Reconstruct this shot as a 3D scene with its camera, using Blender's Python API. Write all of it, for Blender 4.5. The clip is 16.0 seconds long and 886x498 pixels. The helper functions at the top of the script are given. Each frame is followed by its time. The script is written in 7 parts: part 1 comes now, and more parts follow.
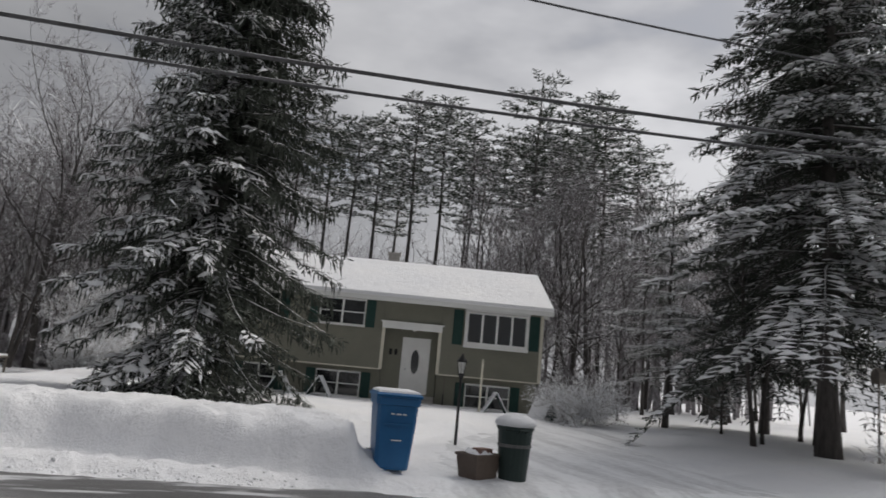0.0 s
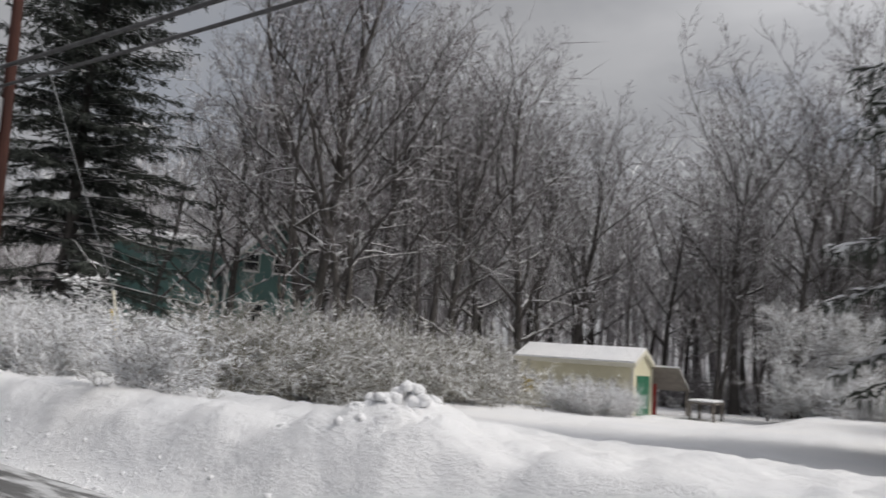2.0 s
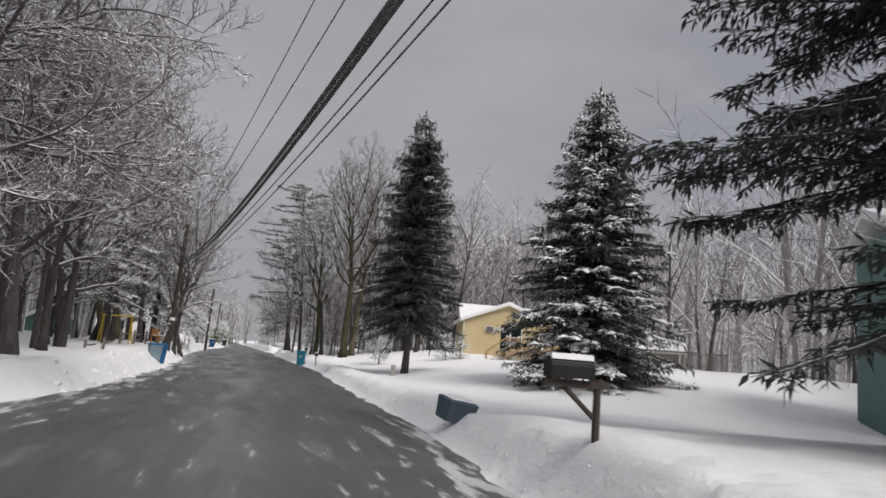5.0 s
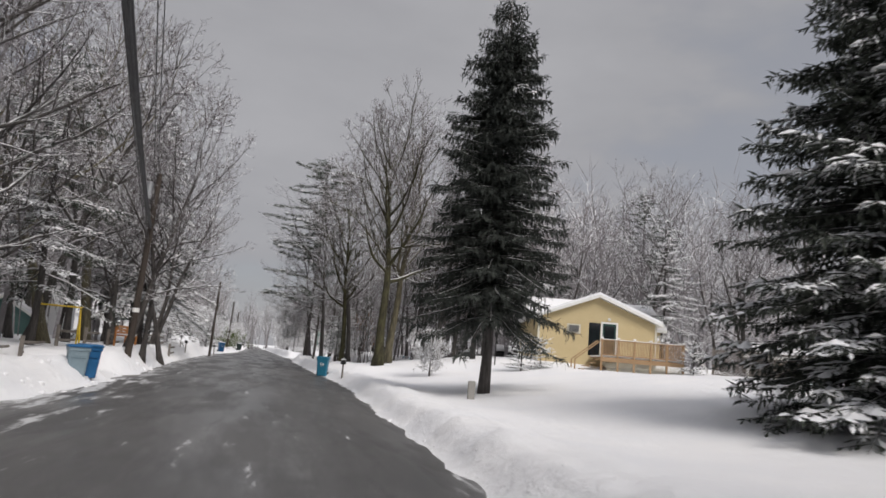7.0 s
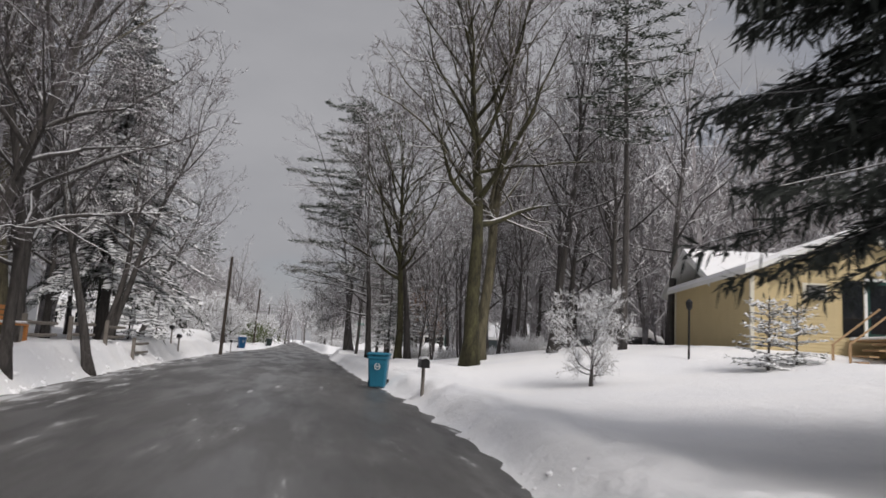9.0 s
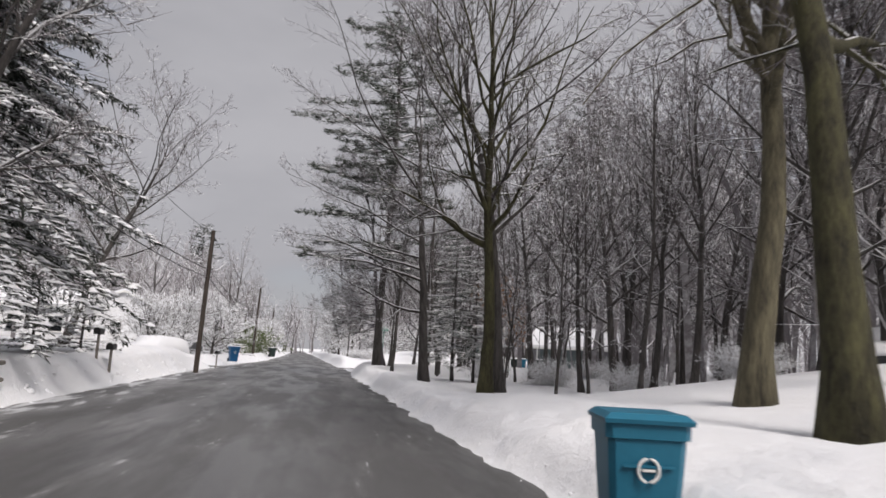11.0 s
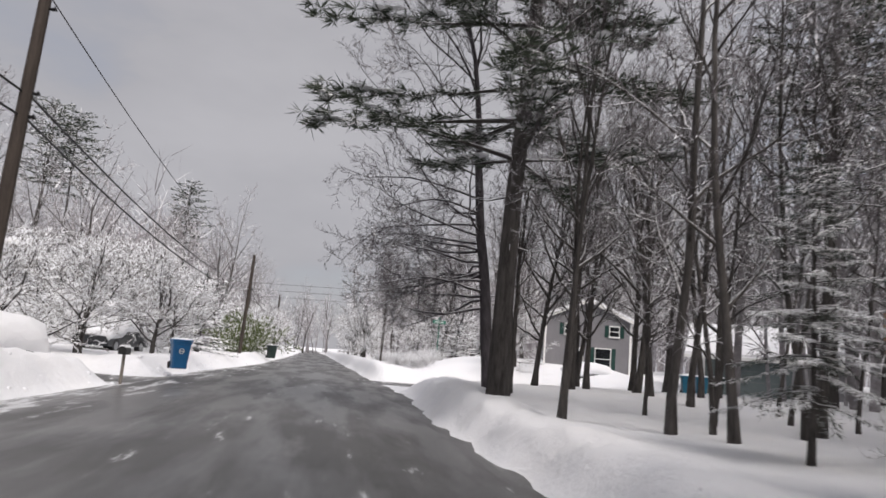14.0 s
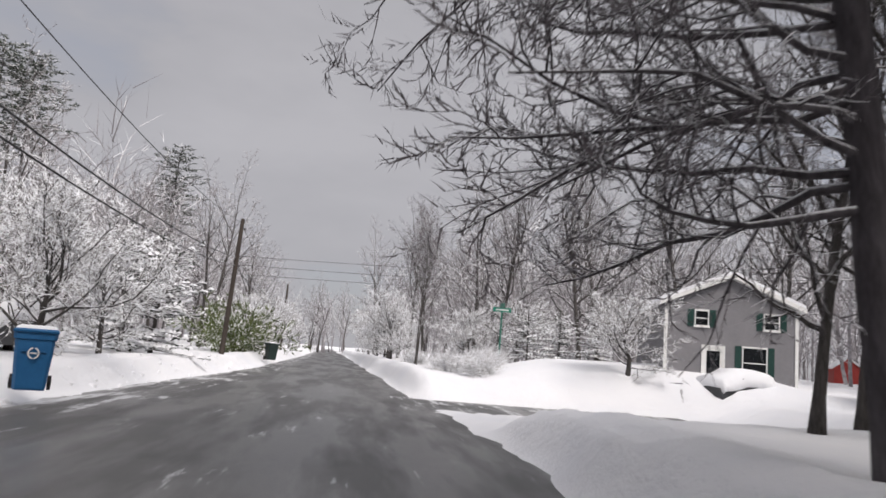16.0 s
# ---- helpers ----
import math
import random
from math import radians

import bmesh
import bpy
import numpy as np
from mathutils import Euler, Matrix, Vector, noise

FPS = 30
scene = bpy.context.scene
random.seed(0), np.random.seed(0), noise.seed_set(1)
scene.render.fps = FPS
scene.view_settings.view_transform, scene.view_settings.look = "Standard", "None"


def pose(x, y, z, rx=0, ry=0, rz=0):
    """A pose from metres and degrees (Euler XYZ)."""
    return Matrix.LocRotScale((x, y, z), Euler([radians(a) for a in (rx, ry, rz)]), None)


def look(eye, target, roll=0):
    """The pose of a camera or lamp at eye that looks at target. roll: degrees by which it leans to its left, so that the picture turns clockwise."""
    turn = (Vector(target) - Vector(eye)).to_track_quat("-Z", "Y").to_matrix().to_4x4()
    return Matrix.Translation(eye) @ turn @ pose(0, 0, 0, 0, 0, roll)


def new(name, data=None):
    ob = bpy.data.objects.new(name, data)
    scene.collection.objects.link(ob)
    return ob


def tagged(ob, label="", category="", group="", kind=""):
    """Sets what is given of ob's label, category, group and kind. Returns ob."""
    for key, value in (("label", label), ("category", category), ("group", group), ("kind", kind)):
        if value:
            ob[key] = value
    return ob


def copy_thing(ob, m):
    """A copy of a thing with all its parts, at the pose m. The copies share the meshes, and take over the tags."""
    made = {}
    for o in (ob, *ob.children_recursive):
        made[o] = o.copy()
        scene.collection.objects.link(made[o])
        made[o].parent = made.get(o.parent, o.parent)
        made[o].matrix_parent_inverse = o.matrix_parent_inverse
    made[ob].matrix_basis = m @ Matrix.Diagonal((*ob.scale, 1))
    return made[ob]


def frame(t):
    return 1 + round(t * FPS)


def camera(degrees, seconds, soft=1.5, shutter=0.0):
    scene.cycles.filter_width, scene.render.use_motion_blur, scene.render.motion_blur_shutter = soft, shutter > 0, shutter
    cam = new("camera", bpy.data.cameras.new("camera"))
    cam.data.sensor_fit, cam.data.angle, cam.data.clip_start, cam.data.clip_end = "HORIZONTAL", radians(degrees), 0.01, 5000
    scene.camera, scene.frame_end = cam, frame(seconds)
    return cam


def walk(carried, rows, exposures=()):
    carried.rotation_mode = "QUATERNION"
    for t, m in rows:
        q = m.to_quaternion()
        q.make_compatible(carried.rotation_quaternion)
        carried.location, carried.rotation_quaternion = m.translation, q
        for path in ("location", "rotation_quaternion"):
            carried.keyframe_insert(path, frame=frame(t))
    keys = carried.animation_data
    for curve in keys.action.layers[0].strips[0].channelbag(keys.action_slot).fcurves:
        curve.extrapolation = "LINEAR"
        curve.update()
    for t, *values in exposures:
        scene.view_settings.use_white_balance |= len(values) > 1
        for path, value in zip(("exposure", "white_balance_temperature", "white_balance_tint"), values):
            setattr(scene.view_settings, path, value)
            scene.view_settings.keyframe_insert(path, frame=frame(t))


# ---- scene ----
cam = camera(63.29, 16.0, soft=1.6, shutter=0.2)
# seconds, eye, target, roll
PATH = [
    (0, (-11.968, 1.882, 1.714), (-2.517, -0.924, 3.390), 5.34),
    (0.5, (-10.587, 2.025, 1.679), (-0.831, 0.449, 3.207), 5.01),
    (1, (-9.046, 2.643, 1.668), (0.848, 3.000, 3.079), 3.87),
    (1.5, (-7.174, 3.884, 1.610), (2.277, 6.711, 3.248), 4.57),
    (2, (-5.650, 5.360, 1.595), (2.752, 10.575, 3.084), 4.14),
    (2.5, (-4.530, 7.282, 1.606), (2.345, 14.397, 3.060), 2.81),
    (3, (-3.464, 9.866, 1.606), (1.791, 18.246, 3.077), 3.06),
    (3.5, (-2.705, 12.726, 1.544), (1.294, 21.773, 3.017), 4.27),
    (4, (-2.248, 15.543, 1.550), (0.871, 24.923, 3.060), 4.55),
    (4.2, (-2.107, 16.694, 1.563), (0.793, 26.152, 3.023), 4.39),
    (6.3, (-1.009, 29.970, 1.536), (1.366, 39.564, 3.057), 4.29),
    (6.5, (-0.830, 31.548, 1.517), (1.506, 41.151, 3.040), 4.18),
    (7, (-0.478, 35.695, 1.511), (1.753, 45.325, 3.026), 4.71),
    (7.5, (-0.113, 40.237, 1.455), (2.006, 49.893, 2.962), 4.79),
    (8, (0.285, 45.014, 1.411), (2.271, 54.725, 2.731), 4.06),
    (8.5, (0.423, 49.572, 1.457), (2.270, 59.302, 2.845), 3.89),
    (8.7, (0.443, 51.316, 1.385), (2.251, 61.058, 2.740), 3.43),
    (10.8, (0.031, 69.611, 1.518), (1.697, 79.353, 3.039), 2.77),
    (11, (0.015, 71.263, 1.506), (1.681, 81.014, 2.971), 3.03),
    (11.5, (-0.019, 75.422, 1.479), (1.544, 85.179, 3.012), 3.37),
    (12, (-0.096, 79.599, 1.488), (1.431, 89.371, 2.960), 3.76),
    (12.5, (-0.118, 83.984, 1.497), (1.453, 93.749, 2.969), 3.38),
    (13, (-0.153, 88.333, 1.485), (1.437, 98.096, 2.954), 3.71),
    (13.5, (-0.203, 92.790, 1.532), (1.332, 102.579, 2.882), 4.22),
    (14, (-0.248, 96.956, 1.487), (1.205, 106.737, 2.977), 4.63),
    (14.5, (-0.310, 101.127, 1.444), (1.065, 110.919, 2.932), 4.80),
    (15, (-0.257, 104.728, 1.460), (1.076, 114.534, 2.898), 4.33),
    (15.5, (-0.201, 108.027, 1.432), (1.078, 117.832, 2.926), 4.58),
    (16, (-0.154, 111.206, 1.496), (1.072, 121.023, 2.952), 4.67),
]
walk(cam, [(t, look(eye, target, roll)) for t, eye, target, roll in PATH], exposures=[(0, -0.25, 6500, 10), (1.5, -0.06, 6500, 10), (2.5, 0.07, 6500, 10), (4, 0.02, 6500, 11), (7, 0.08, 6500, 12), (8.5, -0.05, 6500, 12), (11, 0.27, 6500, 14), (13.5, 0.32, 6500, 14), (16, 0.31, 6500, 14)])

# ---- sky, sun ----
SUN_AZ = radians(158.0)   # measured from +y towards +x
SUN_EL = radians(48.0)
world = bpy.data.worlds.new("overcast")
scene.world = world
world.use_nodes = True
wn, wl = world.node_tree.nodes, world.node_tree.links
wn.clear()
w_out = wn.new("ShaderNodeOutputWorld")
w_mix = wn.new("ShaderNodeMixShader")
w_clear = wn.new("ShaderNodeBackground")
w_cloud = wn.new("ShaderNodeBackground")
sky = wn.new("ShaderNodeTexSky")
sky.sky_type, sky.sun_disc, sky.sun_elevation, sky.sun_rotation = "NISHITA", False, SUN_EL, SUN_AZ
wl.new(sky.outputs[0], w_clear.inputs[0])
w_clear.inputs[1].default_value = 0.08
w_tex = wn.new("ShaderNodeTexCoord")
w_map = wn.new("ShaderNodeMapping")
w_map.inputs["Scale"].default_value = (1.0, 1.0, 2.4)
wl.new(w_tex.outputs["Generated"], w_map.inputs[0])
w_noise = wn.new("ShaderNodeTexNoise")
w_noise.inputs["Scale"].default_value, w_noise.inputs["Detail"].default_value, w_noise.inputs["Roughness"].default_value = 2.2, 5.0, 0.52
wl.new(w_map.outputs[0], w_noise.inputs["Vector"])
w_ramp = wn.new("ShaderNodeValToRGB")
w_ramp.color_ramp.elements[0].position, w_ramp.color_ramp.elements[0].color = 0.40, (0.37, 0.375, 0.40, 1)
w_ramp.color_ramp.elements[1].position, w_ramp.color_ramp.elements[1].color = 0.62, (0.64, 0.64, 0.66, 1)
wl.new(w_noise.outputs[0], w_ramp.inputs[0])
w_even = wn.new("ShaderNodeMix")
w_even.data_type = "RGBA"
w_even.inputs[7].default_value = (0.50, 0.505, 0.525, 1)
wl.new(w_ramp.outputs[0], w_even.inputs[6])
wl.new(w_even.outputs[2], w_cloud.inputs[0])
w_dot = wn.new("ShaderNodeVectorMath")
w_dot.operation = "DOT_PRODUCT"
w_dot.inputs[1].default_value = (math.sin(SUN_AZ) * math.cos(SUN_EL), math.cos(SUN_AZ) * math.cos(SUN_EL), math.sin(SUN_EL))
wl.new(w_tex.outputs["Generated"], w_dot.inputs[0])
w_glow = wn.new("ShaderNodeMapRange")
w_glow.interpolation_type = "SMOOTHSTEP"
for key, value in (("From Min", 0.25), ("From Max", 1.0), ("To Min", 0.71), ("To Max", 1.5)):
    w_glow.inputs[key].default_value = value
wl.new(w_dot.outputs["Value"], w_glow.inputs["Value"])
wl.new(w_glow.outputs[0], w_cloud.inputs[1])
w_part = wn.new("ShaderNodeMapRange")
for key, value in (("From Min", 0.1), ("From Max", 0.7), ("To Min", 0.72), ("To Max", 0.0)):
    w_part.inputs[key].default_value = value
wl.new(w_dot.outputs["Value"], w_part.inputs["Value"])
wl.new(w_part.outputs[0], w_even.inputs[0])
w_cover = wn.new("ShaderNodeMapRange")
for key, value in (("From Min", 0.34), ("From Max", 0.44), ("To Min", 0.80), ("To Max", 0.98)):
    w_cover.inputs[key].default_value = value
wl.new(w_noise.outputs[0], w_cover.inputs["Value"])
wl.new(w_cover.outputs[0], w_mix.inputs[0])
wl.new(w_clear.outputs[0], w_mix.inputs[1])
wl.new(w_cloud.outputs[0], w_mix.inputs[2])
wl.new(w_mix.outputs[0], w_out.inputs[0])

sun = new("sun", bpy.data.lights.new("sun", "SUN"))
sun.data.energy, sun.data.angle, sun.data.color = 2.3, radians(26.0), (1.0, 0.95, 0.88)
sun_dir = Vector((math.sin(SUN_AZ) * math.cos(SUN_EL), math.cos(SUN_AZ) * math.cos(SUN_EL), math.sin(SUN_EL)))
sun.matrix_world = look(sun_dir * 100, (0, 0, 0))


# ---- materials ----
def node_mat(name):
    m = bpy.data.materials.new(name)
    m.use_nodes = True
    n, l = m.node_tree.nodes, m.node_tree.links
    return m, n, l, n["Principled BSDF"]


def noise_node(n, l, coords, scale, detail=3.0, rough=0.55):
    t = n.new("ShaderNodeTexNoise")
    t.inputs["Scale"].default_value, t.inputs["Detail"].default_value, t.inputs["Roughness"].default_value = scale, detail, rough
    l.new(coords, t.inputs["Vector"])
    return t.outputs[0]


def ramp_node(n, l, value, lo, hi):
    r = n.new("ShaderNodeMapRange")
    r.inputs["From Min"].default_value, r.inputs["From Max"].default_value = lo, hi
    l.new(value, r.inputs["Value"])
    return r.outputs[0]


def math_node(n, l, op, a, b):
    m = n.new("ShaderNodeMath")
    m.operation = op
    for i, v in enumerate((a, b)):
        if isinstance(v, (int, float)):
            m.inputs[i].default_value = v
        else:
            l.new(v, m.inputs[i])
    return m.outputs[0]


def mix_node(n, l, fac, a, b):
    m = n.new("ShaderNodeMix")
    m.data_type = "RGBA"
    if isinstance(fac, (int, float)):
        m.inputs["Factor"].default_value = fac
    else:
        l.new(fac, m.inputs["Factor"])
    for k, v in (("A", a), ("B", b)):
        sock = [s for s in m.inputs if s.name == k and s.type == "RGBA"][0]
        if isinstance(v, tuple):
            sock.default_value = (*v, 1)
        else:
            l.new(v, sock)
    return [s for s in m.outputs if s.type == "RGBA"][0]


def surface(name, base, alt, scale=5.0, rough=0.8, bump=0.3, metal=0.0, snow=None, fine=9.0, stretch=(1, 1, 1), vary=0.0, spec=0.3, relief=0.02):
    """Two-scale mottled surface. snow = (lo, hi): upward faces between these slopes carry snow."""
    m, n, l, p = node_mat(name)
    tc = n.new("ShaderNodeTexCoord")
    mp = n.new("ShaderNodeMapping")
    mp.inputs["Scale"].default_value = stretch
    l.new(tc.outputs["Object"], mp.inputs[0])
    big = noise_node(n, l, mp.outputs[0], scale, 4)
    small = noise_node(n, l, mp.outputs[0], scale * fine, 4, 0.65)
    both = math_node(n, l, "ADD", math_node(n, l, "MULTIPLY", big, 0.6), math_node(n, l, "MULTIPLY", small, 0.4))
    col = mix_node(n, l, ramp_node(n, l, both, 0.34, 0.66), base, alt)
    if vary:
        oi = n.new("ShaderNodeObjectInfo")
        h = n.new("ShaderNodeHueSaturation")
        l.new(math_node(n, l, "ADD", math_node(n, l, "MULTIPLY", oi.outputs["Random"], 2 * vary), 1 - vary), h.inputs["Value"])
        l.new(col, h.inputs["Color"])
        col = h.outputs[0]
    rough_out = None
    if snow:
        g = n.new("ShaderNodeNewGeometry")
        sx = n.new("ShaderNodeSeparateXYZ")
        l.new(g.outputs["Normal"], sx.inputs[0])
        wob = math_node(n, l, "MULTIPLY", math_node(n, l, "SUBTRACT", small, 0.5), 0.9)
        f = ramp_node(n, l, math_node(n, l, "ADD", sx.outputs["Z"], wob), *snow)
        col = mix_node(n, l, f, col, (0.86, 0.87, 0.89))
    l.new(col, p.inputs["Base Color"])
    p.inputs["Roughness"].default_value, p.inputs["Metallic"].default_value = rough, metal
    p.inputs["Specular IOR Level"].default_value = spec
    if bump:
        b = n.new("ShaderNodeBump")
        b.inputs["Strength"].default_value, b.inputs["Distance"].default_value = bump, relief
        l.new(both, b.inputs["Height"])
        l.new(b.outputs[0], p.inputs["Normal"])
    return m


def snow_surface():
    m, n, l, p = node_mat("snow")
    tc = n.new("ShaderNodeTexCoord")
    big = noise_node(n, l, tc.outputs["Object"], 0.35, 4)
    mid = noise_node(n, l, tc.outputs["Object"], 3.0, 5, 0.6)
    small = noise_node(n, l, tc.outputs["Object"], 38.0, 4, 0.7)
    col = mix_node(n, l, ramp_node(n, l, big, 0.3, 0.7), (0.83, 0.84, 0.87), (0.90, 0.90, 0.91))
    grit = ramp_node(n, l, noise_node(n, l, tc.outputs["Object"], 11.0, 6, 0.75), 0.72, 0.80)
    col = mix_node(n, l, math_node(n, l, "MULTIPLY", grit, 0.25), col, (0.45, 0.44, 0.42))
    l.new(col, p.inputs["Base Color"])
    p.inputs["Roughness"].default_value = 0.7
    p.inputs["Specular IOR Level"].default_value = 0.25
    b = n.new("ShaderNodeBump")
    b.inputs["Strength"].default_value, b.inputs["Distance"].default_value = 0.8, 0.09
    l.new(math_node(n, l, "ADD", mid, math_node(n, l, "MULTIPLY", small, 0.25)), b.inputs["Height"])
    l.new(b.outputs[0], p.inputs["Normal"])
    return m


def asphalt_surface():
    """Wet asphalt with slush patches that thicken towards the verge; the mesh carries the distance to the verge as 'edge'."""
    m, n, l, p = node_mat("asphalt")
    tc = n.new("ShaderNodeTexCoord")
    at = n.new("ShaderNodeAttribute")
    at.attribute_name = "edge"
    mp = n.new("ShaderNodeMapping")
    mp.inputs["Scale"].default_value = (1.0, 0.16, 1.0)
    l.new(tc.outputs["Object"], mp.inputs[0])
    big = noise_node(n, l, mp.outputs[0], 0.5, 4)
    mid = noise_node(n, l, mp.outputs[0], 2.6, 6, 0.65)
    small = noise_node(n, l, tc.outputs["Object"], 60.0, 3, 0.7)
    col = mix_node(n, l, ramp_node(n, l, big, 0.35, 0.65), (0.060, 0.059, 0.059), (0.100, 0.098, 0.097))
    dry = ramp_node(n, l, noise_node(n, l, mp.outputs[0], 1.3, 6, 0.7), 0.54, 0.68)
    col = mix_node(n, l, math_node(n, l, "MULTIPLY", dry, 0.8), col, (0.20, 0.20, 0.20))
    seam = ramp_node(n, l, noise_node(n, l, tc.outputs["Object"], 0.35, 3, 0.5), 0.6, 0.64)
    col = mix_node(n, l, math_node(n, l, "MULTIPLY", seam, 0.35), col, (0.045, 0.045, 0.046))
    col = mix_node(n, l, math_node(n, l, "MULTIPLY", small, 0.5), col, (0.12, 0.12, 0.12))
    near = ramp_node(n, l, at.outputs["Fac"], 2.2, 0.0)
    wet = ramp_node(n, l, math_node(n, l, "ADD", mid, math_node(n, l, "MULTIPLY", near, 0.17)), 0.635, 0.71)
    col = mix_node(n, l, math_node(n, l, "MULTIPLY", wet, 0.75), col, (0.72, 0.73, 0.75))
    l.new(col, p.inputs["Base Color"])
    damp = ramp_node(n, l, noise_node(n, l, mp.outputs[0], 0.9, 4), 0.42, 0.6)
    l.new(math_node(n, l, "ADD", math_node(n, l, "MULTIPLY", damp, 0.24), 0.28), p.inputs["Roughness"])
    b = n.new("ShaderNodeBump")
    b.inputs["Strength"].default_value, b.inputs["Distance"].default_value = 0.4, 0.01
    l.new(math_node(n, l, "ADD", small, wet), b.inputs["Height"])
    l.new(b.outputs[0], p.inputs["Normal"])
    return m


def glass_surface():
    m, n, l, p = node_mat("window_glass")
    p.inputs["Base Color"].default_value = (0.012, 0.014, 0.016, 1)
    p.inputs["Roughness"].default_value = 0.06
    p.inputs["Specular IOR Level"].default_value = 0.6
    return m


def slush_surface():
    """Driven snow: grey tracks over packed white."""
    m, n, l, p = node_mat("slush")
    tc = n.new("ShaderNodeTexCoord")
    mp = n.new("ShaderNodeMapping")
    mp.inputs["Rotation"].default_value = (0, 0, radians(27))
    mp.inputs["Scale"].default_value = (0.25, 1.6, 1.0)
    l.new(tc.outputs["Object"], mp.inputs[0])
    track = noise_node(n, l, mp.outputs[0], 1.1, 5, 0.6)
    small = noise_node(n, l, tc.outputs["Object"], 7.0, 5, 0.7)
    both = math_node(n, l, "ADD", math_node(n, l, "MULTIPLY", track, 0.65), math_node(n, l, "MULTIPLY", small, 0.35))
    col = mix_node(n, l, ramp_node(n, l, both, 0.36, 0.58), (0.52, 0.525, 0.54), (0.84, 0.85, 0.87))
    l.new(col, p.inputs["Base Color"])
    p.inputs["Roughness"].default_value = 0.65
    b = n.new("ShaderNodeBump")
    b.inputs["Strength"].default_value, b.inputs["Distance"].default_value = 0.8, 0.05
    l.new(both, b.inputs["Height"])
    l.new(b.outputs[0], p.inputs["Normal"])
    return m


SNOW = snow_surface()
SLUSH = slush_surface()
ASPHALT = asphalt_surface()
GLASS = glass_surface()
BARK = surface("bark_grey", (0.030, 0.027, 0.026), (0.105, 0.096, 0.090), 9, 0.92, 1.0, snow=(0.45, 0.8), fine=3.5, stretch=(1, 1, 0.16), vary=0.2, relief=0.06)
BARK_OLIVE = surface("bark_lichen", (0.035, 0.031, 0.024), (0.185, 0.165, 0.105), 7, 0.92, 1.0, snow=(0.5, 0.85), fine=3.5, stretch=(1, 1, 0.2), vary=0.15, relief=0.06)
BARK_DUSTED = surface("bark_dusted", (0.042, 0.037, 0.040), (0.115, 0.104, 0.112), 9, 0.92, 0.6, snow=(0.3, 0.75), fine=3.5, stretch=(1, 1, 0.2), relief=0.04)
BARK_MOSS = surface("bark_moss", (0.012, 0.010, 0.009), (0.080, 0.076, 0.036), 3.4, 0.92, 1.0, snow=(0.6, 0.9), fine=5, stretch=(1, 1, 0.35), vary=0.1, relief=0.06)
TWIG = surface("twig_frosted", (0.115, 0.102, 0.108), (0.20, 0.18, 0.19), 3, 0.85, 0.0, snow=(0.08, 0.75), vary=0.15)
# paler copy of the frosted twigs: distance haze painted into the base colour
TWIG_FAR_HAZE = surface("twig_far_haze", (0.19, 0.172, 0.172), (0.29, 0.265, 0.265), 3, 0.85, 0.0, snow=(0.05, 0.8), vary=0.2)
# farthest twigs: air haze is put into the pale grey base, snow on top
TWIG_HAZED = surface("twig_hazed", (0.20, 0.185, 0.192), (0.31, 0.29, 0.30), 0.4, 0.9, 0.0, snow=(-0.05, 0.8))
TWIG_SNOWY = surface("twig_snow_laden", (0.18, 0.16, 0.14), (0.27, 0.25, 0.23), 3, 0.85, 0.0, snow=(-0.7, -0.1), vary=0.1)
TWIG_BROWN = surface("twig_brown", (0.16, 0.148, 0.115), (0.28, 0.262, 0.21), 3, 0.85, 0.0, snow=(-0.25, 0.5))
TWIG_GREEN = surface("twig_green", (0.06, 0.09, 0.03), (0.14, 0.16, 0.06), 3, 0.85, 0.0, snow=(0.2, 0.8))
NEEDLE = surface("spruce_needles", (0.034, 0.040, 0.034), (0.085, 0.095, 0.078), 2, 0.8, 0.0, snow=(0.95, 1.4), vary=0.1, spec=0.15)
NEEDLE_DARK = surface("dark_needles", (0.030, 0.034, 0.032), (0.070, 0.078, 0.069), 2, 0.8, 0.0, vary=0.1, spec=0.1)
NEEDLE_FROST = surface("frosted_needles", (0.035, 0.045, 0.035), (0.085, 0.10, 0.078), 2, 0.8, 0.0, snow=(0.35, 1.05), vary=0.1, spec=0.15)
PINE_NEEDLE = surface("pine_needles", (0.030, 0.038, 0.030), (0.072, 0.086, 0.062), 2, 0.8, 0.0, snow=(0.3, 1.0), vary=0.15, spec=0.15)
RED_LEAF = surface("dry_leaves", (0.22, 0.09, 0.03), (0.34, 0.17, 0.06), 4, 0.8, 0.0, snow=(0.7, 1.2))
POLE_WOOD = surface("pole_wood", (0.035, 0.028, 0.024), (0.075, 0.06, 0.05), 5, 0.85, 0.5, stretch=(1, 1, 0.15))
POLE_RED = surface("pole_wood_reddish", (0.030, 0.012, 0.010), (0.066, 0.024, 0.017), 5, 0.8, 0.5, stretch=(1, 1, 0.15))
WIRE = surface("cable_rubber", (0.05, 0.05, 0.052), (0.10, 0.10, 0.105), 6, 0.7, 0.1, snow=(0.45, 1.1))
SIDING_OLIVE = surface("siding_olive", (0.195, 0.193, 0.155), (0.23, 0.225, 0.182), 1.2, 0.7, 0.1)
SIDING_YELLOW = surface("siding_yellow", (0.53, 0.43, 0.245), (0.58, 0.475, 0.275), 1.2, 0.7, 0.1)
SIDING_GREY = surface("siding_grey", (0.19, 0.187, 0.198), (0.235, 0.228, 0.24), 1.2, 0.7, 0.1)
SIDING_TEAL = surface("siding_teal_grey", (0.10, 0.125, 0.125), (0.14, 0.165, 0.165), 1.2, 0.7, 0.1)
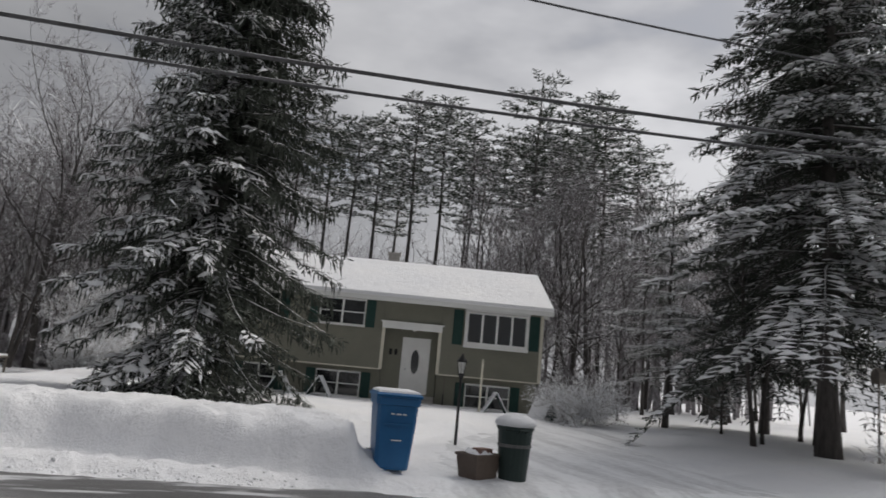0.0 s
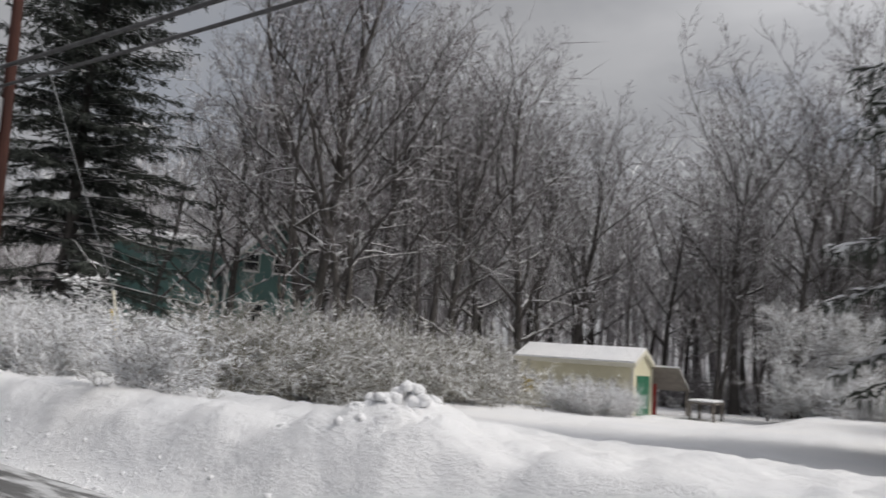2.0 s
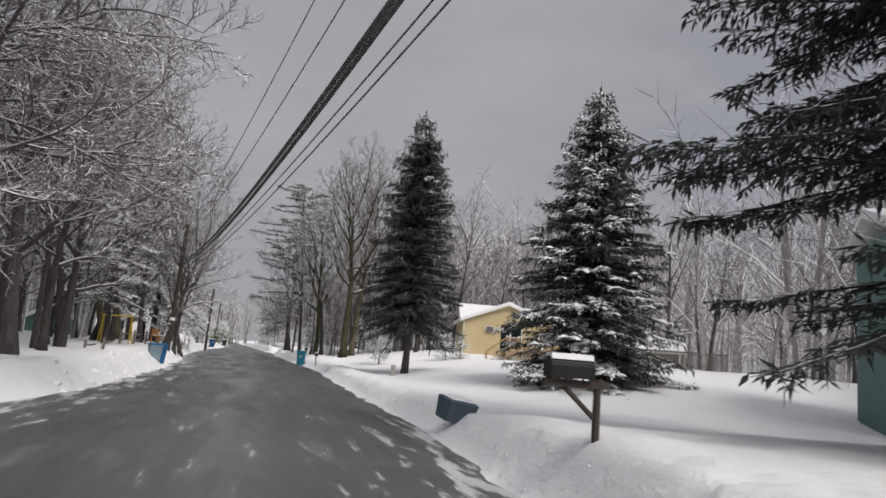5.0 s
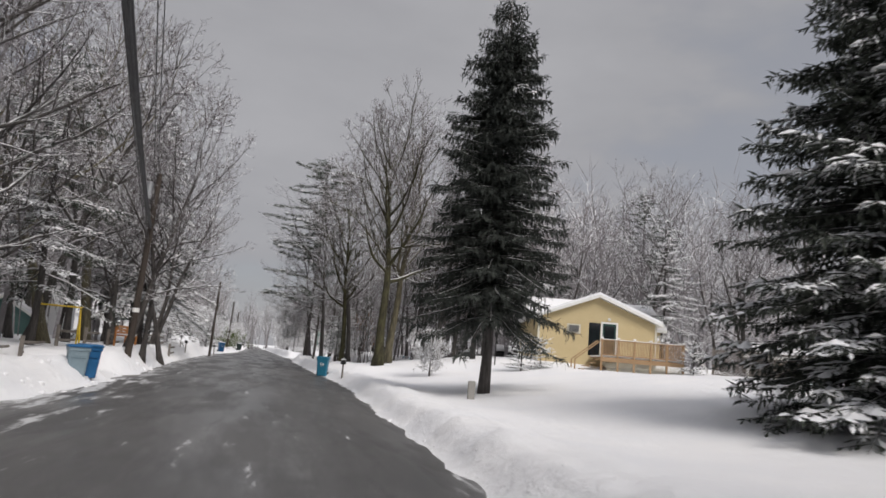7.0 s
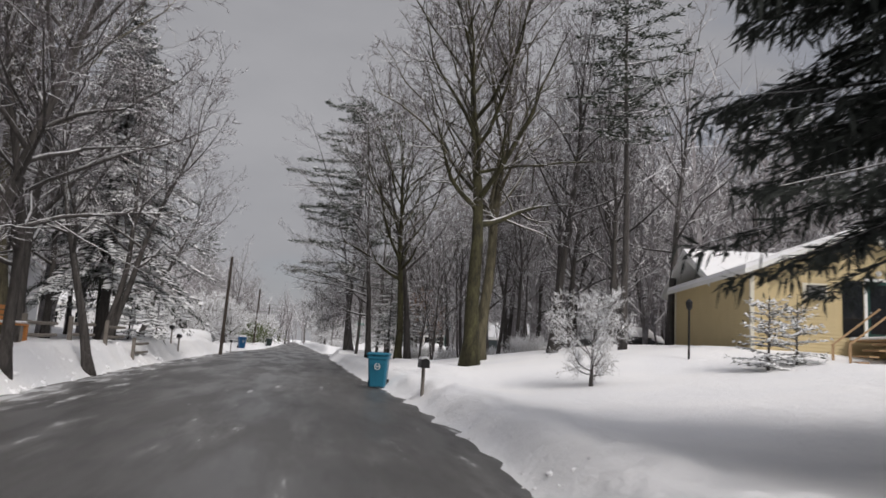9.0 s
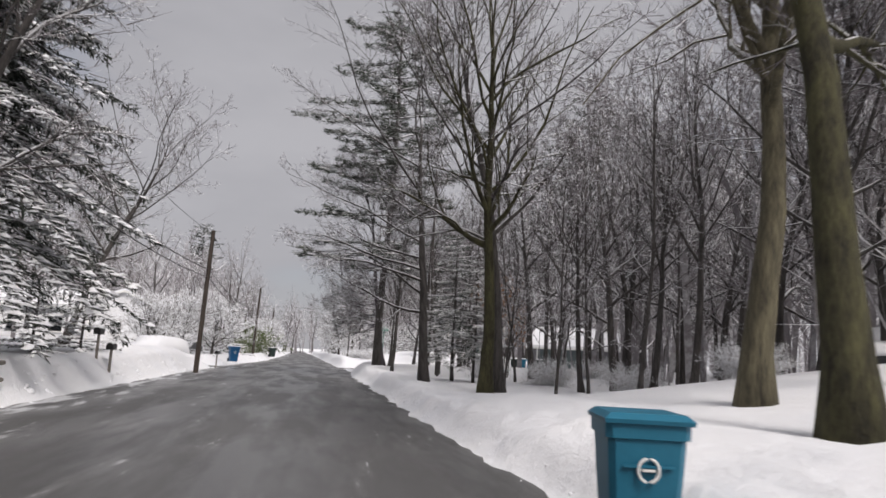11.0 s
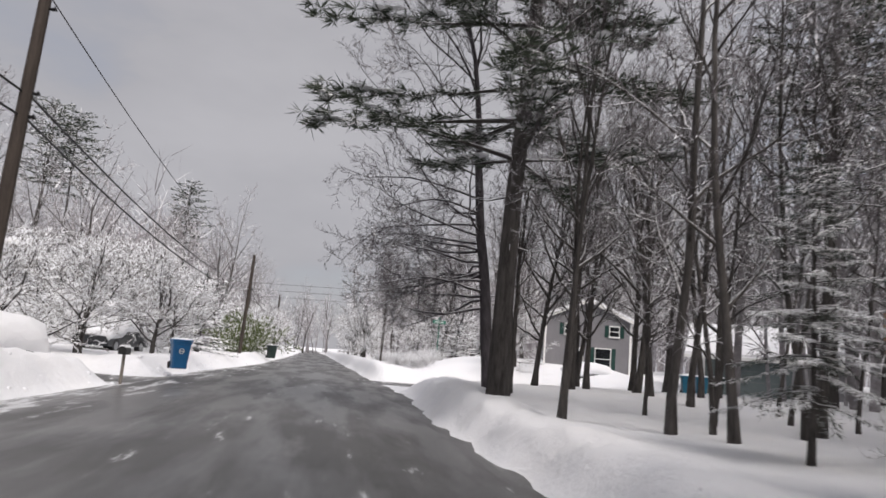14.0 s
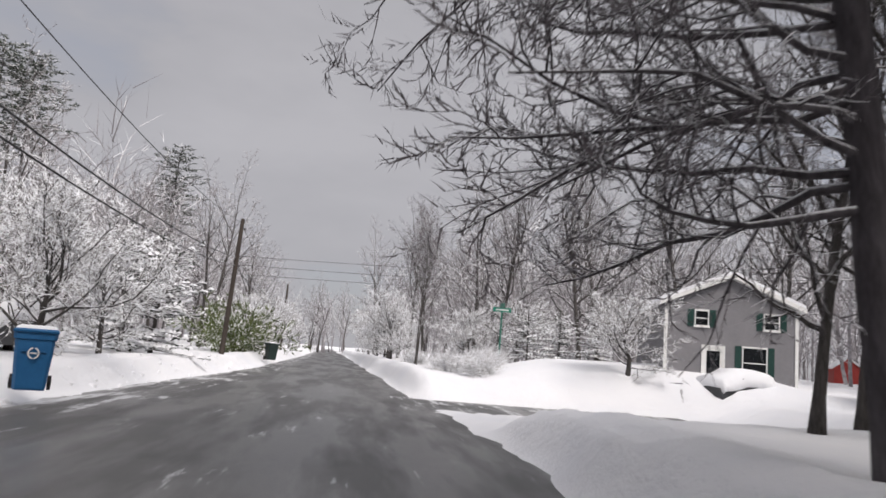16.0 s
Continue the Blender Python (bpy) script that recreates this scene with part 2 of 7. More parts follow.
SIDING_WHITE = surface("siding_white", (0.70, 0.71, 0.73), (0.77, 0.77, 0.78), 1.2, 0.7, 0.1)
SIDING_GREEN = surface("siding_green", (0.085, 0.165, 0.155), (0.115, 0.205, 0.19), 1.2, 0.7, 0.1)
SHED_CREAM = surface("shed_cream", (0.62, 0.58, 0.42), (0.70, 0.66, 0.50), 1.5, 0.7, 0.2)
GREEN_PAINT = surface("green_paint", (0.02, 0.12, 0.07), (0.035, 0.16, 0.09), 2, 0.6, 0.2)
SHUTTER = surface("shutter_green", (0.012, 0.045, 0.038), (0.02, 0.06, 0.05), 3, 0.6, 0.2)
WHITE_PAINT = surface("white_paint", (0.72, 0.72, 0.70), (0.80, 0.80, 0.78), 3, 0.5, 0.1)
CREAM_TRIM = surface("cream_trim", (0.60, 0.57, 0.47), (0.68, 0.65, 0.55), 3, 0.5, 0.1)
DECK_WOOD = surface("deck_wood", (0.30, 0.19, 0.10), (0.42, 0.28, 0.16), 2, 0.75, 0.3, stretch=(1, 1, 4))
GREY_WOOD = surface("weathered_wood", (0.14, 0.125, 0.11), (0.24, 0.215, 0.19), 3, 0.85, 0.4)
BLUE_PLASTIC = surface("blue_plastic", (0.012, 0.095, 0.235), (0.018, 0.12, 0.28), 2, 0.45, 0.1, spec=0.4)
TEAL_PLASTIC = surface("teal_plastic", (0.012, 0.125, 0.20), (0.018, 0.15, 0.235), 2, 0.45, 0.1, spec=0.4)
BLUE_FADED = surface("faded_blue_plastic", (0.19, 0.26, 0.30), (0.24, 0.31, 0.35), 2, 0.55, 0.1)
GREEN_PLASTIC = surface("dark_green_plastic", (0.018, 0.032, 0.030), (0.030, 0.046, 0.042), 2, 0.5, 0.1)
BLACK_PLASTIC = surface("black_plastic", (0.012, 0.012, 0.013), (0.025, 0.025, 0.026), 4, 0.5, 0.1)
GREY_PLASTIC = surface("grey_plastic", (0.10, 0.10, 0.10), (0.15, 0.15, 0.148), 4, 0.6, 0.1)
BLACK_METAL = surface("black_metal", (0.015, 0.015, 0.016), (0.03, 0.03, 0.03), 4, 0.45, 0.1, metal=0.3)
STEEL = surface("galvanised_steel", (0.35, 0.36, 0.37), (0.48, 0.49, 0.50), 4, 0.4, 0.1, metal=0.8)
CONCRETE = surface("concrete", (0.28, 0.27, 0.25), (0.36, 0.35, 0.33), 3, 0.85, 0.3)
BRICKISH = surface("chimney_masonry", (0.30, 0.29, 0.27), (0.40, 0.38, 0.36), 5, 0.85, 0.4)
SIGN_GREEN = surface("sign_green", (0.01, 0.16, 0.11), (0.015, 0.19, 0.13), 2, 0.4, 0.0)
YELLOW_PAINT = surface("yellow_plastic", (0.62, 0.42, 0.03), (0.70, 0.50, 0.05), 3, 0.5, 0.1)
RED_PAINT = surface("red_paint", (0.28, 0.035, 0.03), (0.36, 0.05, 0.04), 3, 0.6, 0.2)
ORANGE_WOOD = surface("orange_wood", (0.42, 0.17, 0.05), (0.52, 0.23, 0.08), 3, 0.7, 0.2)
DARK_CAR = surface("dark_car_paint", (0.02, 0.022, 0.025), (0.03, 0.032, 0.036), 2, 0.3, 0.0, spec=0.5)
WHITE_PLASTIC = surface("white_plastic", (0.66, 0.66, 0.64), (0.75, 0.75, 0.73), 3, 0.5, 0.1)


# ---- mesh helpers ----
class Shape:
    """Collects vertices and faces of one mesh."""

    def __init__(self):
        self.v, self.f = [], []

    def tube(self, pts, radii, sides=6, cap=True):
        pts = np.asarray(pts, float)
        tan = np.gradient(pts, axis=0)
        tan /= np.linalg.norm(tan, axis=1)[:, None] + 1e-9
        ref = np.array((0.0, 0.0, 1.0)) if abs(tan[0, 2]) < 0.8 else np.array((1.0, 0.0, 0.0))
        a = np.cross(tan, ref)
        a /= np.linalg.norm(a, axis=1)[:, None] + 1e-9
        b = np.cross(tan, a)
        ang = np.arange(sides) * 2 * math.pi / sides + 0.5
        ring = pts[:, None] + np.asarray(radii)[:, None, None] * (np.cos(ang)[None, :, None] * a[:, None] + np.sin(ang)[None, :, None] * b[:, None])
        o = len(self.v)
        self.v.extend(ring.reshape(-1, 3).tolist())
        for i in range(len(pts) - 1):
            for k in range(sides):
                k2 = (k + 1) % sides
                self.f.append((o + i * sides + k2, o + i * sides + k, o + (i + 1) * sides + k, o + (i + 1) * sides + k2))
        if cap:
            self.f.append(tuple(o + (len(pts) - 1) * sides + k for k in reversed(range(sides))))
            self.f.append(tuple(o + k for k in range(sides)))

    def spindles(self, a, b, r, mid=0.35):
        """Many needle sprays at once: three-sided bipyramids from a to b."""
        a, b, r = np.asarray(a, float), np.asarray(b, float), np.asarray(r, float)
        d = b - a
        ln = np.linalg.norm(d, axis=1)[:, None] + 1e-9
        ref = np.where(np.abs(d[:, 2:3]) < 0.8 * ln, np.array([[0.0, 0.0, 1.0]]), np.array([[1.0, 0.0, 0.0]]))
        u = np.cross(d, ref)
        u /= np.linalg.norm(u, axis=1)[:, None] + 1e-9
        w = np.cross(d, u)
        w /= np.linalg.norm(w, axis=1)[:, None] + 1e-9
        c = a + d * mid
        vs = [a]
        for k in range(3):
            t = 2 * math.pi * k / 3 + 0.5
            vs.append(c + r[:, None] * (math.cos(t) * u + math.sin(t) * w))
        vs.append(b)
        o = len(self.v)
        self.v.extend(np.stack(vs, 1).reshape(-1, 3).tolist())
        for i in range(len(a)):
            q = o + 5 * i
            for k in range(3):
                k2 = 1 + (k + 1) % 3
                self.f.append((q, q + 1 + k, q + k2))
                self.f.append((q + 4, q + k2, q + 1 + k))

    def kites(self, a, b, r, rng, mid=0.4):
        """Many flat needle sprays at once, each rolled at random about its length."""
        a, b, r = np.asarray(a, float), np.asarray(b, float), np.asarray(r, float)
        d = b - a
        u = np.cross(d, rng.normal(size=d.shape))
        u /= np.linalg.norm(u, axis=1)[:, None] + 1e-9
        c = a + d * mid
        o, n = len(self.v), len(a)
        self.v.extend(np.stack((a, c + u * r[:, None], b, c - u * r[:, None]), 1).reshape(-1, 3).tolist())
        self.f.extend(((o + 4 * np.arange(n))[:, None] + np.array((0, 1, 2, 3))).tolist())

    def fingers(self, a, b, r):
        """Flat snow lying along sprays, level across."""
        a, b, r = np.asarray(a, float), np.asarray(b, float), np.asarray(r, float)
        d = b - a
        u = np.stack((-d[:, 1], d[:, 0], 0 * d[:, 0]), 1)
        u /= np.linalg.norm(u, axis=1)[:, None] + 1e-9
        c = a + d * 0.55
        o, n = len(self.v), len(a)
        self.v.extend(np.stack((a, c - u * r[:, None], b, c + u * r[:, None], c + np.array((0, 0, 1.0)) * r[:, None] * 0.7), 1).reshape(-1, 3).tolist())
        q = (o + 5 * np.arange(n))[:, None]
        for tri in ((0, 1, 4), (1, 2, 4), (2, 3, 4), (3, 0, 4)):
            self.f.extend((q + np.array(tri)).tolist())

    def blades(self, a, b, r, rng):
        """Many fine tapering twigs at once, rolled at random."""
        a, b, r = np.asarray(a, float), np.asarray(b, float), np.asarray(r, float)
        u = np.cross(b - a, rng.normal(size=a.shape))
        u /= np.linalg.norm(u, axis=1)[:, None] + 1e-9
        o, n = len(self.v), len(a)
        self.v.extend(np.stack((a + u * r[:, None], b, a - u * r[:, None]), 1).reshape(-1, 3).tolist())
        self.f.extend(((o + 3 * np.arange(n))[:, None] + np.array((0, 1, 2))).tolist())

    def ribbons(self, lines, radii, rng):
        """Flat tapering twigs along many lines at once: lines (m, k, 3), radii (m,)."""
        m, k = lines.shape[:2]
        u = np.cross(lines[:, -1] - lines[:, 0], rng.normal(size=(m, 3)))
        u /= np.linalg.norm(u, axis=1)[:, None] + 1e-9
        w = radii[:, None] * np.linspace(1.0, 0.45, k - 1)[None]
        left, right = lines[:, :-1] + u[:, None] * w[..., None], lines[:, :-1] - u[:, None] * w[..., None]
        o, n = len(self.v), 2 * (k - 1) + 1
        self.v.extend(np.concatenate((left, right, lines[:, -1:]), 1).reshape(-1, 3).tolist())
        q = (o + n * np.arange(m))[:, None]
        for i in range(k - 2):
            self.f.extend((q + np.array((i, i + 1, k + i, k - 1 + i))).tolist())
        self.f.extend((q + np.array((k - 2, n - 1, 2 * k - 3))).tolist())

    def tubes(self, lines, radii, sides=3):
        """Many open tubes at once: lines (m, k, 3), radii (m, k)."""
        m, k = lines.shape[:2]
        tan = np.gradient(lines, axis=1)
        tan /= np.linalg.norm(tan, axis=2)[..., None] + 1e-9
        ref = np.where(np.abs(tan[:, :1, 2:3]) < 0.8, np.array([[[0.0, 0.0, 1.0]]]), np.array([[[1.0, 0.0, 0.0]]]))
        a = np.cross(tan, np.broadcast_to(ref, tan.shape))
        a /= np.linalg.norm(a, axis=2)[..., None] + 1e-9
        b = np.cross(tan, a)
        ang = np.arange(sides) * 2 * math.pi / sides + 0.5
        ring = lines[:, :, None] + radii[..., None, None] * (np.cos(ang)[:, None] * a[:, :, None] + np.sin(ang)[:, None] * b[:, :, None])
        o = len(self.v)
        self.v.extend(ring.reshape(-1, 3).tolist())
        base = (o + (np.arange(m) * k * sides)[:, None] + (np.arange(k - 1) * sides)[None]).reshape(-1, 1)
        for t in range(sides):
            t2 = (t + 1) % sides
            self.f.extend((base + np.array((t2, t, sides + t, sides + t2))).tolist())

    def fronds(self, a, b, r, rng, flat=0.75, mid=0.45):
        """Needle sprays that lie mostly level, like the shoots of a bough."""
        a, b, r = np.asarray(a, float), np.asarray(b, float), np.asarray(r, float)
        d = b - a
        u = np.cross(d, np.array((0, 0, 1.0)) * flat + rng.normal(size=d.shape) * (1 - flat))
        u /= np.linalg.norm(u, axis=1)[:, None] + 1e-9
        c = a + d * mid
        o, n = len(self.v), len(a)
        self.v.extend(np.stack((a, c + u * r[:, None], b, c - u * r[:, None]), 1).reshape(-1, 3).tolist())
        self.f.extend(((o + 4 * np.arange(n))[:, None] + np.array((0, 1, 2, 3))).tolist())

    def blob(self, c, u, w, h):
        """A low snow cushion at c with half-axes u and w and height h."""
        c, u, w = np.asarray(c, float), np.asarray(u, float), np.asarray(w, float)
        o, n = len(self.v), 6
        for k in range(n):
            t = 2 * math.pi * k / n
            self.v.append((c + (1.0 if k % 2 else 0.8) * (math.cos(t) * u + math.sin(t) * w)).tolist())
        self.v.append((c + np.array((0, 0, h))).tolist())
        self.v.append((c - np.array((0, 0, h * 0.3))).tolist())
        for k in range(n):
            k2 = (k + 1) % n
            self.f.append((o + k, o + k2, o + n))
            self.f.append((o + k2, o + k, o + n + 1))

    def box(self, x0, x1, y0, y1, z0, z1, e=0.0):
        """A box; e chamfers its four upright and all top and bottom edges slightly."""
        o = len(self.v)
        if e <= 0:
            self.v += [(x0, y0, z0), (x1, y0, z0), (x1, y1, z0), (x0, y1, z0), (x0, y0, z1), (x1, y0, z1), (x1, y1, z1), (x0, y1, z1)]
            self.f += [tuple(o + i for i in q) for q in ((3, 2, 1, 0), (4, 5, 6, 7), (0, 1, 5, 4), (1, 2, 6, 5), (2, 3, 7, 6), (3, 0, 4, 7))]
            return
        loops = []
        for z, s in ((z0, e), (z0 + e, 0), (z1 - e, 0), (z1, e)):
            loops.append([(x0 + s + (e if s == 0 else e), y0 + s, z), (x1 - s - e, y0 + s, z), (x1 - s, y0 + s + e, z), (x1 - s, y1 - s - e, z),
                          (x1 - s - e, y1 - s, z), (x0 + s + e, y1 - s, z), (x0 + s, y1 - s - e, z), (x0 + s, y0 + s + e, z)])
        self.loft(loops)

    def loft(self, loops, caps=True):
        """Joins closed loops of equal length, bottom to top."""
        o, n = len(self.v), len(loops[0])
        for q in loops:
            self.v.extend([tuple(p) for p in q])
        for i in range(len(loops) - 1):
            for k in range(n):
                k2 = (k + 1) % n
                self.f.append((o + i * n + k, o + i * n + k2, o + (i + 1) * n + k2, o + (i + 1) * n + k))
        if caps:
            self.f.append(tuple(o + k for k in reversed(range(n))))
            self.f.append(tuple(o + (len(loops) - 1) * n + k for k in range(n)))

    def prism(self, outline, y0, y1):
        """An outline in x and z, drawn out from y0 to y1."""
        self.loft([[(x, y, z) for x, z in outline] for y in (y0, y1)])

    def mesh(self, name, material, smooth=False):
        me = bpy.data.meshes.new(name)
        me.from_pydata(self.v, [], self.f)
        me.materials.append(material)
        if smooth:
            me.polygons.foreach_set("use_smooth", [True] * len(me.polygons))
        me.update()
        return me


def fix_normals(me):
    bm = bmesh.new()
    bm.from_mesh(me)
    bmesh.ops.recalc_face_normals(bm, faces=bm.faces)
    bm.to_mesh(me)
    bm.free()


def part(name, shape, material, parent, label="", smooth=False, fix=True):
    me = shape.mesh(name, material, smooth)
    if fix and len(me.polygons) < 3000:
        fix_normals(me)
    ob = new(name, me)
    ob.parent = parent
    if label:
        tagged(ob, label)
    return ob


def root(name, m, label, category, group="", kind=""):
    ob = new(name)
    ob.matrix_world = m
    ob.empty_display_size = 0.2
    return tagged(ob, label, category, group, kind)


def box_part(name, dims, material, parent, label="", e=0.0):
    s = Shape()
    s.box(*dims, e=e)
    return part(name, s, material, parent, label)


# ---- lie of the land ----
def lerp_table(t, table):
    xs, ys = zip(*table)
    return float(np.interp(t, xs, ys))


RIGHT_EDGE = [(-80, -6.5), (-20, -3.6), (-4, -1.9), (1, -1.9), (7, -1.4), (12, -1.0), (17, -0.7), (21, 0.2), (25, 1.1), (33, 2.0), (44, 2.2),
              (55, 2.45), (63, 2.9), (72, 3.0), (82, 2.6), (97, 2.5), (115, 2.3), (124, 2.8), (137, 2.2), (160, 1.6), (200, 0.8), (420, -4)]
LEFT_EDGE = [(-80, -14), (-3, -11), (5, -10.5), (14, -9.3), (28, -7.4), (42, -5.4), (52, -5.2), (62, -4.9), (72, -5.4), (84, -6.0), (98, -6.2),
             (110, -6.3), (120, -6.0), (133, -5.7), (150, -4.8), (200, -5.0), (420, -9)]


def right_edge(y):
    return lerp_table(y, RIGHT_EDGE)


def left_edge(y):
    return lerp_table(y, LEFT_EDGE)


def step(a, b, t):
    t = min(1.0, max(0.0, (t - a) / (b - a)))
    return t * t * (3 - 2 * t)


def bump_at(x, y, cx, cy, r):
    return math.exp(-((x - cx) ** 2 + (y - cy) ** 2) / (r * r))


def lumps(x, y):
    return noise.noise((x * 0.9, y * 0.9, 3.1)) * 0.3 + noise.noise((x * 2.3, y * 2.3, 7.7)) * 0.4 + noise.noise((x * 5.5, y * 5.5, 1.3)) * 0.3


def driveway_near(x, y):
    """How far inside the drive of the olive house: 0 to 1."""
    cx = np.interp(x, [-3, 4, 14, 26], [-4.2, -6.0, -13.0, -17])
    w = np.interp(x, [-3, 0, 6, 14], [4.25, 3.85, 3.2, 3.0])
    return 1 - step(w - 0.25, w + 0.35, abs(y - cx))


def ground_z(x, y):
    """Height of the snow."""
    s, sl = x - right_edge(y), left_edge(y) - x
    wob = (0.22 * noise.noise((x * 0.15, y * 0.8, 0.0)) + 0.10 * noise.noise((x * 0.3, y * 2.6, 5.0))) * (0.2 + 0.8 * step(18, 28, y))
    s, sl = s + wob, sl + 0.8 * wob
    if s < -0.35 and sl < -0.35:
        return -0.09
    n = lumps(x, y)
    if s > -0.35:
        yard = 0.42 - 0.012 * max(0.0, x - 3)
        w = step(36, 52, y) * (1 - step(86, 98, y))
        yard += w * (min(1.35, max(0.0, (x - 6) * 0.155)) + 0.35 * step(19, 23, x))
        yard += 0.34 * step(21, 24, y) * (1 - step(30, 36, y)) + 0.27 * step(109, 114, y) * (1 - step(122, 125, y)) * step(0.0, 1.4, s) * (1 - 0.95 * step(1.0, 2.3, s) * (1 - step(113, 118, y)))
        yard += 0.42 * step(72, 77, y) * (1 - step(86, 92, y)) * step(0.5, 2.2, s)
        yard -= 0.32 * step(13, 19, x) * step(5, 9, y) * (1 - step(20, 25, y))
        w2 = step(92, 102, y)
        yard += w2 * (0.10 + 0.03 * max(0.0, min(x, 40) - 5))
        w3 = step(134, 142, y)
        yard += 0.75 * step(134.5, 138, y) * (1 - step(143, 150, y)) * step(4.5, 9, x) * (1 - step(17, 20, x))
        yard += w3 * (lerp_table(x, [(5, 0.35), (14, 0.5), (22, 0.35)]) + 0.45 * step(141, 150, y) * step(12, 20, x))
        crest = 0.12 * math.exp(-(((s - 1.1) / 0.6) ** 2)) * (0.6 + n)
        z = (yard + crest) * step(-0.02, 0.75, s) - 0.09 * (1 - step(-0.35, 0.1, s))
        z += (0.06 + 0.07 * step(24, 30, y)) * n * math.exp(-(((s - 0.7) / 0.8) ** 2)) + 0.06 * n * step(0.5, 3, s)
        if y < 10:
            a = np.interp(y, [-0.5, 0, 2, 4, 9], [0.3, 0.4, 0.9, 1.4, 0.35])
            shelf = step(-0.02, 0.5, s) * 0.13 + step(a, a + 0.55, s) * 0.32
            k = 1 - step(7.0, 10.0, y)
            z = z * (1 - k) + k * (shelf + 0.08 * n - 0.09 * (1 - step(-0.35, 0.1, s)))
        else:
            a = 0.35
        wb = step(-0.42, -0.22, y + 0.12 * noise.noise((x * 1.6, y * 1.6, 2.0))) * (1 - step(20.5, 24.5, y))
        z += wb * (0.38 + 0.07 * n) * step(a, a + 0.3 + 0.5 * step(5, 9, y), s + 0.07 * noise.noise((x * 0.8, y * 0.9, 6.0))) * (1 - step(3.2, 6.5, s))
        z += 0.34 * bump_at(x, y, 0.48, 9.5, 0.55) * (0.7 + 1.1 * n) + 0.2 * bump_at(x, y, 1.1, 8.9, 0.6) * (0.7 + n) + 0.14 * bump_at(x, y, 0.0, 8.8, 0.35)
        if y < 27 and s > 0:
            rough = noise.noise((x * 4.6, y * 3.4, 4.4)) * 0.55 + noise.noise((x * 9.0, y * 7.5, 2.0)) * 0.45
            z += (0.125 - 0.065 * step(5, 9, y)) * rough * step(0.05, 0.3, s) * (1 - step(2.4, 4.0, s))
        if -22 < y < 3:
            d = driveway_near(x, y)
            z = z * (1 - d) + d * (0.15 + 0.025 * n + 0.02 * max(0.0, x) * 0.6) * step(-0.1, 0.5, s)
        ws = step(124.6, 126.2, y) * (1 - step(135.2, 136.6, y)) * (1 - step(11.5, 14.5, x))
        z = z * (1 - ws) + ws * (0.025 + 0.05 * n - 0.06 * step(130.6, 131.8, y)) * step(-0.2, 0.6, s)
        return z
    yard = 0.55 + 0.4 * step(98, 104, y) * (1 - step(112, 117, y)) * step(0.6, 2.2, sl) + 0.02 * min(20.0, max(0.0, sl - 2)) + 0.22 * step(62, 68, y) * (1 - step(114, 118, y))
    crest = 0.22 * math.exp(-(((sl - 1.3) / 0.8) ** 2)) * (0.6 + n)
    z = (yard + crest) * step(0.0, 1.1, sl) - 0.09 * (1 - step(-0.35, 0.1, sl))
    z += 0.10 * n * math.exp(-(((sl - 0.8) / 0.9) ** 2)) + 0.04 * n * step(0.5, 3, sl)
    gap = step(118.6, 119.6, y) * (1 - step(123.4, 124.6, y)) + (1 - step(6.5, 9.0, y)) * step(-6, -3.5, y) + step(60.6, 61.2, y) * (1 - step(64.2, 65.0, y)) * 0.75 * (1 - step(9, 14, sl))
    z = z * (1 - gap) + gap * (-0.06 + 0.07 * n)
    return z


def graded(a, b, fine_a, fine_b, fine, coarse):
    out = [a]
    while out[-1] < b:
        q = out[-1]
        d = 0.0 if fine_a <= q <= fine_b else min(abs(q - fine_a), abs(q - fine_b))
        out.append(q + min(coarse, fine + 0.22 * d))
    return out


def build_ground():
    xs = [-1500, -700, -300, -150] + graded(-80, 90, -8.2, 4.2, 0.11, 4.0) + [150, 300, 700, 1500]
    ys = [-1500, -700, -300, -140] + graded(-70, 39.6, -3, 26, 0.11, 6.0)[:-1] + graded(40, 260, 40, 128, 0.45, 6.0) + [330, 480, 800, 1500]
    s = Shape()
    for y in ys:
        for x in xs:
            s.v.append((x, y, ground_z(x, y)))
    nx = len(xs)
    for j in range(len(ys) - 1):
        for i in range(nx - 1):
            q = j * nx + i
            s.f.append((q, q + 1, q + nx + 1, q + nx))
    ob = new("ground", s.mesh("ground", SNOW, True))
    return tagged(ob, "deep white snow cover with ploughed banks along the road", "snow", kind="structure")


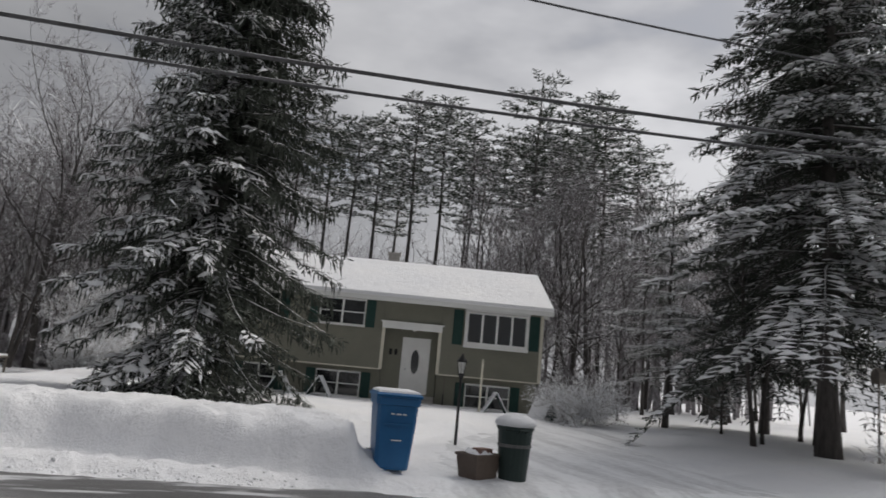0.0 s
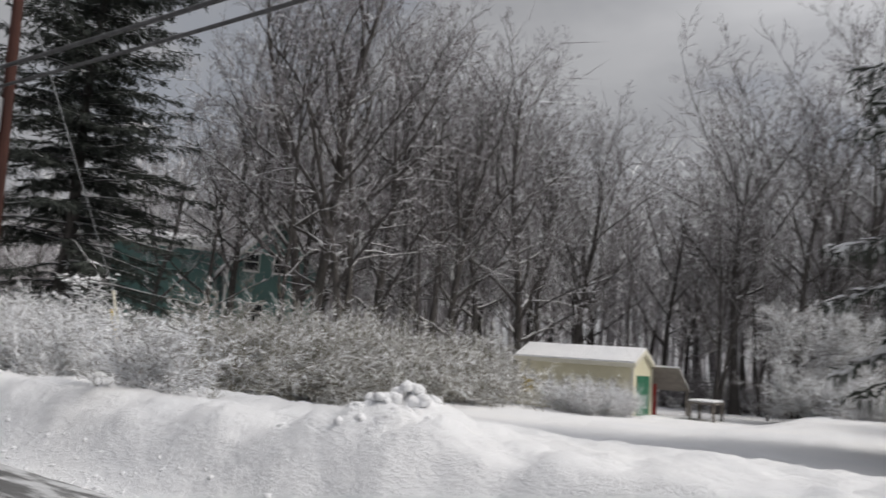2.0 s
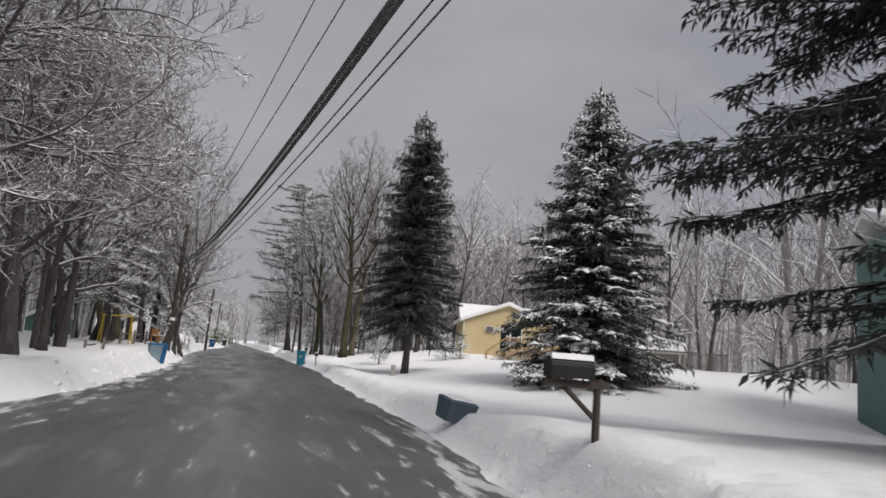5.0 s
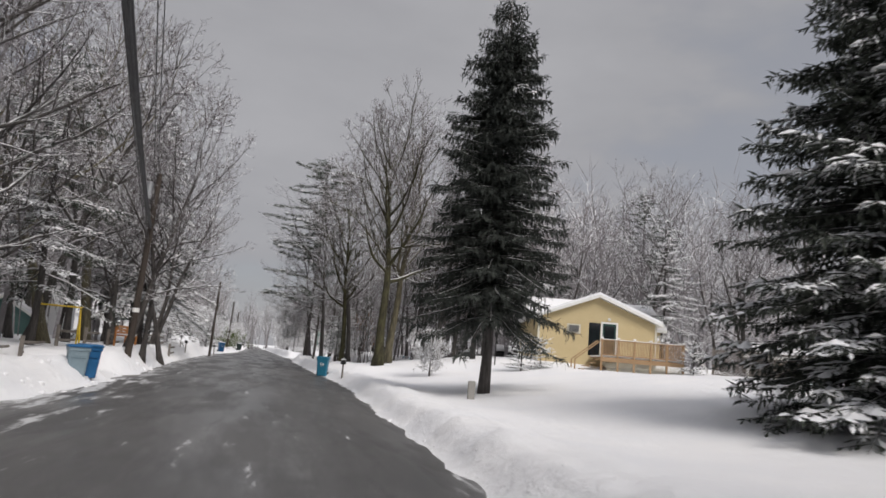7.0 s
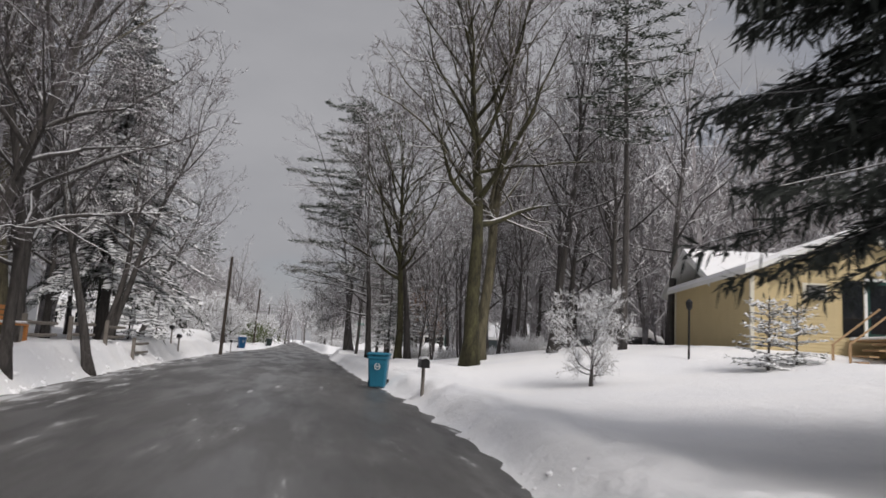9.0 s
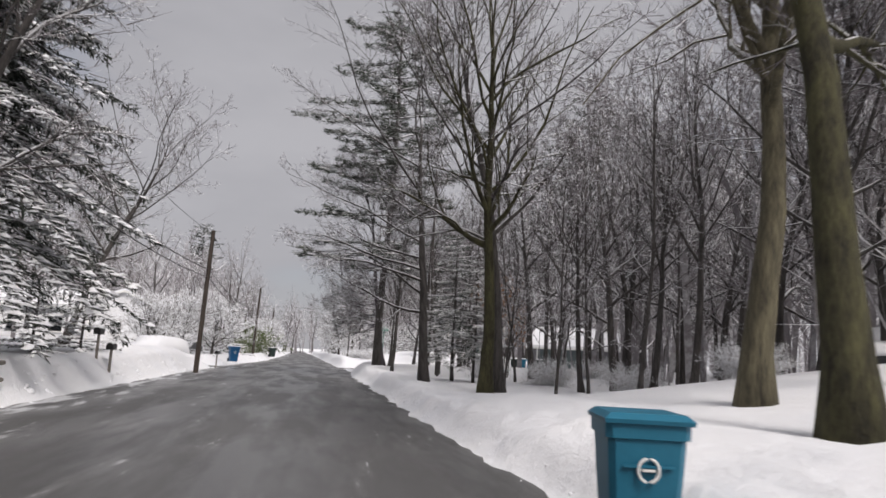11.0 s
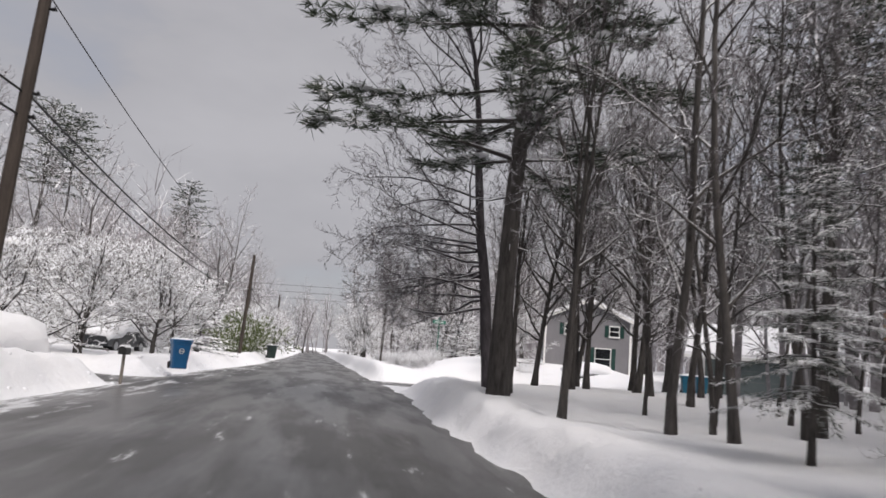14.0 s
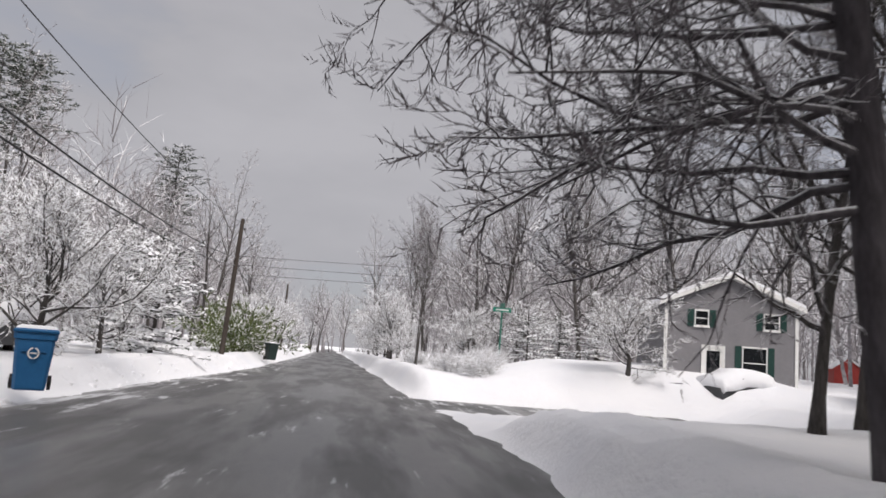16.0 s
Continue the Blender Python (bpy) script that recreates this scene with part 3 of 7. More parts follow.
def build_road():
    s = Shape()
    ys = graded(-140, 420, -4, 140, 0.8, 8.0)
    edges = []
    n = 15
    for y in ys:
        a, b = left_edge(y) - 0.6, right_edge(y) + 0.6
        if y < 9:
            a -= 30 * (1 - step(3, 9, y)) * step(-9, -5, y)
        for i in range(n):
            x = a + (b - a) * i / (n - 1)
            s.v.append((x, y, 0.02 * (1 - abs(2 * i / (n - 1) - 1)) + 0.006 * noise.noise((x, y * 0.5, 9))))
            edges.append(max(0.0, min(right_edge(y) - x + 2.0 * step(34, 44, y), x - left_edge(y))))
    for j in range(len(ys) - 1):
        for i in range(n - 1):
            q = j * n + i
            s.f.append((q, q + 1, q + n + 1, q + n))
    o = len(s.v)
    # the side street that leaves on the right, and a drive on the left
    for x0, x1, y0, y1 in ((1.5, 14, 130.4, 135.6), (-30, -5.4, 119.0, 124.2)):
        cells = 24
        o = len(s.v)
        for j in range(5):
            for i in range(cells + 1):
                s.v.append((x0 + (x1 - x0) * i / cells, y0 + (y1 - y0) * j / 4, 0.008))
                edges.append(0.25 if j in (0, 4) else 0.9)
        for j in range(4):
            for i in range(cells):
                q = o + j * (cells + 1) + i
                s.f.append((q, q + 1, q + cells + 2, q + cells + 1))
    me = s.mesh("road", ASPHALT, True)
    at = me.attributes.new("edge", "FLOAT", "POINT")
    at.data.foreach_set("value", edges)
    return tagged(new("road", me), "wet dark asphalt road with slushy edges", "road", kind="structure")


def build_drive():
    """Packed and rutted snow on the drive of the olive house."""
    s = Shape()
    nx, ny = 60, 26
    for i in range(nx + 1):
        x = -2.2 + 20 * i / nx
        cy = float(np.interp(x, [-3, 4, 14, 26], [-4.2, -6.0, -13.0, -17]))
        w = float(np.interp(x, [-3, 0, 6, 14], [4.25, 3.85, 3.2, 3.0])) - 0.3
        for j in range(ny + 1):
            y = cy + w * (2 * j / ny - 1)
            t = abs(2 * j / ny - 1)
            z = ground_z(x, y) + 0.015 * (1 - t ** 4) - 0.02 * t ** 6 + 0.02 * noise.noise((x * 0.5, (y - cy) * 2.5, 1.0)) * (1 - t ** 4)
            s.v.append((x, y, z))
    for i in range(nx):
        for j in range(ny):
            q = i * (ny + 1) + j
            s.f.append((q, q + ny + 1, q + ny + 2, q + 1))
    return tagged(new("driveway", s.mesh("driveway", SLUSH, True)), "drive of packed snow with grey wheel tracks", "driveway", kind="structure")


build_ground()
build_road()
build_drive()


# ---- vegetation ----
def unit(v):
    return v / (np.linalg.norm(v) + 1e-9)


def turned(rng, d, angle, rise=0.0):
    """A direction at an angle from d, on a random side, lifted by rise."""
    q = unit(np.cross(d, rng.normal(size=3)))
    e = d * math.cos(angle) + q * math.sin(angle)
    e[2] += rise
    return unit(e)


def branch_line(rng, start, d, length, n, rise, wob):
    pts = [np.array(start, float)]
    d = np.array(d, float)
    for _ in range(n):
        d = unit(d + rng.normal(size=3) * wob + np.array((0, 0, rise)))
        pts.append(pts[-1] + d * (length / n))
    return np.array(pts)


def along(line, f):
    """The place and the direction at fraction f of a line of points."""
    n = len(line) - 1
    k = min(n - 1e-6, max(0.0, f * n))
    i = int(k)
    d = line[i + 1] - line[i]
    return line[i] + d * (k - i), unit(d)


def turned_many(rng, d, lo, hi, rise=0.0):
    """Directions at lo to hi degrees from the rows of d, on random sides."""
    q = np.cross(d, rng.normal(size=d.shape))
    q /= np.linalg.norm(q, axis=1)[:, None] + 1e-9
    a = np.radians(rng.uniform(lo, hi, len(d)))[:, None]
    e = d * np.cos(a) + q * np.sin(a)
    e[:, 2] += rise
    return e / (np.linalg.norm(e, axis=1)[:, None] + 1e-9)


def grow(rng, start, d, length, n, rise, wob):
    """Many bending lines at once, n steps each."""
    pts, d = [start], d.copy()
    for _ in range(n):
        d = d + rng.normal(size=d.shape) * wob
        d[:, 2] += rise
        d /= np.linalg.norm(d, axis=1)[:, None] + 1e-9
        pts.append(pts[-1] + d * (length / n)[:, None])
    return np.stack(pts, 1)


def along_many(lines, f):
    """Places and directions at the fractions f (m, c) of lines (m, k, 3)."""
    n = lines.shape[1] - 1
    k = np.clip(f * n, 0, n - 1e-6)
    i = k.astype(int)
    rows = np.arange(len(lines))[:, None]
    a, d = lines[rows, i], lines[rows, i + 1] - lines[rows, i]
    p = a + d * (k - i)[..., None]
    d = d / (np.linalg.norm(d, axis=2)[..., None] + 1e-9)
    return p.reshape(-1, 3), d.reshape(-1, 3)


def spaced(rng, m, c, lo):
    return lo + (1 - lo) * (np.arange(c)[None] + rng.random((m, c))) / c


def bare_tree(seed, H, R, r0, fork=0.4, leader=0.66, n1=16, n2=9, n3=8, n4=5, lean=0.0, twig=0.0084, stems=1, low=64, high=18, rise=0.042, crook=0.13, aim=(), seg1=7, sides=5, spread=0.55, reach=1.0, stout=0.42):
    """Trunk with limbs that fill a domed crown, branches, and fine upturned twigs, for a leafless tree. aim: azimuth, fraction, slant and length of chosen limbs."""
    rng = np.random.default_rng(seed)
    wood, fine = Shape(), Shape()
    cz = H * (0.38 + 0.5 * fork)
    for stem in range(stems):
        az = rng.uniform(0, 6.28) + 6.28 / stems * stem
        tilt = lean + (0.0 if stems == 1 else 0.05 + 0.05 * rng.random())
        d0 = unit(np.array((math.cos(az) * tilt, math.sin(az) * tilt, 1.0)))
        base = np.array((math.cos(az), math.sin(az), 0)) * (0.0 if stems == 1 else r0 * 1.1) - np.array((0, 0, 0.35))
        T = H * leader * (1 if stem == 0 else rng.uniform(0.85, 1))
        trunk = branch_line(rng, base, d0, T, 11, 0.02, 0.05)
        s = np.linspace(0, 1, 12)
        rad = r0 * (1 - 0.75 * s ** 1.1)
        rad[0] *= 1.6
        rad[1] *= 1.08
        wood.tube(trunk, rad, 9)
        m1 = n1 if stems == 1 else max(5, int(n1 * 0.65))
        L1s, l1s, r1s = [], [], []
        for i in range(m1):
            f = fork + (1.0 - fork) * min(1.0, (i + rng.random() * 0.7) / (m1 - 1.5))
            g = (f - fork) / (1 - fork)
            a = 2.4 * i + rng.uniform(-0.5, 0.5)
            th = radians(low + (high - low) * g ** 0.8 + rng.uniform(-12, 12))
            p, _ = along(trunk, f)
            d1 = np.array((math.cos(a) * math.sin(th), math.sin(a) * math.sin(th), math.cos(th)))
            ax = np.array((R, R, H - cz))
            q, e = (p - np.array((0, 0, cz))) / ax, d1 / ax
            A, B, C = float(e @ e), float(q @ e), float(q @ q) - 1.0
            L1 = max(0.25 * R, (-B + math.sqrt(max(0.0, B * B - A * C))) / A) * rng.uniform(0.72, 1.02)
            r1 = max(0.025, np.interp(f, s, rad) * rng.uniform(0.45, 0.7))
            if i < len(aim):
                az1, f, th1, L1 = aim[i]
                p, _ = along(trunk, f)
                r1 = np.interp(f, s, rad) * stout
                d1 = np.array((math.cos(radians(az1)) * math.sin(radians(th1)), math.sin(radians(az1)) * math.sin(radians(th1)), math.cos(radians(th1))))
            l1s.append(branch_line(rng, p, d1, L1, seg1, rise * (0.35 if i < len(aim) else 1.0), crook))
            L1s.append(L1), r1s.append(r1)
        l1, L1, r1 = np.array(l1s), np.array(L1s), np.array(r1s)
        wood.tubes(l1, r1[:, None] * np.linspace(1, 0.16, seg1 + 1)[None], sides)
        # branches
        f2 = spaced(rng, m1, n2, 0.18)
        p2, t2 = along_many(l1, f2)
        L2 = (L1[:, None] * (spread * (1.02 - f2) + 0.15) * rng.uniform(0.6, 1.15, f2.shape)).reshape(-1).clip(0.35, 3.6)
        l2 = grow(rng, p2, turned_many(rng, t2, 32, 66, 0.06), L2, 4, rise, crook * 1.3)
        r2 = np.maximum(twig * 1.5, np.repeat(r1, n2) * (0.5 - 0.3 * f2.reshape(-1)))
        if sides > 4:
            wood.tubes(l2, r2[:, None] * np.linspace(1, 0.25, 5)[None], 3)
        else:
            fine.ribbons(l2, r2, rng)
        # twigs
        f3 = spaced(rng, len(l2), n3, 0.1)
        p3, t3 = along_many(l2, f3)
        L3 = (L2[:, None] * (0.5 * (1.15 - f3)) * rng.uniform(0.6, 1.2, f3.shape)).reshape(-1).clip(0.28, 1.1) * reach
        l3 = grow(rng, p3, turned_many(rng, t3, 25, 62, 0.05), L3, 3, 0.05, 0.2)
        fine.ribbons(l3, np.full(len(l3), twig * 1.5), rng)
        if n4:
            f4 = spaced(rng, len(l3), n4, 0.15)
            p4, t4 = along_many(l3, f4)
            L4 = np.repeat(L3, n4) * rng.uniform(0.3, 0.65, len(p4))
            d4 = turned_many(rng, t4, 22, 60, 0.08)
            fine.blades(p4, p4 + d4 * L4[:, None], np.full(len(p4), twig * 1.15), rng)
    return wood, fine


def spruce_tree(seed, H, R, r0, clear=0.4, droop=0.35, gap=0.6, per=7, spray=0.5, thick=0.03, step_len=0.2, snow=0.5, side=(0, 0), power=0.8, thin=0.0, bare=0.1, hang=0.35, shoots=4, tip=0.25, ragged=0.3, patch=1.1, clump=0.0):
    """Trunk, needle crown and snow of a spruce: whorls of drooping boughs, each a flat fan of shoots with fringes that hang below it.
    Snow lies in patches, most on the boughs towards side."""
    rng = np.random.default_rng(seed)
    wood, needles, white = Shape(), Shape(), Shape()
    hs = np.linspace(-0.3, H, 9)
    wood.tube([(0.05 * math.sin(h), 0.05 * math.cos(h * 0.7), h) for h in hs], [r0 * (1.35 if i == 0 else 1.0) * (1 - 0.93 * i / 8) + 0.01 for i in range(9)], 9)
    A, B, Rr, HA, HB, HR = [], [], [], [], [], []
    SA, SB, SR = [], [], []
    up, z, turn = np.array((0, 0, 1.0)), clear, rng.uniform(0, 6)
    side = np.array((*side, 0.0))
    while z < H - 0.3:
        f = (z - clear) / (H - clear)
        count = per if f < 0.85 else 4
        for b in range(count):
            turn += 6.283 / count + rng.uniform(-0.35, 0.35)
            if rng.random() < thin:
                continue
            out = np.array((math.cos(turn), math.sin(turn), 0))
            L = R * (1 - f) ** power * rng.uniform(1 - 1.3 * ragged, 1 + 0.5 * ragged) + 0.15
            z0 = z + rng.uniform(-0.5, 0.5) * gap
            rs, dr = rng.uniform(0.0, 0.22) + 0.3 * f, droop * rng.uniform(0.7, 1.3) * (1 - 0.6 * f)
            n = max(3, int(L / step_len))
            s = np.linspace(0.0, 1.0, n + 1)
            spine = up * z0 + out * (L * s)[:, None] + up * (L * (rs * s - dr * s ** 1.6 + tip * dr * s ** 5))[:, None]
            spine[1:] += np.cumsum(rng.normal(size=(n, 3)) * 0.012, 0)
            wood.tube(spine[[0, n // 3, 2 * n // 3, n]], (0.012 + 0.012 * L, 0.012 + 0.006 * L, 0.012, 0.006), 3, False)
            lat = np.array((-out[1], out[0], 0))
            want = snow * (0.5 + 0.65 * float(out @ side))
            fan = min(1.0, 0.35 + 0.28 * L)
            for k in range(max(1, int(n * bare)), n + 1):
                w = fan * (0.4 + 1.15 * s[k] ** 0.5 * (1.12 - s[k]))
                cover = 0.5 + 0.75 * noise.noise((spine[k][0] * patch + seed, spine[k][1] * patch, spine[k][2] * patch))
                for sd in (-1, 1):
                    d = unit(out * rng.uniform(0.45, 0.85) + lat * sd * rng.uniform(0.55, 1.0) - up * hang * rng.uniform(0.1, 0.8))
                    ln = spray * w * rng.uniform(0.75, 1.3)
                    e = spine[k] + d * ln
                    A.append(spine[k]), B.append(e), Rr.append(thick * rng.uniform(0.9, 1.3))
                    across = unit(np.cross(d, up))
                    for q in range(shoots):
                        m = spine[k] + d * ln * (0.15 + 0.8 * (q + rng.random()) / shoots)
                        d2 = d * 0.75 + across * (1 if q % 2 else -1) * rng.uniform(0.5, 0.9) + up * rng.uniform(-0.45, 0.2) * (0.4 + hang)
                        A.append(m), B.append(m + unit(d2) * ln * rng.uniform(0.3, 0.55)), Rr.append(thick * rng.uniform(0.7, 1.0))
                    if hang > 0.3:
                        m = spine[k] + d * ln * rng.uniform(0.3, 1.0)
                        HA.append(m), HB.append(m - up * spray * hang * rng.uniform(0.25, 0.75) + d * 0.08 + rng.normal(size=3) * 0.04), HR.append(thick * rng.uniform(0.9, 1.4))
                        if cover < want * 0.9:
                            SA.append(m + out * 0.02), SB.append(m * 0.4 + HB[-1] * 0.6 + out * 0.03), SR.append(thick * rng.uniform(1.0, 1.7))
                    if cover < want * rng.uniform(0.75, 1.2):
                        SA.append(spine[k] + up * 0.02), SB.append(e + up * 0.02), SR.append(thick * rng.uniform(1.5, 2.6))
                        if rng.random() < clump:
                            white.blob(spine[k] + d * ln * rng.uniform(0.4, 0.95) + up * 0.03, d * rng.uniform(0.14, 0.3), across * rng.uniform(0.1, 0.22), rng.uniform(0.05, 0.11))
                        if shoots > 2:
                            q = -rng.integers(1, shoots + 1)
                            SA.append(A[q] + up * 0.015), SB.append(B[q] + up * 0.012), SR.append(thick * rng.uniform(1.1, 1.8))
            A.append(spine[n] - out * 0.05), B.append(spine[n] + unit(spine[n] - spine[n - 1] + up * 0.1) * spray * 0.5), Rr.append(thick * 1.3)
        z += gap * rng.uniform(0.8, 1.2) * (1.0 - 0.4 * f)
    A.append(np.array((0, 0, H - 0.5))), B.append(np.array((0, 0, H + 0.35))), Rr.append(thick)
    needles.fronds(A, B, Rr, rng)
    if HA:
        needles.kites(HA, HB, HR, rng)
    if SA:
        white.fingers(SA, SB, SR)
    return wood, needles, white


def pine_tree(seed, H, R, r0, clear=0.4, snow=0.5, dens=1.0, tuft=0.42, skirt=0.55, blade=0.075, fan=4.2, storey=0.85):
    """Tall pine: bare lower trunk with dead stubs, open crown of tufted boughs, snow on the tufts."""
    rng = np.random.default_rng(seed)
    wood, needles, white = Shape(), Shape(), Shape()
    hs = np.linspace(-0.3, H, 10)
    lean = rng.normal(size=2) * 0.012
    axis = np.array([(lean[0] * h + 0.08 * math.sin(h * 0.4 + seed), lean[1] * h + 0.08 * math.cos(h * 0.3), h) for h in hs])
    wood.tube(axis, [r0 * (1.25 if i == 0 else 1.0) * (1 - 0.88 * i / 9) + 0.012 for i in range(10)], 7)
    A, B, Rr = [], [], []
    z, turn = H * clear * 0.55, rng.uniform(0, 6)
    while z < H - 0.3:
        f = z / H
        live = f > clear
        for b in range(rng.integers(3, 6)):
            turn += 1.35 + rng.uniform(-0.35, 0.35)
            p0 = np.array([np.interp(z, hs, axis[:, i]) for i in range(3)])
            out = np.array((math.cos(turn), math.sin(turn), 0))
            g = (f - clear) / (1 - clear)
            if not live:
                if rng.random() < 0.5:
                    L = rng.uniform(0.5, 1.6)
                    wood.tube([p0, p0 + out * L * 0.6 + np.array((0, 0, -0.05)), p0 + out * L + np.array((0, 0, rng.uniform(-0.3, 0.1)))], (0.03, 0.02, 0.008), 3, False)
                continue
            L = R * min(1.0, 1.3 * (1 - g) ** 0.45 + 0.1) * min(1.0, skirt + 2.2 * g) * rng.uniform(0.55, 1.15)
            n = max(3, int(L / 0.45))
            s = np.linspace(0, 1, n + 1)
            spine = p0 + out * (L * s)[:, None] + np.array((0, 0, 1.0)) * (L * (rng.uniform(-0.05, 0.22) * s - 0.12 * s ** 2 + 0.12 * s ** 3))[:, None]
            wood.tube(spine[[0, n // 2, n]], (0.02 + 0.014 * L, 0.02, 0.008), 3, False)
            lat = np.array((-out[1], out[0], 0))
            for k in range(max(1, int(n * 0.35)), n + 1):
                for q in range(max(1, int(2.2 * dens))):
                    c = spine[k] + lat * rng.uniform(-0.6, 0.6) * (0.4 + 0.6 * s[k]) + out * rng.uniform(-0.25, 0.25) + np.array((0, 0, rng.uniform(-0.03, 0.1)))
                    for t in range(int(fan * dens)):
                        d = unit(rng.normal(size=3) * np.array((1, 1, 0.3)) + out * 0.6 + np.array((0, 0, 0.14)))
                        A.append(c), B.append(c + d * tuft * rng.uniform(0.6, 1.2)), Rr.append(blade * rng.uniform(0.6, 1.3))
                    if noise.noise((c[0] * 0.8, c[1] * 0.8, c[2] * 0.8 + seed)) * 0.8 + 0.5 < snow * rng.uniform(0.6, 1.4):
                        white.blob(c + np.array((0, 0, 0.08)), out * rng.uniform(0.16, 0.36), lat * rng.uniform(0.12, 0.28), rng.uniform(0.04, 0.09))
        z += (storey if live else 1.1) * rng.uniform(0.75, 1.25)
    needles.kites(A, B, Rr, rng)
    return wood, needles, white


def bush(seed, W, H, stems, twigs, thick=0.012, arch=0.5, sub=3):
    """Fan of arching stems with side twigs."""
    rng = np.random.default_rng(seed)
    wood, fine = Shape(), Shape()
    A, B, Rr = [], [], []
    for _ in range(stems):
        a, lean = rng.uniform(0, 6.28), rng.uniform(0.05, 1.0)
        p = np.array((math.cos(a) * 0.25 * W * rng.random(), math.sin(a) * 0.25 * W * rng.random(), -0.15))
        d = unit(np.array((math.cos(a) * lean, math.sin(a) * lean, 1.0)))
        L = H * rng.uniform(0.75, 1.2) * (1 + 0.25 * lean)
        line = branch_line(rng, p, d, L, 7, -0.07 * arch, 0.2)
        wood.tube(line, np.linspace(thick * 1.7, thick * 0.7, 8), 3, False)
        for j in range(twigs):
            p2, t2 = along(line, 0.2 + 0.8 * (j + rng.random()) / twigs)
            d2 = turned(rng, t2, radians(rng.uniform(25, 70)), 0.1)
            L2 = W * 0.15 * rng.uniform(0.5, 1.3)
            A.append(p2), B.append(p2 + d2 * L2), Rr.append(thick * 1.6)
            for w in range(sub):
                p3 = p2 + d2 * L2 * rng.uniform(0.15, 0.9)
                d3 = turned(rng, d2, radians(rng.uniform(25, 70)), 0.1)
                A.append(p3), B.append(p3 + d3 * L2 * rng.uniform(0.3, 0.75)), Rr.append(thick * 1.9)
    fine.blades(A, B, Rr, rng)
    return wood, fine


PROTO = {}


def plant(key, x, y, size=1.0, turn=0.0, tall=1.0, sink=0.0, label="", tilt=(0, 0)):
    """Places a copy of the plant named key on the snow."""
    ob = PROTO[key]
    m = pose(x, y, ground_z(x, y) - sink, tilt[0], tilt[1], turn) @ Matrix.Diagonal((size, size, size * tall, 1))
    if not ob.get("used"):
        ob["used"] = 1
        ob.matrix_basis = m
        made = ob
    else:
        made = copy_thing(ob, m)
    if label:
        tagged(made, label)
    return made


def new_plant(key, name, label, category, pieces, group=""):
    ob = root(name, Matrix(), label, category, group)
    for pname, shape, material, plabel in pieces:
        if shape.f:
            made = part(pname, shape, material, ob, plabel, smooth=pname in ("trunk", "branchwork"), fix=False)
            if pname not in ("trunk", "branchwork"):
                tagged(made, kind="stuff")
    PROTO[key] = ob
    return ob


def new_bare(key, name, label, wood_mat=None, twig_mat=None, **kw):
    w, f = bare_tree(**kw)
    return new_plant(key, name, label, "tree", [("trunk", w, wood_mat or BARK, ""), ("crown", f, twig_mat or TWIG, "")], "bare roadside trees")


def new_spruce(key, label, needle=None, **kw):
    w, n, s = spruce_tree(**kw)
    return new_plant(key, "spruce_tree", label, "tree", [("trunk", w, BARK, ""), ("crown", n, needle or NEEDLE, ""), ("snow", s, SNOW, "snow resting on the boughs")], "spruces")


def new_pine(key, label, **kw):
    w, n, s = pine_tree(**kw)
    return new_plant(key, "pine_tree", label, "tree", [("trunk", w, BARK, ""), ("crown", n, PINE_NEEDLE, ""), ("snow", s, SNOW, "snow resting on the boughs")], "pines")


BARE = "leafless deciduous tree with snow lining its grey branches"
for i, kw in enumerate((dict(H=18, R=5.0, r0=0.2, fork=0.36), dict(H=20, R=5.6, r0=0.22, fork=0.42), dict(H=15, R=4.2, r0=0.17, fork=0.3),
                        dict(H=19, R=3.8, r0=0.18, fork=0.45, low=48), dict(H=17, R=4.8, r0=0.17, fork=0.34, stems=2))):
    new_bare(f"bare{i}", "bare_tree", BARE, seed=10 + i, **kw)
# distant trees, their twigs coloured paler in place of haze
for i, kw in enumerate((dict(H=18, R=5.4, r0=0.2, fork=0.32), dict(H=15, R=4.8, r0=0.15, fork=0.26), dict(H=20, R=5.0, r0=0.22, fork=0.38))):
    new_bare(f"far{i}", "bare_tree", "distant leafless tree with frosted twigs, paled in colour for haze", seed=30 + i, n1=12, n2=7, n3=5, n4=4, twig=0.013, seg1=5, sides=4, twig_mat=TWIG_FAR_HAZE, **kw)
for i, kw in enumerate((dict(H=9, R=1.8, r0=0.055), dict(H=7, R=1.9, r0=0.05), dict(H=11, R=2.0, r0=0.07))):
    new_bare(f"sap{i}", "bare_sapling", "thin leafless sapling with snowy twigs", seed=40 + i, fork=0.2, leader=0.85, n1=11, n2=5, n3=4, n4=4, twig=0.008, low=58, high=20, **kw)
for i, kw in enumerate((dict(H=4.8, R=3.0, r0=0.12), dict(H=5.2, R=2.8, r0=0.1, stems=2))):
    new_bare(f"crab{i}", "ornamental_tree", "small ornamental tree whose every twig is caked in snow", twig_mat=TWIG_SNOWY, seed=50 + i, fork=0.3, leader=0.5, n1=14, n2=10, n3=9, n4=6, twig=0.0095, low=74, high=25, rise=0.03, crook=0.2, **kw)
new_bare("trunky", "bare_tree", "tall leafless tree with dark trunk and snow-lined limbs", seed=58, H=21, R=6.2, r0=0.24, fork=0.2, leader=0.74, n1=24, n2=9, n3=9, n4=6, low=72, high=16, twig=0.006, crook=0.15)
new_bare("mossy", "bare_tree", "thick dark trunk patched with green moss close beside the road", BARK_MOSS, seed=60, H=21, R=6.0, r0=0.30, fork=0.42, n1=20, n2=10, n3=9, n4=6)
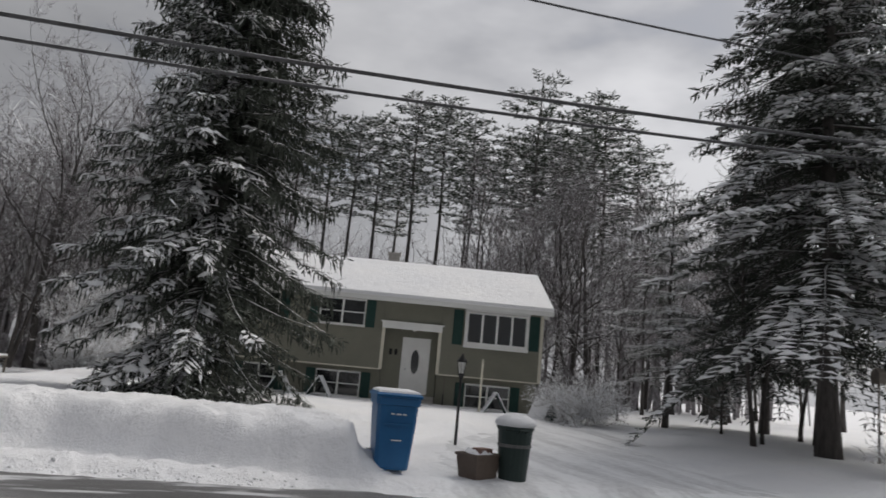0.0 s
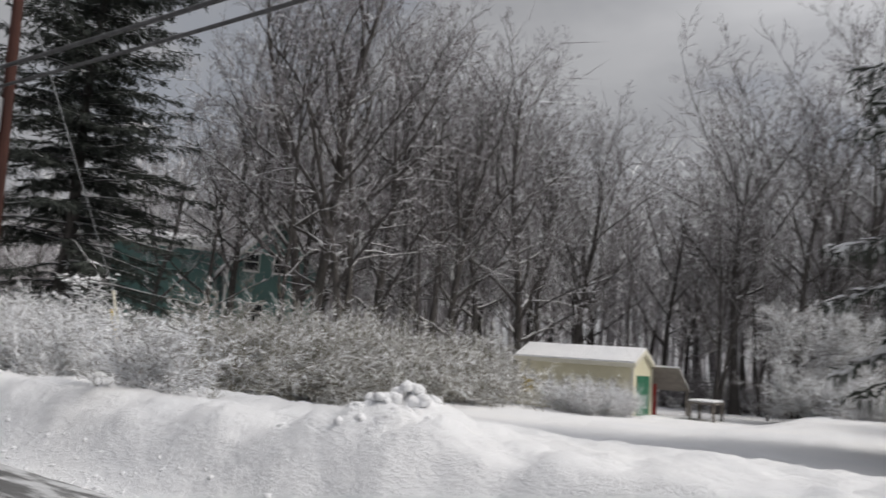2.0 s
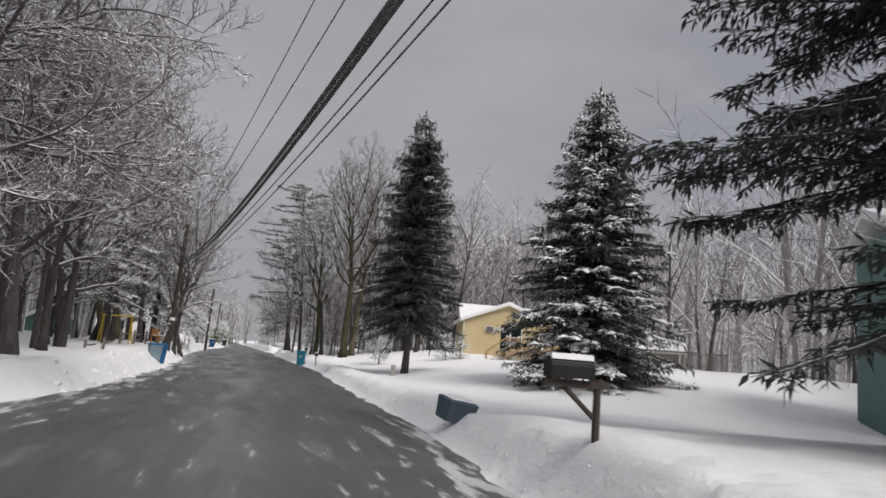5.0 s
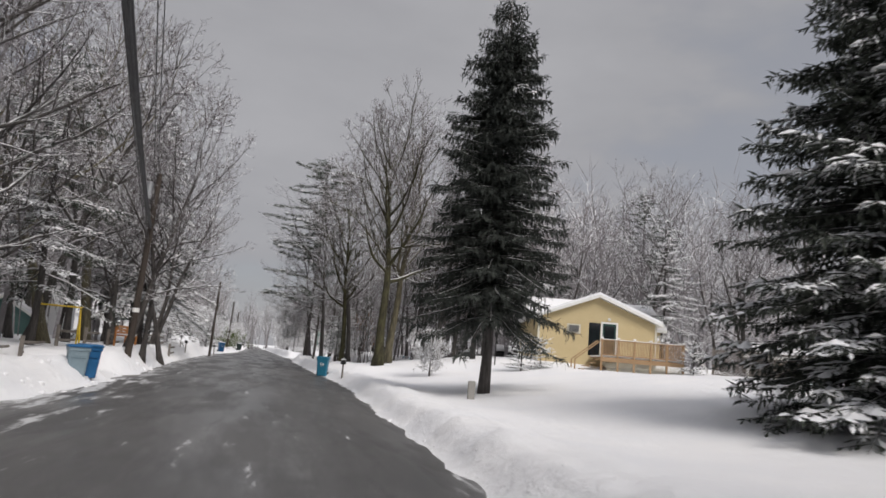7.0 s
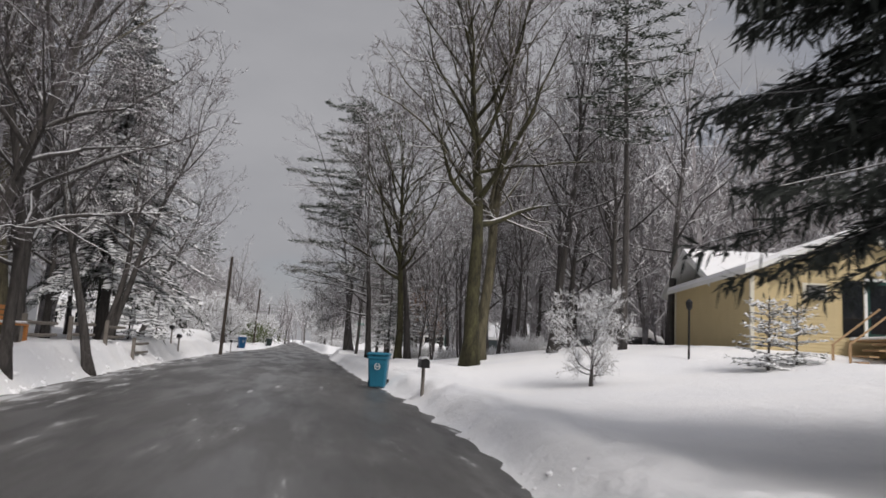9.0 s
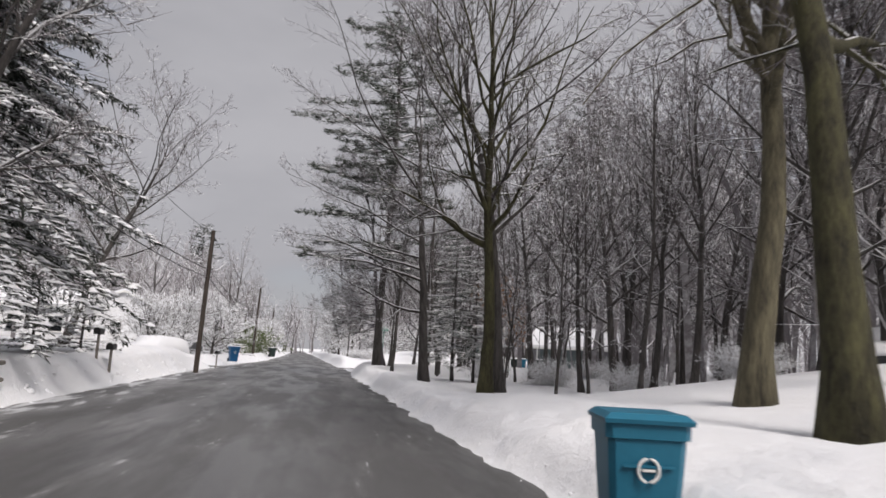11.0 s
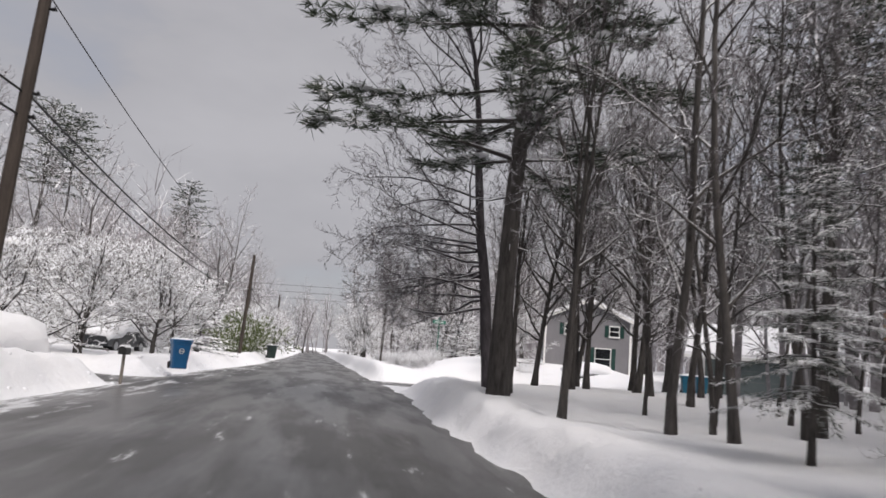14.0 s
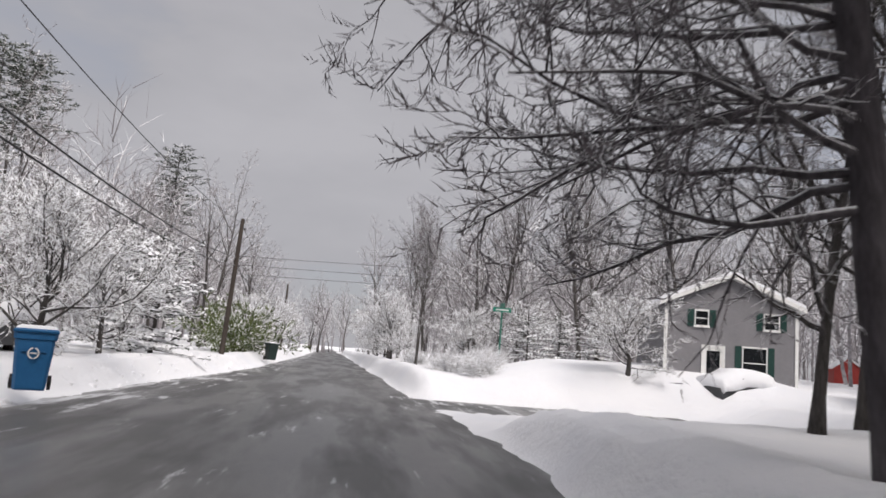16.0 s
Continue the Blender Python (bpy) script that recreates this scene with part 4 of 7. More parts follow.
new_bare("lichen", "bare_tree", "thick forked trunk with yellowish lichen and snowy branches", BARK_OLIVE, seed=61, H=19, R=6.0, r0=0.24, fork=0.34, n1=20, n2=10, n3=9, n4=6, aim=((200, 0.44, 34, 7.5), (20, 0.5, 28, 7.0)))
REACH = ((190, 0.27, 74, 4.2), (160, 0.33, 64, 5), (205, 0.38, 72, 5.2), (180, 0.42, 58, 5.4), (140, 0.46, 66, 5), (195, 0.52, 52, 5.6), (215, 0.6, 60, 5))
new_bare("reach_thin", "bare_tree", "dark slim tree with long limbs arching over the road", seed=63, H=16, R=6.0, r0=0.18, fork=0.3, n1=14, n2=11, n3=8, n4=6, low=78, high=22, rise=0.03, twig=0.0048, spread=0.42, crook=0.12, aim=REACH)
new_bare("reach_big", "bare_tree", "broad dark tree with long drooping limbs over the verge", BARK_DUSTED, seed=67, H=15, R=5.6, r0=0.18, fork=0.26, n1=33, n2=12, n3=10, n4=5, low=80, high=25, rise=0.03, twig=0.0052, spread=0.45, crook=0.18, reach=0.85, stout=0.3,
         aim=((186, 0.29, 78, 3.4), (172, 0.33, 77, 3.8), (195, 0.37, 78, 3.6), (178, 0.40, 74, 4.2), (158, 0.34, 78, 3.6), (190, 0.44, 72, 4.2), (168, 0.47, 72, 4.4), (202, 0.50, 70, 4.0), (182, 0.54, 67, 4.6),
              (148, 0.42, 74, 4.0), (174, 0.60, 62, 4.8), (196, 0.66, 57, 4.6), (186, 0.74, 50, 4.6), (228, 0.45, 74, 3.2), (140, 0.36, 76, 3.4), (164, 0.40, 80, 3.2), (182, 0.48, 78, 3.4), (126, 0.50, 68, 3.6),
              (182, 0.25, 92, 2.6), (166, 0.28, 90, 3.0), (150, 0.27, 88, 2.8), (196, 0.32, 92, 2.8), (176, 0.35, 90, 3.4)))
new_bare("stems", "bare_tree", "cluster of thin bare stems rising from one root", seed=64, H=15, R=3.4, r0=0.1, fork=0.35, stems=3)
new_spruce("spruce_big", "huge drooping dark spruce with ragged snow-dusted boughs", seed=71, H=20, R=3.4, r0=0.32, clear=0.7, droop=0.8, gap=0.4, per=9, spray=0.62,
           thick=0.027, step_len=0.17, snow=0.56, side=(-0.5, 0.95), power=0.5, thin=0.1, hang=0.95, shoots=7, ragged=0.36, clump=0.15)
new_spruce("spruce_wide", "broad spruce with snow-loaded layered boughs above a bare lower trunk", seed=72, H=19, R=5.4, r0=0.26, clear=3.4, droop=0.78, gap=0.6, per=8, spray=0.7,
           thick=0.03, step_len=0.19, snow=0.8, side=(-0.75, 0.55), power=0.92, thin=0.05, hang=0.5, shoots=6, ragged=0.26, patch=0.8, tip=0.1, clump=0.6)
new_spruce("spruce_dark", "tall dark spruce standing above the snowy shrubs", NEEDLE_DARK, seed=77, H=17, R=4.2, r0=0.26, clear=2.2, droop=0.36, gap=0.46, per=9, spray=0.66,
           thick=0.03, step_len=0.16, snow=0.1, side=(-0.8, 0.5), power=0.42, thin=0.3, hang=0.6, shoots=8, ragged=0.5)
new_spruce("spruce_slim", "slender dark spruce with a bare lower trunk", NEEDLE_DARK, seed=73, H=16, R=3.0, r0=0.19, clear=3.0, droop=0.5, gap=0.34, per=10, spray=0.56, thick=0.024,
           step_len=0.15, snow=0.12, side=(0.8, -0.5), power=0.64, thin=0.06, hang=0.85, shoots=9, ragged=0.34, clump=0.15)
new_spruce("spruce_full", "full spruce with snowy bough tips down to the ground", seed=74, H=11.4, R=3.5, r0=0.2, clear=0.5, droop=0.46, gap=0.29, per=11, spray=0.5,
           thick=0.026, step_len=0.15, snow=0.6, side=(-0.5, -0.5), power=0.85, thin=0.03, hang=0.6, shoots=7, ragged=0.3, clump=0.08)
new_spruce("hemlock", "drooping evergreen with thin snow-bent boughs", NEEDLE_FROST, seed=75, H=10, R=2.6, r0=0.11, clear=2.0, droop=0.5, gap=0.55, per=6, spray=0.5,
           thick=0.016, step_len=0.17, snow=1.15, side=(-0.4, -0.6), power=0.6, thin=0.12, hang=0.5, bare=0.2, shoots=7, ragged=0.35)
new_spruce("spruce_small", "low snow-covered evergreen shrub", NEEDLE_FROST, seed=76, H=2.2, R=1.3, r0=0.06, clear=0.05, droop=0.15, gap=0.3, per=7, spray=0.4, thick=0.03,
           step_len=0.2, snow=1.1, side=(0, 0), power=0.45, thin=0.0, hang=0.2, shoots=3)
PINE = "tall pine with a bare lower trunk and snow-flecked crown"
for i, kw in enumerate((dict(H=28, R=5.0, r0=0.25, clear=0.4), dict(H=30, R=4.6, r0=0.27, clear=0.48), dict(H=27, R=5.2, r0=0.22, clear=0.42))):
    new_pine(f"pine{i}", PINE, seed=80 + i, snow=0.42, dens=1.2, tuft=0.6, blade=0.05, fan=5.5, **kw)
for i in range(2):
    new_pine(f"pine_tall{i}", "tall pine with a long bare trunk under its snow-flecked crown", seed=87 + i, H=27 - 2 * i, R=3.9, r0=0.25, clear=0.60, snow=0.5, dens=1.25, tuft=0.55, blade=0.05, fan=5.5, storey=0.75)
new_pine("pine_dense", "dark bushy pine with dense snow-flecked boughs", seed=85, H=22, R=5.2, r0=0.235, clear=0.22, snow=0.3, dens=2.0, tuft=0.42, skirt=0.95, blade=0.016, fan=11.0)


def new_bush(key, name, label, twig_mat, **kw):
    w, f = bush(**kw)
    return new_plant(key, name, label, "shrub", [("branchwork", w, twig_mat, ""), ("crown", f, twig_mat, "")], "shrubs")


new_bush("bush_white", "shrub", "dense arching shrub thickly coated with snow", TWIG_SNOWY, seed=90, W=3.2, H=1.7, stems=100, twigs=26, thick=0.006, arch=0.8, sub=4)
new_bush("bush_clump", "shrub", "loose shrub with heavy snow clumps on its twigs", TWIG_SNOWY, seed=91, W=2.4, H=1.7, stems=46, twigs=28, thick=0.0085, arch=0.6, sub=4)
new_bush("bush_brown", "shrub", "brown twiggy hedge shrub dusted with snow", TWIG_BROWN, seed=92, W=2.6, H=1.7, stems=80, twigs=26, thick=0.0045, arch=0.7, sub=5)
new_bush("bush_grey", "shrub", "bare grey thicket shrub with snowy twigs", TWIG, seed=93, W=2.4, H=1.6, stems=30, twigs=18, thick=0.008, arch=0.6, sub=3)
new_bush("bush_green", "shrub", "olive-green shrub flecked with snow", TWIG_GREEN, seed=94, W=2.6, H=1.9, stems=50, twigs=14, thick=0.018, arch=0.3, sub=4)
new_bush("bush_tuft", "dry_plant", "dry stalks poking through the snow", TWIG_BROWN, seed=95, W=0.8, H=0.55, stems=14, twigs=4, thick=0.006, arch=0.9, sub=1)

rnd = random.Random(5)
TREES = []


def tree(key, x, y, size=1.0, turn=None, **kw):
    TREES.append((x, y))
    return plant(key, x, y, size, rnd.uniform(0, 360) if turn is None else turn, **kw)


# front yard and beside the drive of the olive house
tree("spruce_big", 8.7, 2.4, 1.0, 0)
tree("spruce_wide", 3.2, -13.4, 1.0, 20)
tree("spruce_wide", 7.5, -17.5, 0.95, 200)
tree("spruce_slim", 12.5, -19.5, 0.9)
for x, y, k in ((5.2, -12.8, "sap2"), (6.5, -14.2, "sap0"), (10.0, -15.5, "sap1"), (13.2, -15.4, "hemlock"), (15.5, -14.6, "sap1"), (9.0, -18.0, "sap2")):
    tree(k, x, y)
plant("bush_clump", -1.3, -11.6, 0.75, 30)
plant("bush_white", 11.9, -10.8, 0.85, 80)
# pines behind the olive house
for i, (x, y, sz) in enumerate(((46, -2.5, 0.93), (50, -5.5, 0.9), (44, -6.8, 0.86), (48, -9.5, 1.02), (43, -11.5, 0.95), (52, -12.5, 0.95), (46, -14.8, 1.0), (41, -16.0, 0.86),
                                (49, -18.2, 1.0), (44, -19.6, 0.96), (40, -21.6, 0.9), (47, -23.6, 1.04), (42, -26.0, 1.0), (52, -1.0, 0.85), (50, -29, 1.0), (38, -29, 0.95))):
    tree(f"pine_tall{i % 2}", x, y, sz)
for x, y, k, sz in ((24, -15.5, "bare3", 0.8), (27, -18.5, "bare0", 0.85), (31, -20, "far1", 0.9), (29, -24, "bare2", 1.0), (22, -20, "sap2", 1.2), (33, -15, "far0", 0.85),
                    (18, -22, "far1", 0.8), (25, -27, "far2", 0.9), (36, -23, "far0", 1), (20, -14.5, "sap2", 1.0)):
    tree(k, x, y, sz)
for x, y, k, sz in ((21.0, -12.2, "sap1", 1.3), (23.2, -12.6, "bare3", 0.7), (26.5, -12.4, "sap2", 1.4), (22, -13.5, "far1", 0.8), (25.5, -14.2, "far0", 0.8), (29, -15.5, "far2", 0.85), (27, -22, "far1", 0.9), (33, -18.5, "far2", 0.95), (23.5, -17.5, "bare2", 0.95), (31, -26, "far0", 1.0), (35.5, -19, "pine1", 0.8), (31.5, -22.5, "pine0", 0.75), (37, -25, "pine2", 0.9), (26, -24.5, "far2", 0.9)):
    tree(k, x, y, sz)
for i in range(14):
    plant("bush_grey", 17.5 + 1.3 * i, -14.6 - 0.35 * i + 1.2 * math.sin(i * 2.2), 1.0 + 0.25 * math.sin(i * 1.7), 50 * i)
for i in range(13):
    plant("bush_grey", 38.5 + 1.5 * math.sin(i * 1.9), 2.5 + 1.15 * i, 1.15 + 0.25 * math.sin(i * 1.3), 70 * i)
# trees between the olive house and the green house
for x, y, k, sz in ((11.9, 22.4, "sap2", 1.3), (15.4, 24.3, "trunky", 1.0), (16.6, 25.6, "trunky", 0.95), (18.4, 23.4, "trunky", 0.9), (21.0, 21.4, "trunky", 0.85), (26.5, 20.6, "trunky", 0.9), (22.5, 24.5, "bare2", 1.1), (20.8, 22.4, "bare3", 1.15), (23.8, 21.6, "bare0", 1.05), (32.8, 20.4, "bare1", 0.95), (28.0, 24.5, "bare2", 1.05),
                    (34, 13.0, "bare4", 0.8), (41, 16, "bare0", 0.85), (38, 24, "far0", 1), (29, 29, "far2", 0.95), (14.5, 29, "far1", 1.0), (44, 10, "far1", 1), (36, 7.5, "far2", 0.8),
                    (47, 20, "far0", 1), (50, 13, "far2", 0.9), (42, 28, "far1", 1.1), (35, 32, "far0", 1.0), (35.8, 12.2, "bare1", 1.2), (36.1, 9.3, "bare0", 1.3), (37.0, 6.6, "bare1", 1.25), (40.5, 8.2, "bare0", 1.35), (41, 12.4, "bare3", 1.35), (52, 27, "far2", 1.05), (46, 4.5, "far0", 0.9),
                    (55, 6, "far1", 1), (27, 38, "far2", 1.0), (36, 41, "far1", 1), (47, 37, "far0", 1.1), (18, 20.5, "sap2", 1.1), (15, 33.5, "far0", 0.85), (60, 18, "far0", 1.1), (62, 9, "far2", 1), (58, 32, "far1", 1.1)):
    tree(k, x, y, sz)
for x, y, k in ((31, 10.0, "sap0"), (33.5, 9.0, "sap1"), (36, 11, "sap2"), (28.6, 8.4, "crab1"), (29.4, 6.9, "crab0"), (26, 19.5, "sap1"), (19, 26, "sap0"), (22, 29, "sap2"), (25.5, 26, "sap0"), (30.5, 16.5, "sap2")):
    tree(k, x, y)
# dark spruces behind the pole and the shrubs below them
tree("spruce_dark", 8.0, 28.6, 1.0, 90)
tree("spruce_full", 11.3, 47.0, 1.05, 0)
tree("spruce_slim", 6.86, 59.4, 1.0, 40)
tree("pine1", 12.2, 79.6, 0.68)
for x, y, sz, t in ((1.9, 18.9, 0.7, 0), (2.9, 20.6, 0.9, 120), (3.5, 23.0, 0.9, 240), (4.6, 21.6, 0.95, 60), (5.2, 20.4, 0.9, 190)):
    plant("bush_white", x, y, sz, t)
plant("bush_clump", 1.0, 14.1, 0.8, 0)
plant("bush_white", 21.0, 14.6, 0.8, 0)
plant("bush_white", 22.2, 14.4, 0.75, 50)
plant("bush_white", 22.1, 16.2, 0.85, 150)
plant("bush_white", 27.5, 7.6, 1.1, 20)
plant("bush_white", 26.0, 5.8, 1.1, 90)
tree("crab0", 31.0, 6.3, 0.95)
for x, y, sz in ((1.6, 17.9, 0.7), (1.9, 19.4, 0.75), (2.2, 21.6, 0.7), (3.0, 23.4, 0.7)):
    plant("bush_white", x, y, sz, 70 * y)
plant("spruce_small", 4.2, 21.0, 0.8, 0, tall=1.3)
for i in range(1, 12):
    x = 4.3 + 1.0 * i
    plant("bush_brown", x, 17.4 - 0.08 * i, 0.98 + 0.1 * math.sin(i * 2.1), 47 * i)
    if i % 2:
        plant("bush_brown", x + 0.5, 18.7 - 0.08 * i, 1.05, 31 * i)
for x, y in ((1.5, 13.5), (1.0, 24.0)):
    plant("bush_tuft", x, y, 0.5, 60 * x)
# yard of the yellow house
tree("crab1", 7.6, 71.6, 0.52)
plant("spruce_small", 12.3, 71.0, 0.85, 0)
plant("spruce_small", 13.6, 71.6, 0.75, 70)
plant("spruce_small", 21.6, 70.0, 0.8, 30)
tree("hemlock", 25.0, 79.0, 1.0)
tree("pine0", 32.5, 96.0, 0.85)
for x, y, k, sz in ((28, 86, "bare1", 0.9), (22, 91, "bare0", 0.95), (35, 84, "bare2", 1.0), (38, 92, "far0", 1.1), (30, 77, "bare4", 0.8), (36, 74, "bare1", 0.85), (33, 67, "bare3", 0.8),
                    (40, 66, "far2", 1), (38, 58, "far0", 0.95), (44, 76, "far1", 1.1), (33, 56, "far1", 0.9), (45, 88, "far2", 1.1), (27, 99, "far0", 1), (42, 50, "far0", 1), (30, 46, "far2", 0.9), (36, 36, "far1", 0.9)):
    tree(k, x, y, sz)
# big trees at the edge of the wood
tree("mossy", 6.05, 78.6, 0.95, 40, tilt=(0, 8))
tree("lichen", 7.2, 82.2, 1.05, 0)
tree("mossy", 5.4, 93.6, 0.74, 150, tall=1.2)
tree("bare1", 6.1, 94.6, 0.95, 200, tilt=(0, 3))
tree("bare3", 10.9, 93.4, 0.85, tilt=(0, -4))
tree("bare0", 13.6, 101.0, 0.95)
tree("bare3", 9.6, 96.2, 0.75)
tree("bare2", 11.6, 97.9, 0.95)
tree("reach_thin", 4.2, 98.9, 1.05, 0, tilt=(0, -12))
tree("hemlock", 5.6, 100.3, 0.62, 200)
tree("sap2", 5.7, 108.8, 1.25, 90)
tree("sap2", 6.3, 107.8, 1.2, 10)
tree("sap1", 7.9, 106.1, 0.8)
tree("sap2", 8.4, 109.0, 1.0)
tree("hemlock", 5.9, 105.4, 0.42, 30, label="small evergreen bent low by snow beside the bank")
tree("hemlock", 6.4, 99.8, 0.5, 100, label="small evergreen bent low by snow among the trunks")
tree("pine_dense", 3.65, 112.85, 0.97, 10)
tree("reach_big", 4.25, 116.4, 1.05, 0, tilt=(0, -11))
tree("bare2", 7.6, 119.6, 0.85, 60)
for x, y, sz in ((6.9, 121.3, 0.4), (8.6, 120.8, 0.42), (10.6, 121.6, 0.45), (9.4, 117.6, 0.45), (12.6, 119.4, 0.5)):
    tree("trunky", x, y, sz, tall=1.25)
tree("bare4", 8.9, 123.0, 0.75, 10)
tree("bare3", 4.7, 116.2, 0.6, 260, tilt=(0, -2))
tree("stems", 4.2, 110.3, 0.62, 40, tall=1.45)
tree("bare0", 12.4, 122.6, 0.8, 80)
tree("bare3", 9.8, 119.5, 0.8)
wood_spots = ((15.4, 99.8, "bare0", 0.9), (14.2, 103.0, "bare1", 0.85), (10.6, 105.5, "bare2", 0.95), (16.5, 99, "bare4", 0.9), (11.5, 92, "bare3", 0.9), (15.5, 93.5, "bare0", 0.95),
              (19, 95.5, "bare2", 1.05), (20, 103, "far2", 1), (17.5, 108, "far0", 1), (9.0, 109.5, "bare3", 0.8), (13.5, 111, "far1", 1.0), (24, 107, "far1", 1.1), (26, 115, "far0", 1.0),
              (9.6, 115.5, "sap2", 1.3), (11.6, 118.6, "sap2", 1.3), (13, 88, "bare2", 1.0), (17, 85, "far2", 1.0), (11.5, 85, "bare3", 0.95), (19.5, 112.5, "far2", 1.05), (30, 110, "far0", 1.1), (34, 104, "far2", 1.1), (21, 86.5, "far1", 1.0))
for x, y, k, sz in wood_spots:
    tree(k, x, y, sz)
for x, y, k in ((7.6, 110.8, "sap0"), (7.1, 112.9, "sap1"), (10.2, 112.1, "sap0"), (10.8, 110.7, "sap1"), (8.6, 101.4, "sap0"), (10.2, 102.3, "sap1"), (12.2, 106.4, "sap2"), (8.8, 93.5, "sap0"),
                (13.3, 96.3, "sap2"), (7.4, 98.7, "sap1"), (15.8, 105.8, "sap0"), (9.0, 90.3, "sap2"), (11.5, 114.5, "sap0"), (6.9, 91.2, "sap1"), (14.8, 113.2, "sap2"), (18, 101, "sap0"), (6.6, 109.0, "sap0")):
    tree(k, x, y)
for x, y in ((10.8, 94.5), (13.5, 101.5), (8.3, 105.2), (12.5, 108.5), (16.4, 96.6), (9.5, 99.5), (15.2, 109.0), (11.2, 88.5)):
    plant("bush_white", x, y, 0.6, 50 * x)
tree("bare1", 10.4, 82.6, 0.9)
tree("bare3", 13.2, 83.4, 1.0)
tree("bare0", 15.0, 86.6, 1.0)
tree("pine0", 15.0, 117.0, 0.72)
# red-brown leaves still hanging in the wood
red_w, red_f = bare_tree(seed=66, H=5, R=2.2, r0=0.06, fork=0.3, n1=9, n2=6, n3=5, n4=0)
leaf = Shape()
rg = np.random.default_rng(8)
tips = np.array(red_f.v[6::7])
tips = tips[rg.random(len(tips)) < 0.8]
leaf.spindles(tips, tips + rg.normal(size=tips.shape) * 0.09 - np.array((0, 0, 0.06)), np.full(len(tips), 0.028))
new_plant("beech", "beech_sapling", "young beech still holding dry orange-brown leaves", "tree", [("trunk", red_w, BARK, ""), ("crown", red_f, TWIG, ""), ("leaves", leaf, RED_LEAF, "dry orange-brown leaves")])
tree("beech", 8.2, 103.2, 1.0)
tree("beech", 9.6, 106.6, 0.85)
# past the side street, right
tree("stems", 3.6, 149.0, 0.62, 20, tall=1.1)
tree("crab0", 10.3, 137.0, 0.95, tall=0.72)
tree("crab0", 8.3, 146.3, 1.05, 100, tall=0.68)
tree("crab1", 6.0, 147.0, 0.85, tall=0.7)
for x, y in ((5.2, 139.6), (4.2, 141.5), (6.3, 143.0), (4.0, 153.0)):
    plant("bush_white", x, y, 0.55, 40 * x)
for x, y in ((8.0, 143.2), (9.6, 143.6), (11.0, 142.4)):
    plant("spruce_small", x, y, 0.95, 33 * x)
for x, y, k, sz in ((5.0, 171, "bare3", 0.95), (6.3, 170, "bare3", 0.85), (10, 168, "far2", 0.9), (13.5, 165, "bare1", 0.8), (18, 166, "far0", 0.9), (24, 163, "far1", 1), (12, 175, "far1", 1), (8, 160, "far1", 0.7),
                    (30, 158, "far2", 1), (36, 150, "far0", 1.05), (34, 138, "far1", 1.0), (30, 128, "far0", 0.95), (38, 127, "far2", 1.05), (22, 172, "far2", 1), (40, 162, "far0", 1.1), (3.2, 163, "crab1", 1.0), (3.6, 178, "far1", 0.8),
                    (31, 146, "pine0", 0.6), (28, 121, "far1", 0.95)):
    tree(k, x, y, sz)
for x, y, sz in ((13.0, 150.5, 0.62), (18.5, 149.0, 0.66), (22.5, 146.5, 0.7), (8.5, 152.5, 0.6), (26.0, 141.0, 0.72), (16.0, 156.0, 0.7)):
    tree("trunky", x, y, sz)
# left side of the road
tree("hemlock", -9.3, 66.5, 1.25, 0, label="evergreen with snow-laden boughs hanging over the bank")
for x, y, k, sz in ((-12.2, 73.5, "bare3", 1.1), (-11.4, 90.0, "bare0", 1.0), (-10.5, 76.5, "bare1", 0.85), (-12.5, 85, "bare0", 0.85),
                    (-10.8, 60.0, "bare1", 0.9), (-13.5, 100, "far0", 0.9), (-15, 70, "far1", 1), (-17, 78, "far2", 1.0), (-20, 66, "far0", 1.0), (-14, 110, "far1", 0.85), (-9, 52, "bare0", 0.95), (-12.5, 44, "bare1", 1.0), (-11.5, 36, "bare0", 1.1), (-13, 48, "bare2", 0.95),
                    (-21, 100, "far2", 1.0), (-27, 108, "far0", 1.1), (-25, 84, "far1", 1.1), (-28, 94, "far2", 1.1), (-9.5, 37, "bare1", 1.0), (-14, 31, "bare0", 1.0), (-16, 56, "far2", 1.0)):
    tree(k, x, y, sz)
tree("bare0", -9.6, 42.5, 1.15, 0)
for x, y, k, sz, a in ((-9.9, 70.2, "lichen", 1.05, 19), (-10.6, 70.7, "bare1", 1.0, 12), (-5.85, 70.9, "bare0", 0.78, 11), (-5.85, 77.2, "bare1", 0.7, 15), (-6.3, 69.3, "bare2", 0.9, 8), (-11.7, 85.6, "lichen", 1.3, 0), (-7.6, 85.5, "bare4", 1.05, 9)):
    tree(k, x, y, sz, tilt=(0, a))
tree("reach_big", -8.0, 37.5, 1.5, 180, tilt=(0, 4), label="big dark tree with long limbs spreading towards the road")
tree("bare1", -10.0, 103.0, 0.75, 30, tilt=(0, 13))
tree("bare3", -9.6, 53.5, 0.9, 340, tilt=(0, 2))
for x, y, sz, a in ((-9.8, 30.5, 1.0, 6), (-11.5, 34.5, 1.05, 5), (-8.6, 46.5, 0.95, 4), (-9.8, 58.5, 0.85, 8), (-11.0, 64.0, 0.95, 5), (-9.2, 80.5, 0.85, 10)):
    tree("trunky", x, y, sz, tilt=(0, a))
tree("spruce_wide", -9.6, 92.5, 0.95, 150)
tree("hemlock", -11.0, 96.5, 1.2)
plant("spruce_small", -8.6, 100.4, 1.15, 0, label="dark rounded evergreen bush with snow on top")
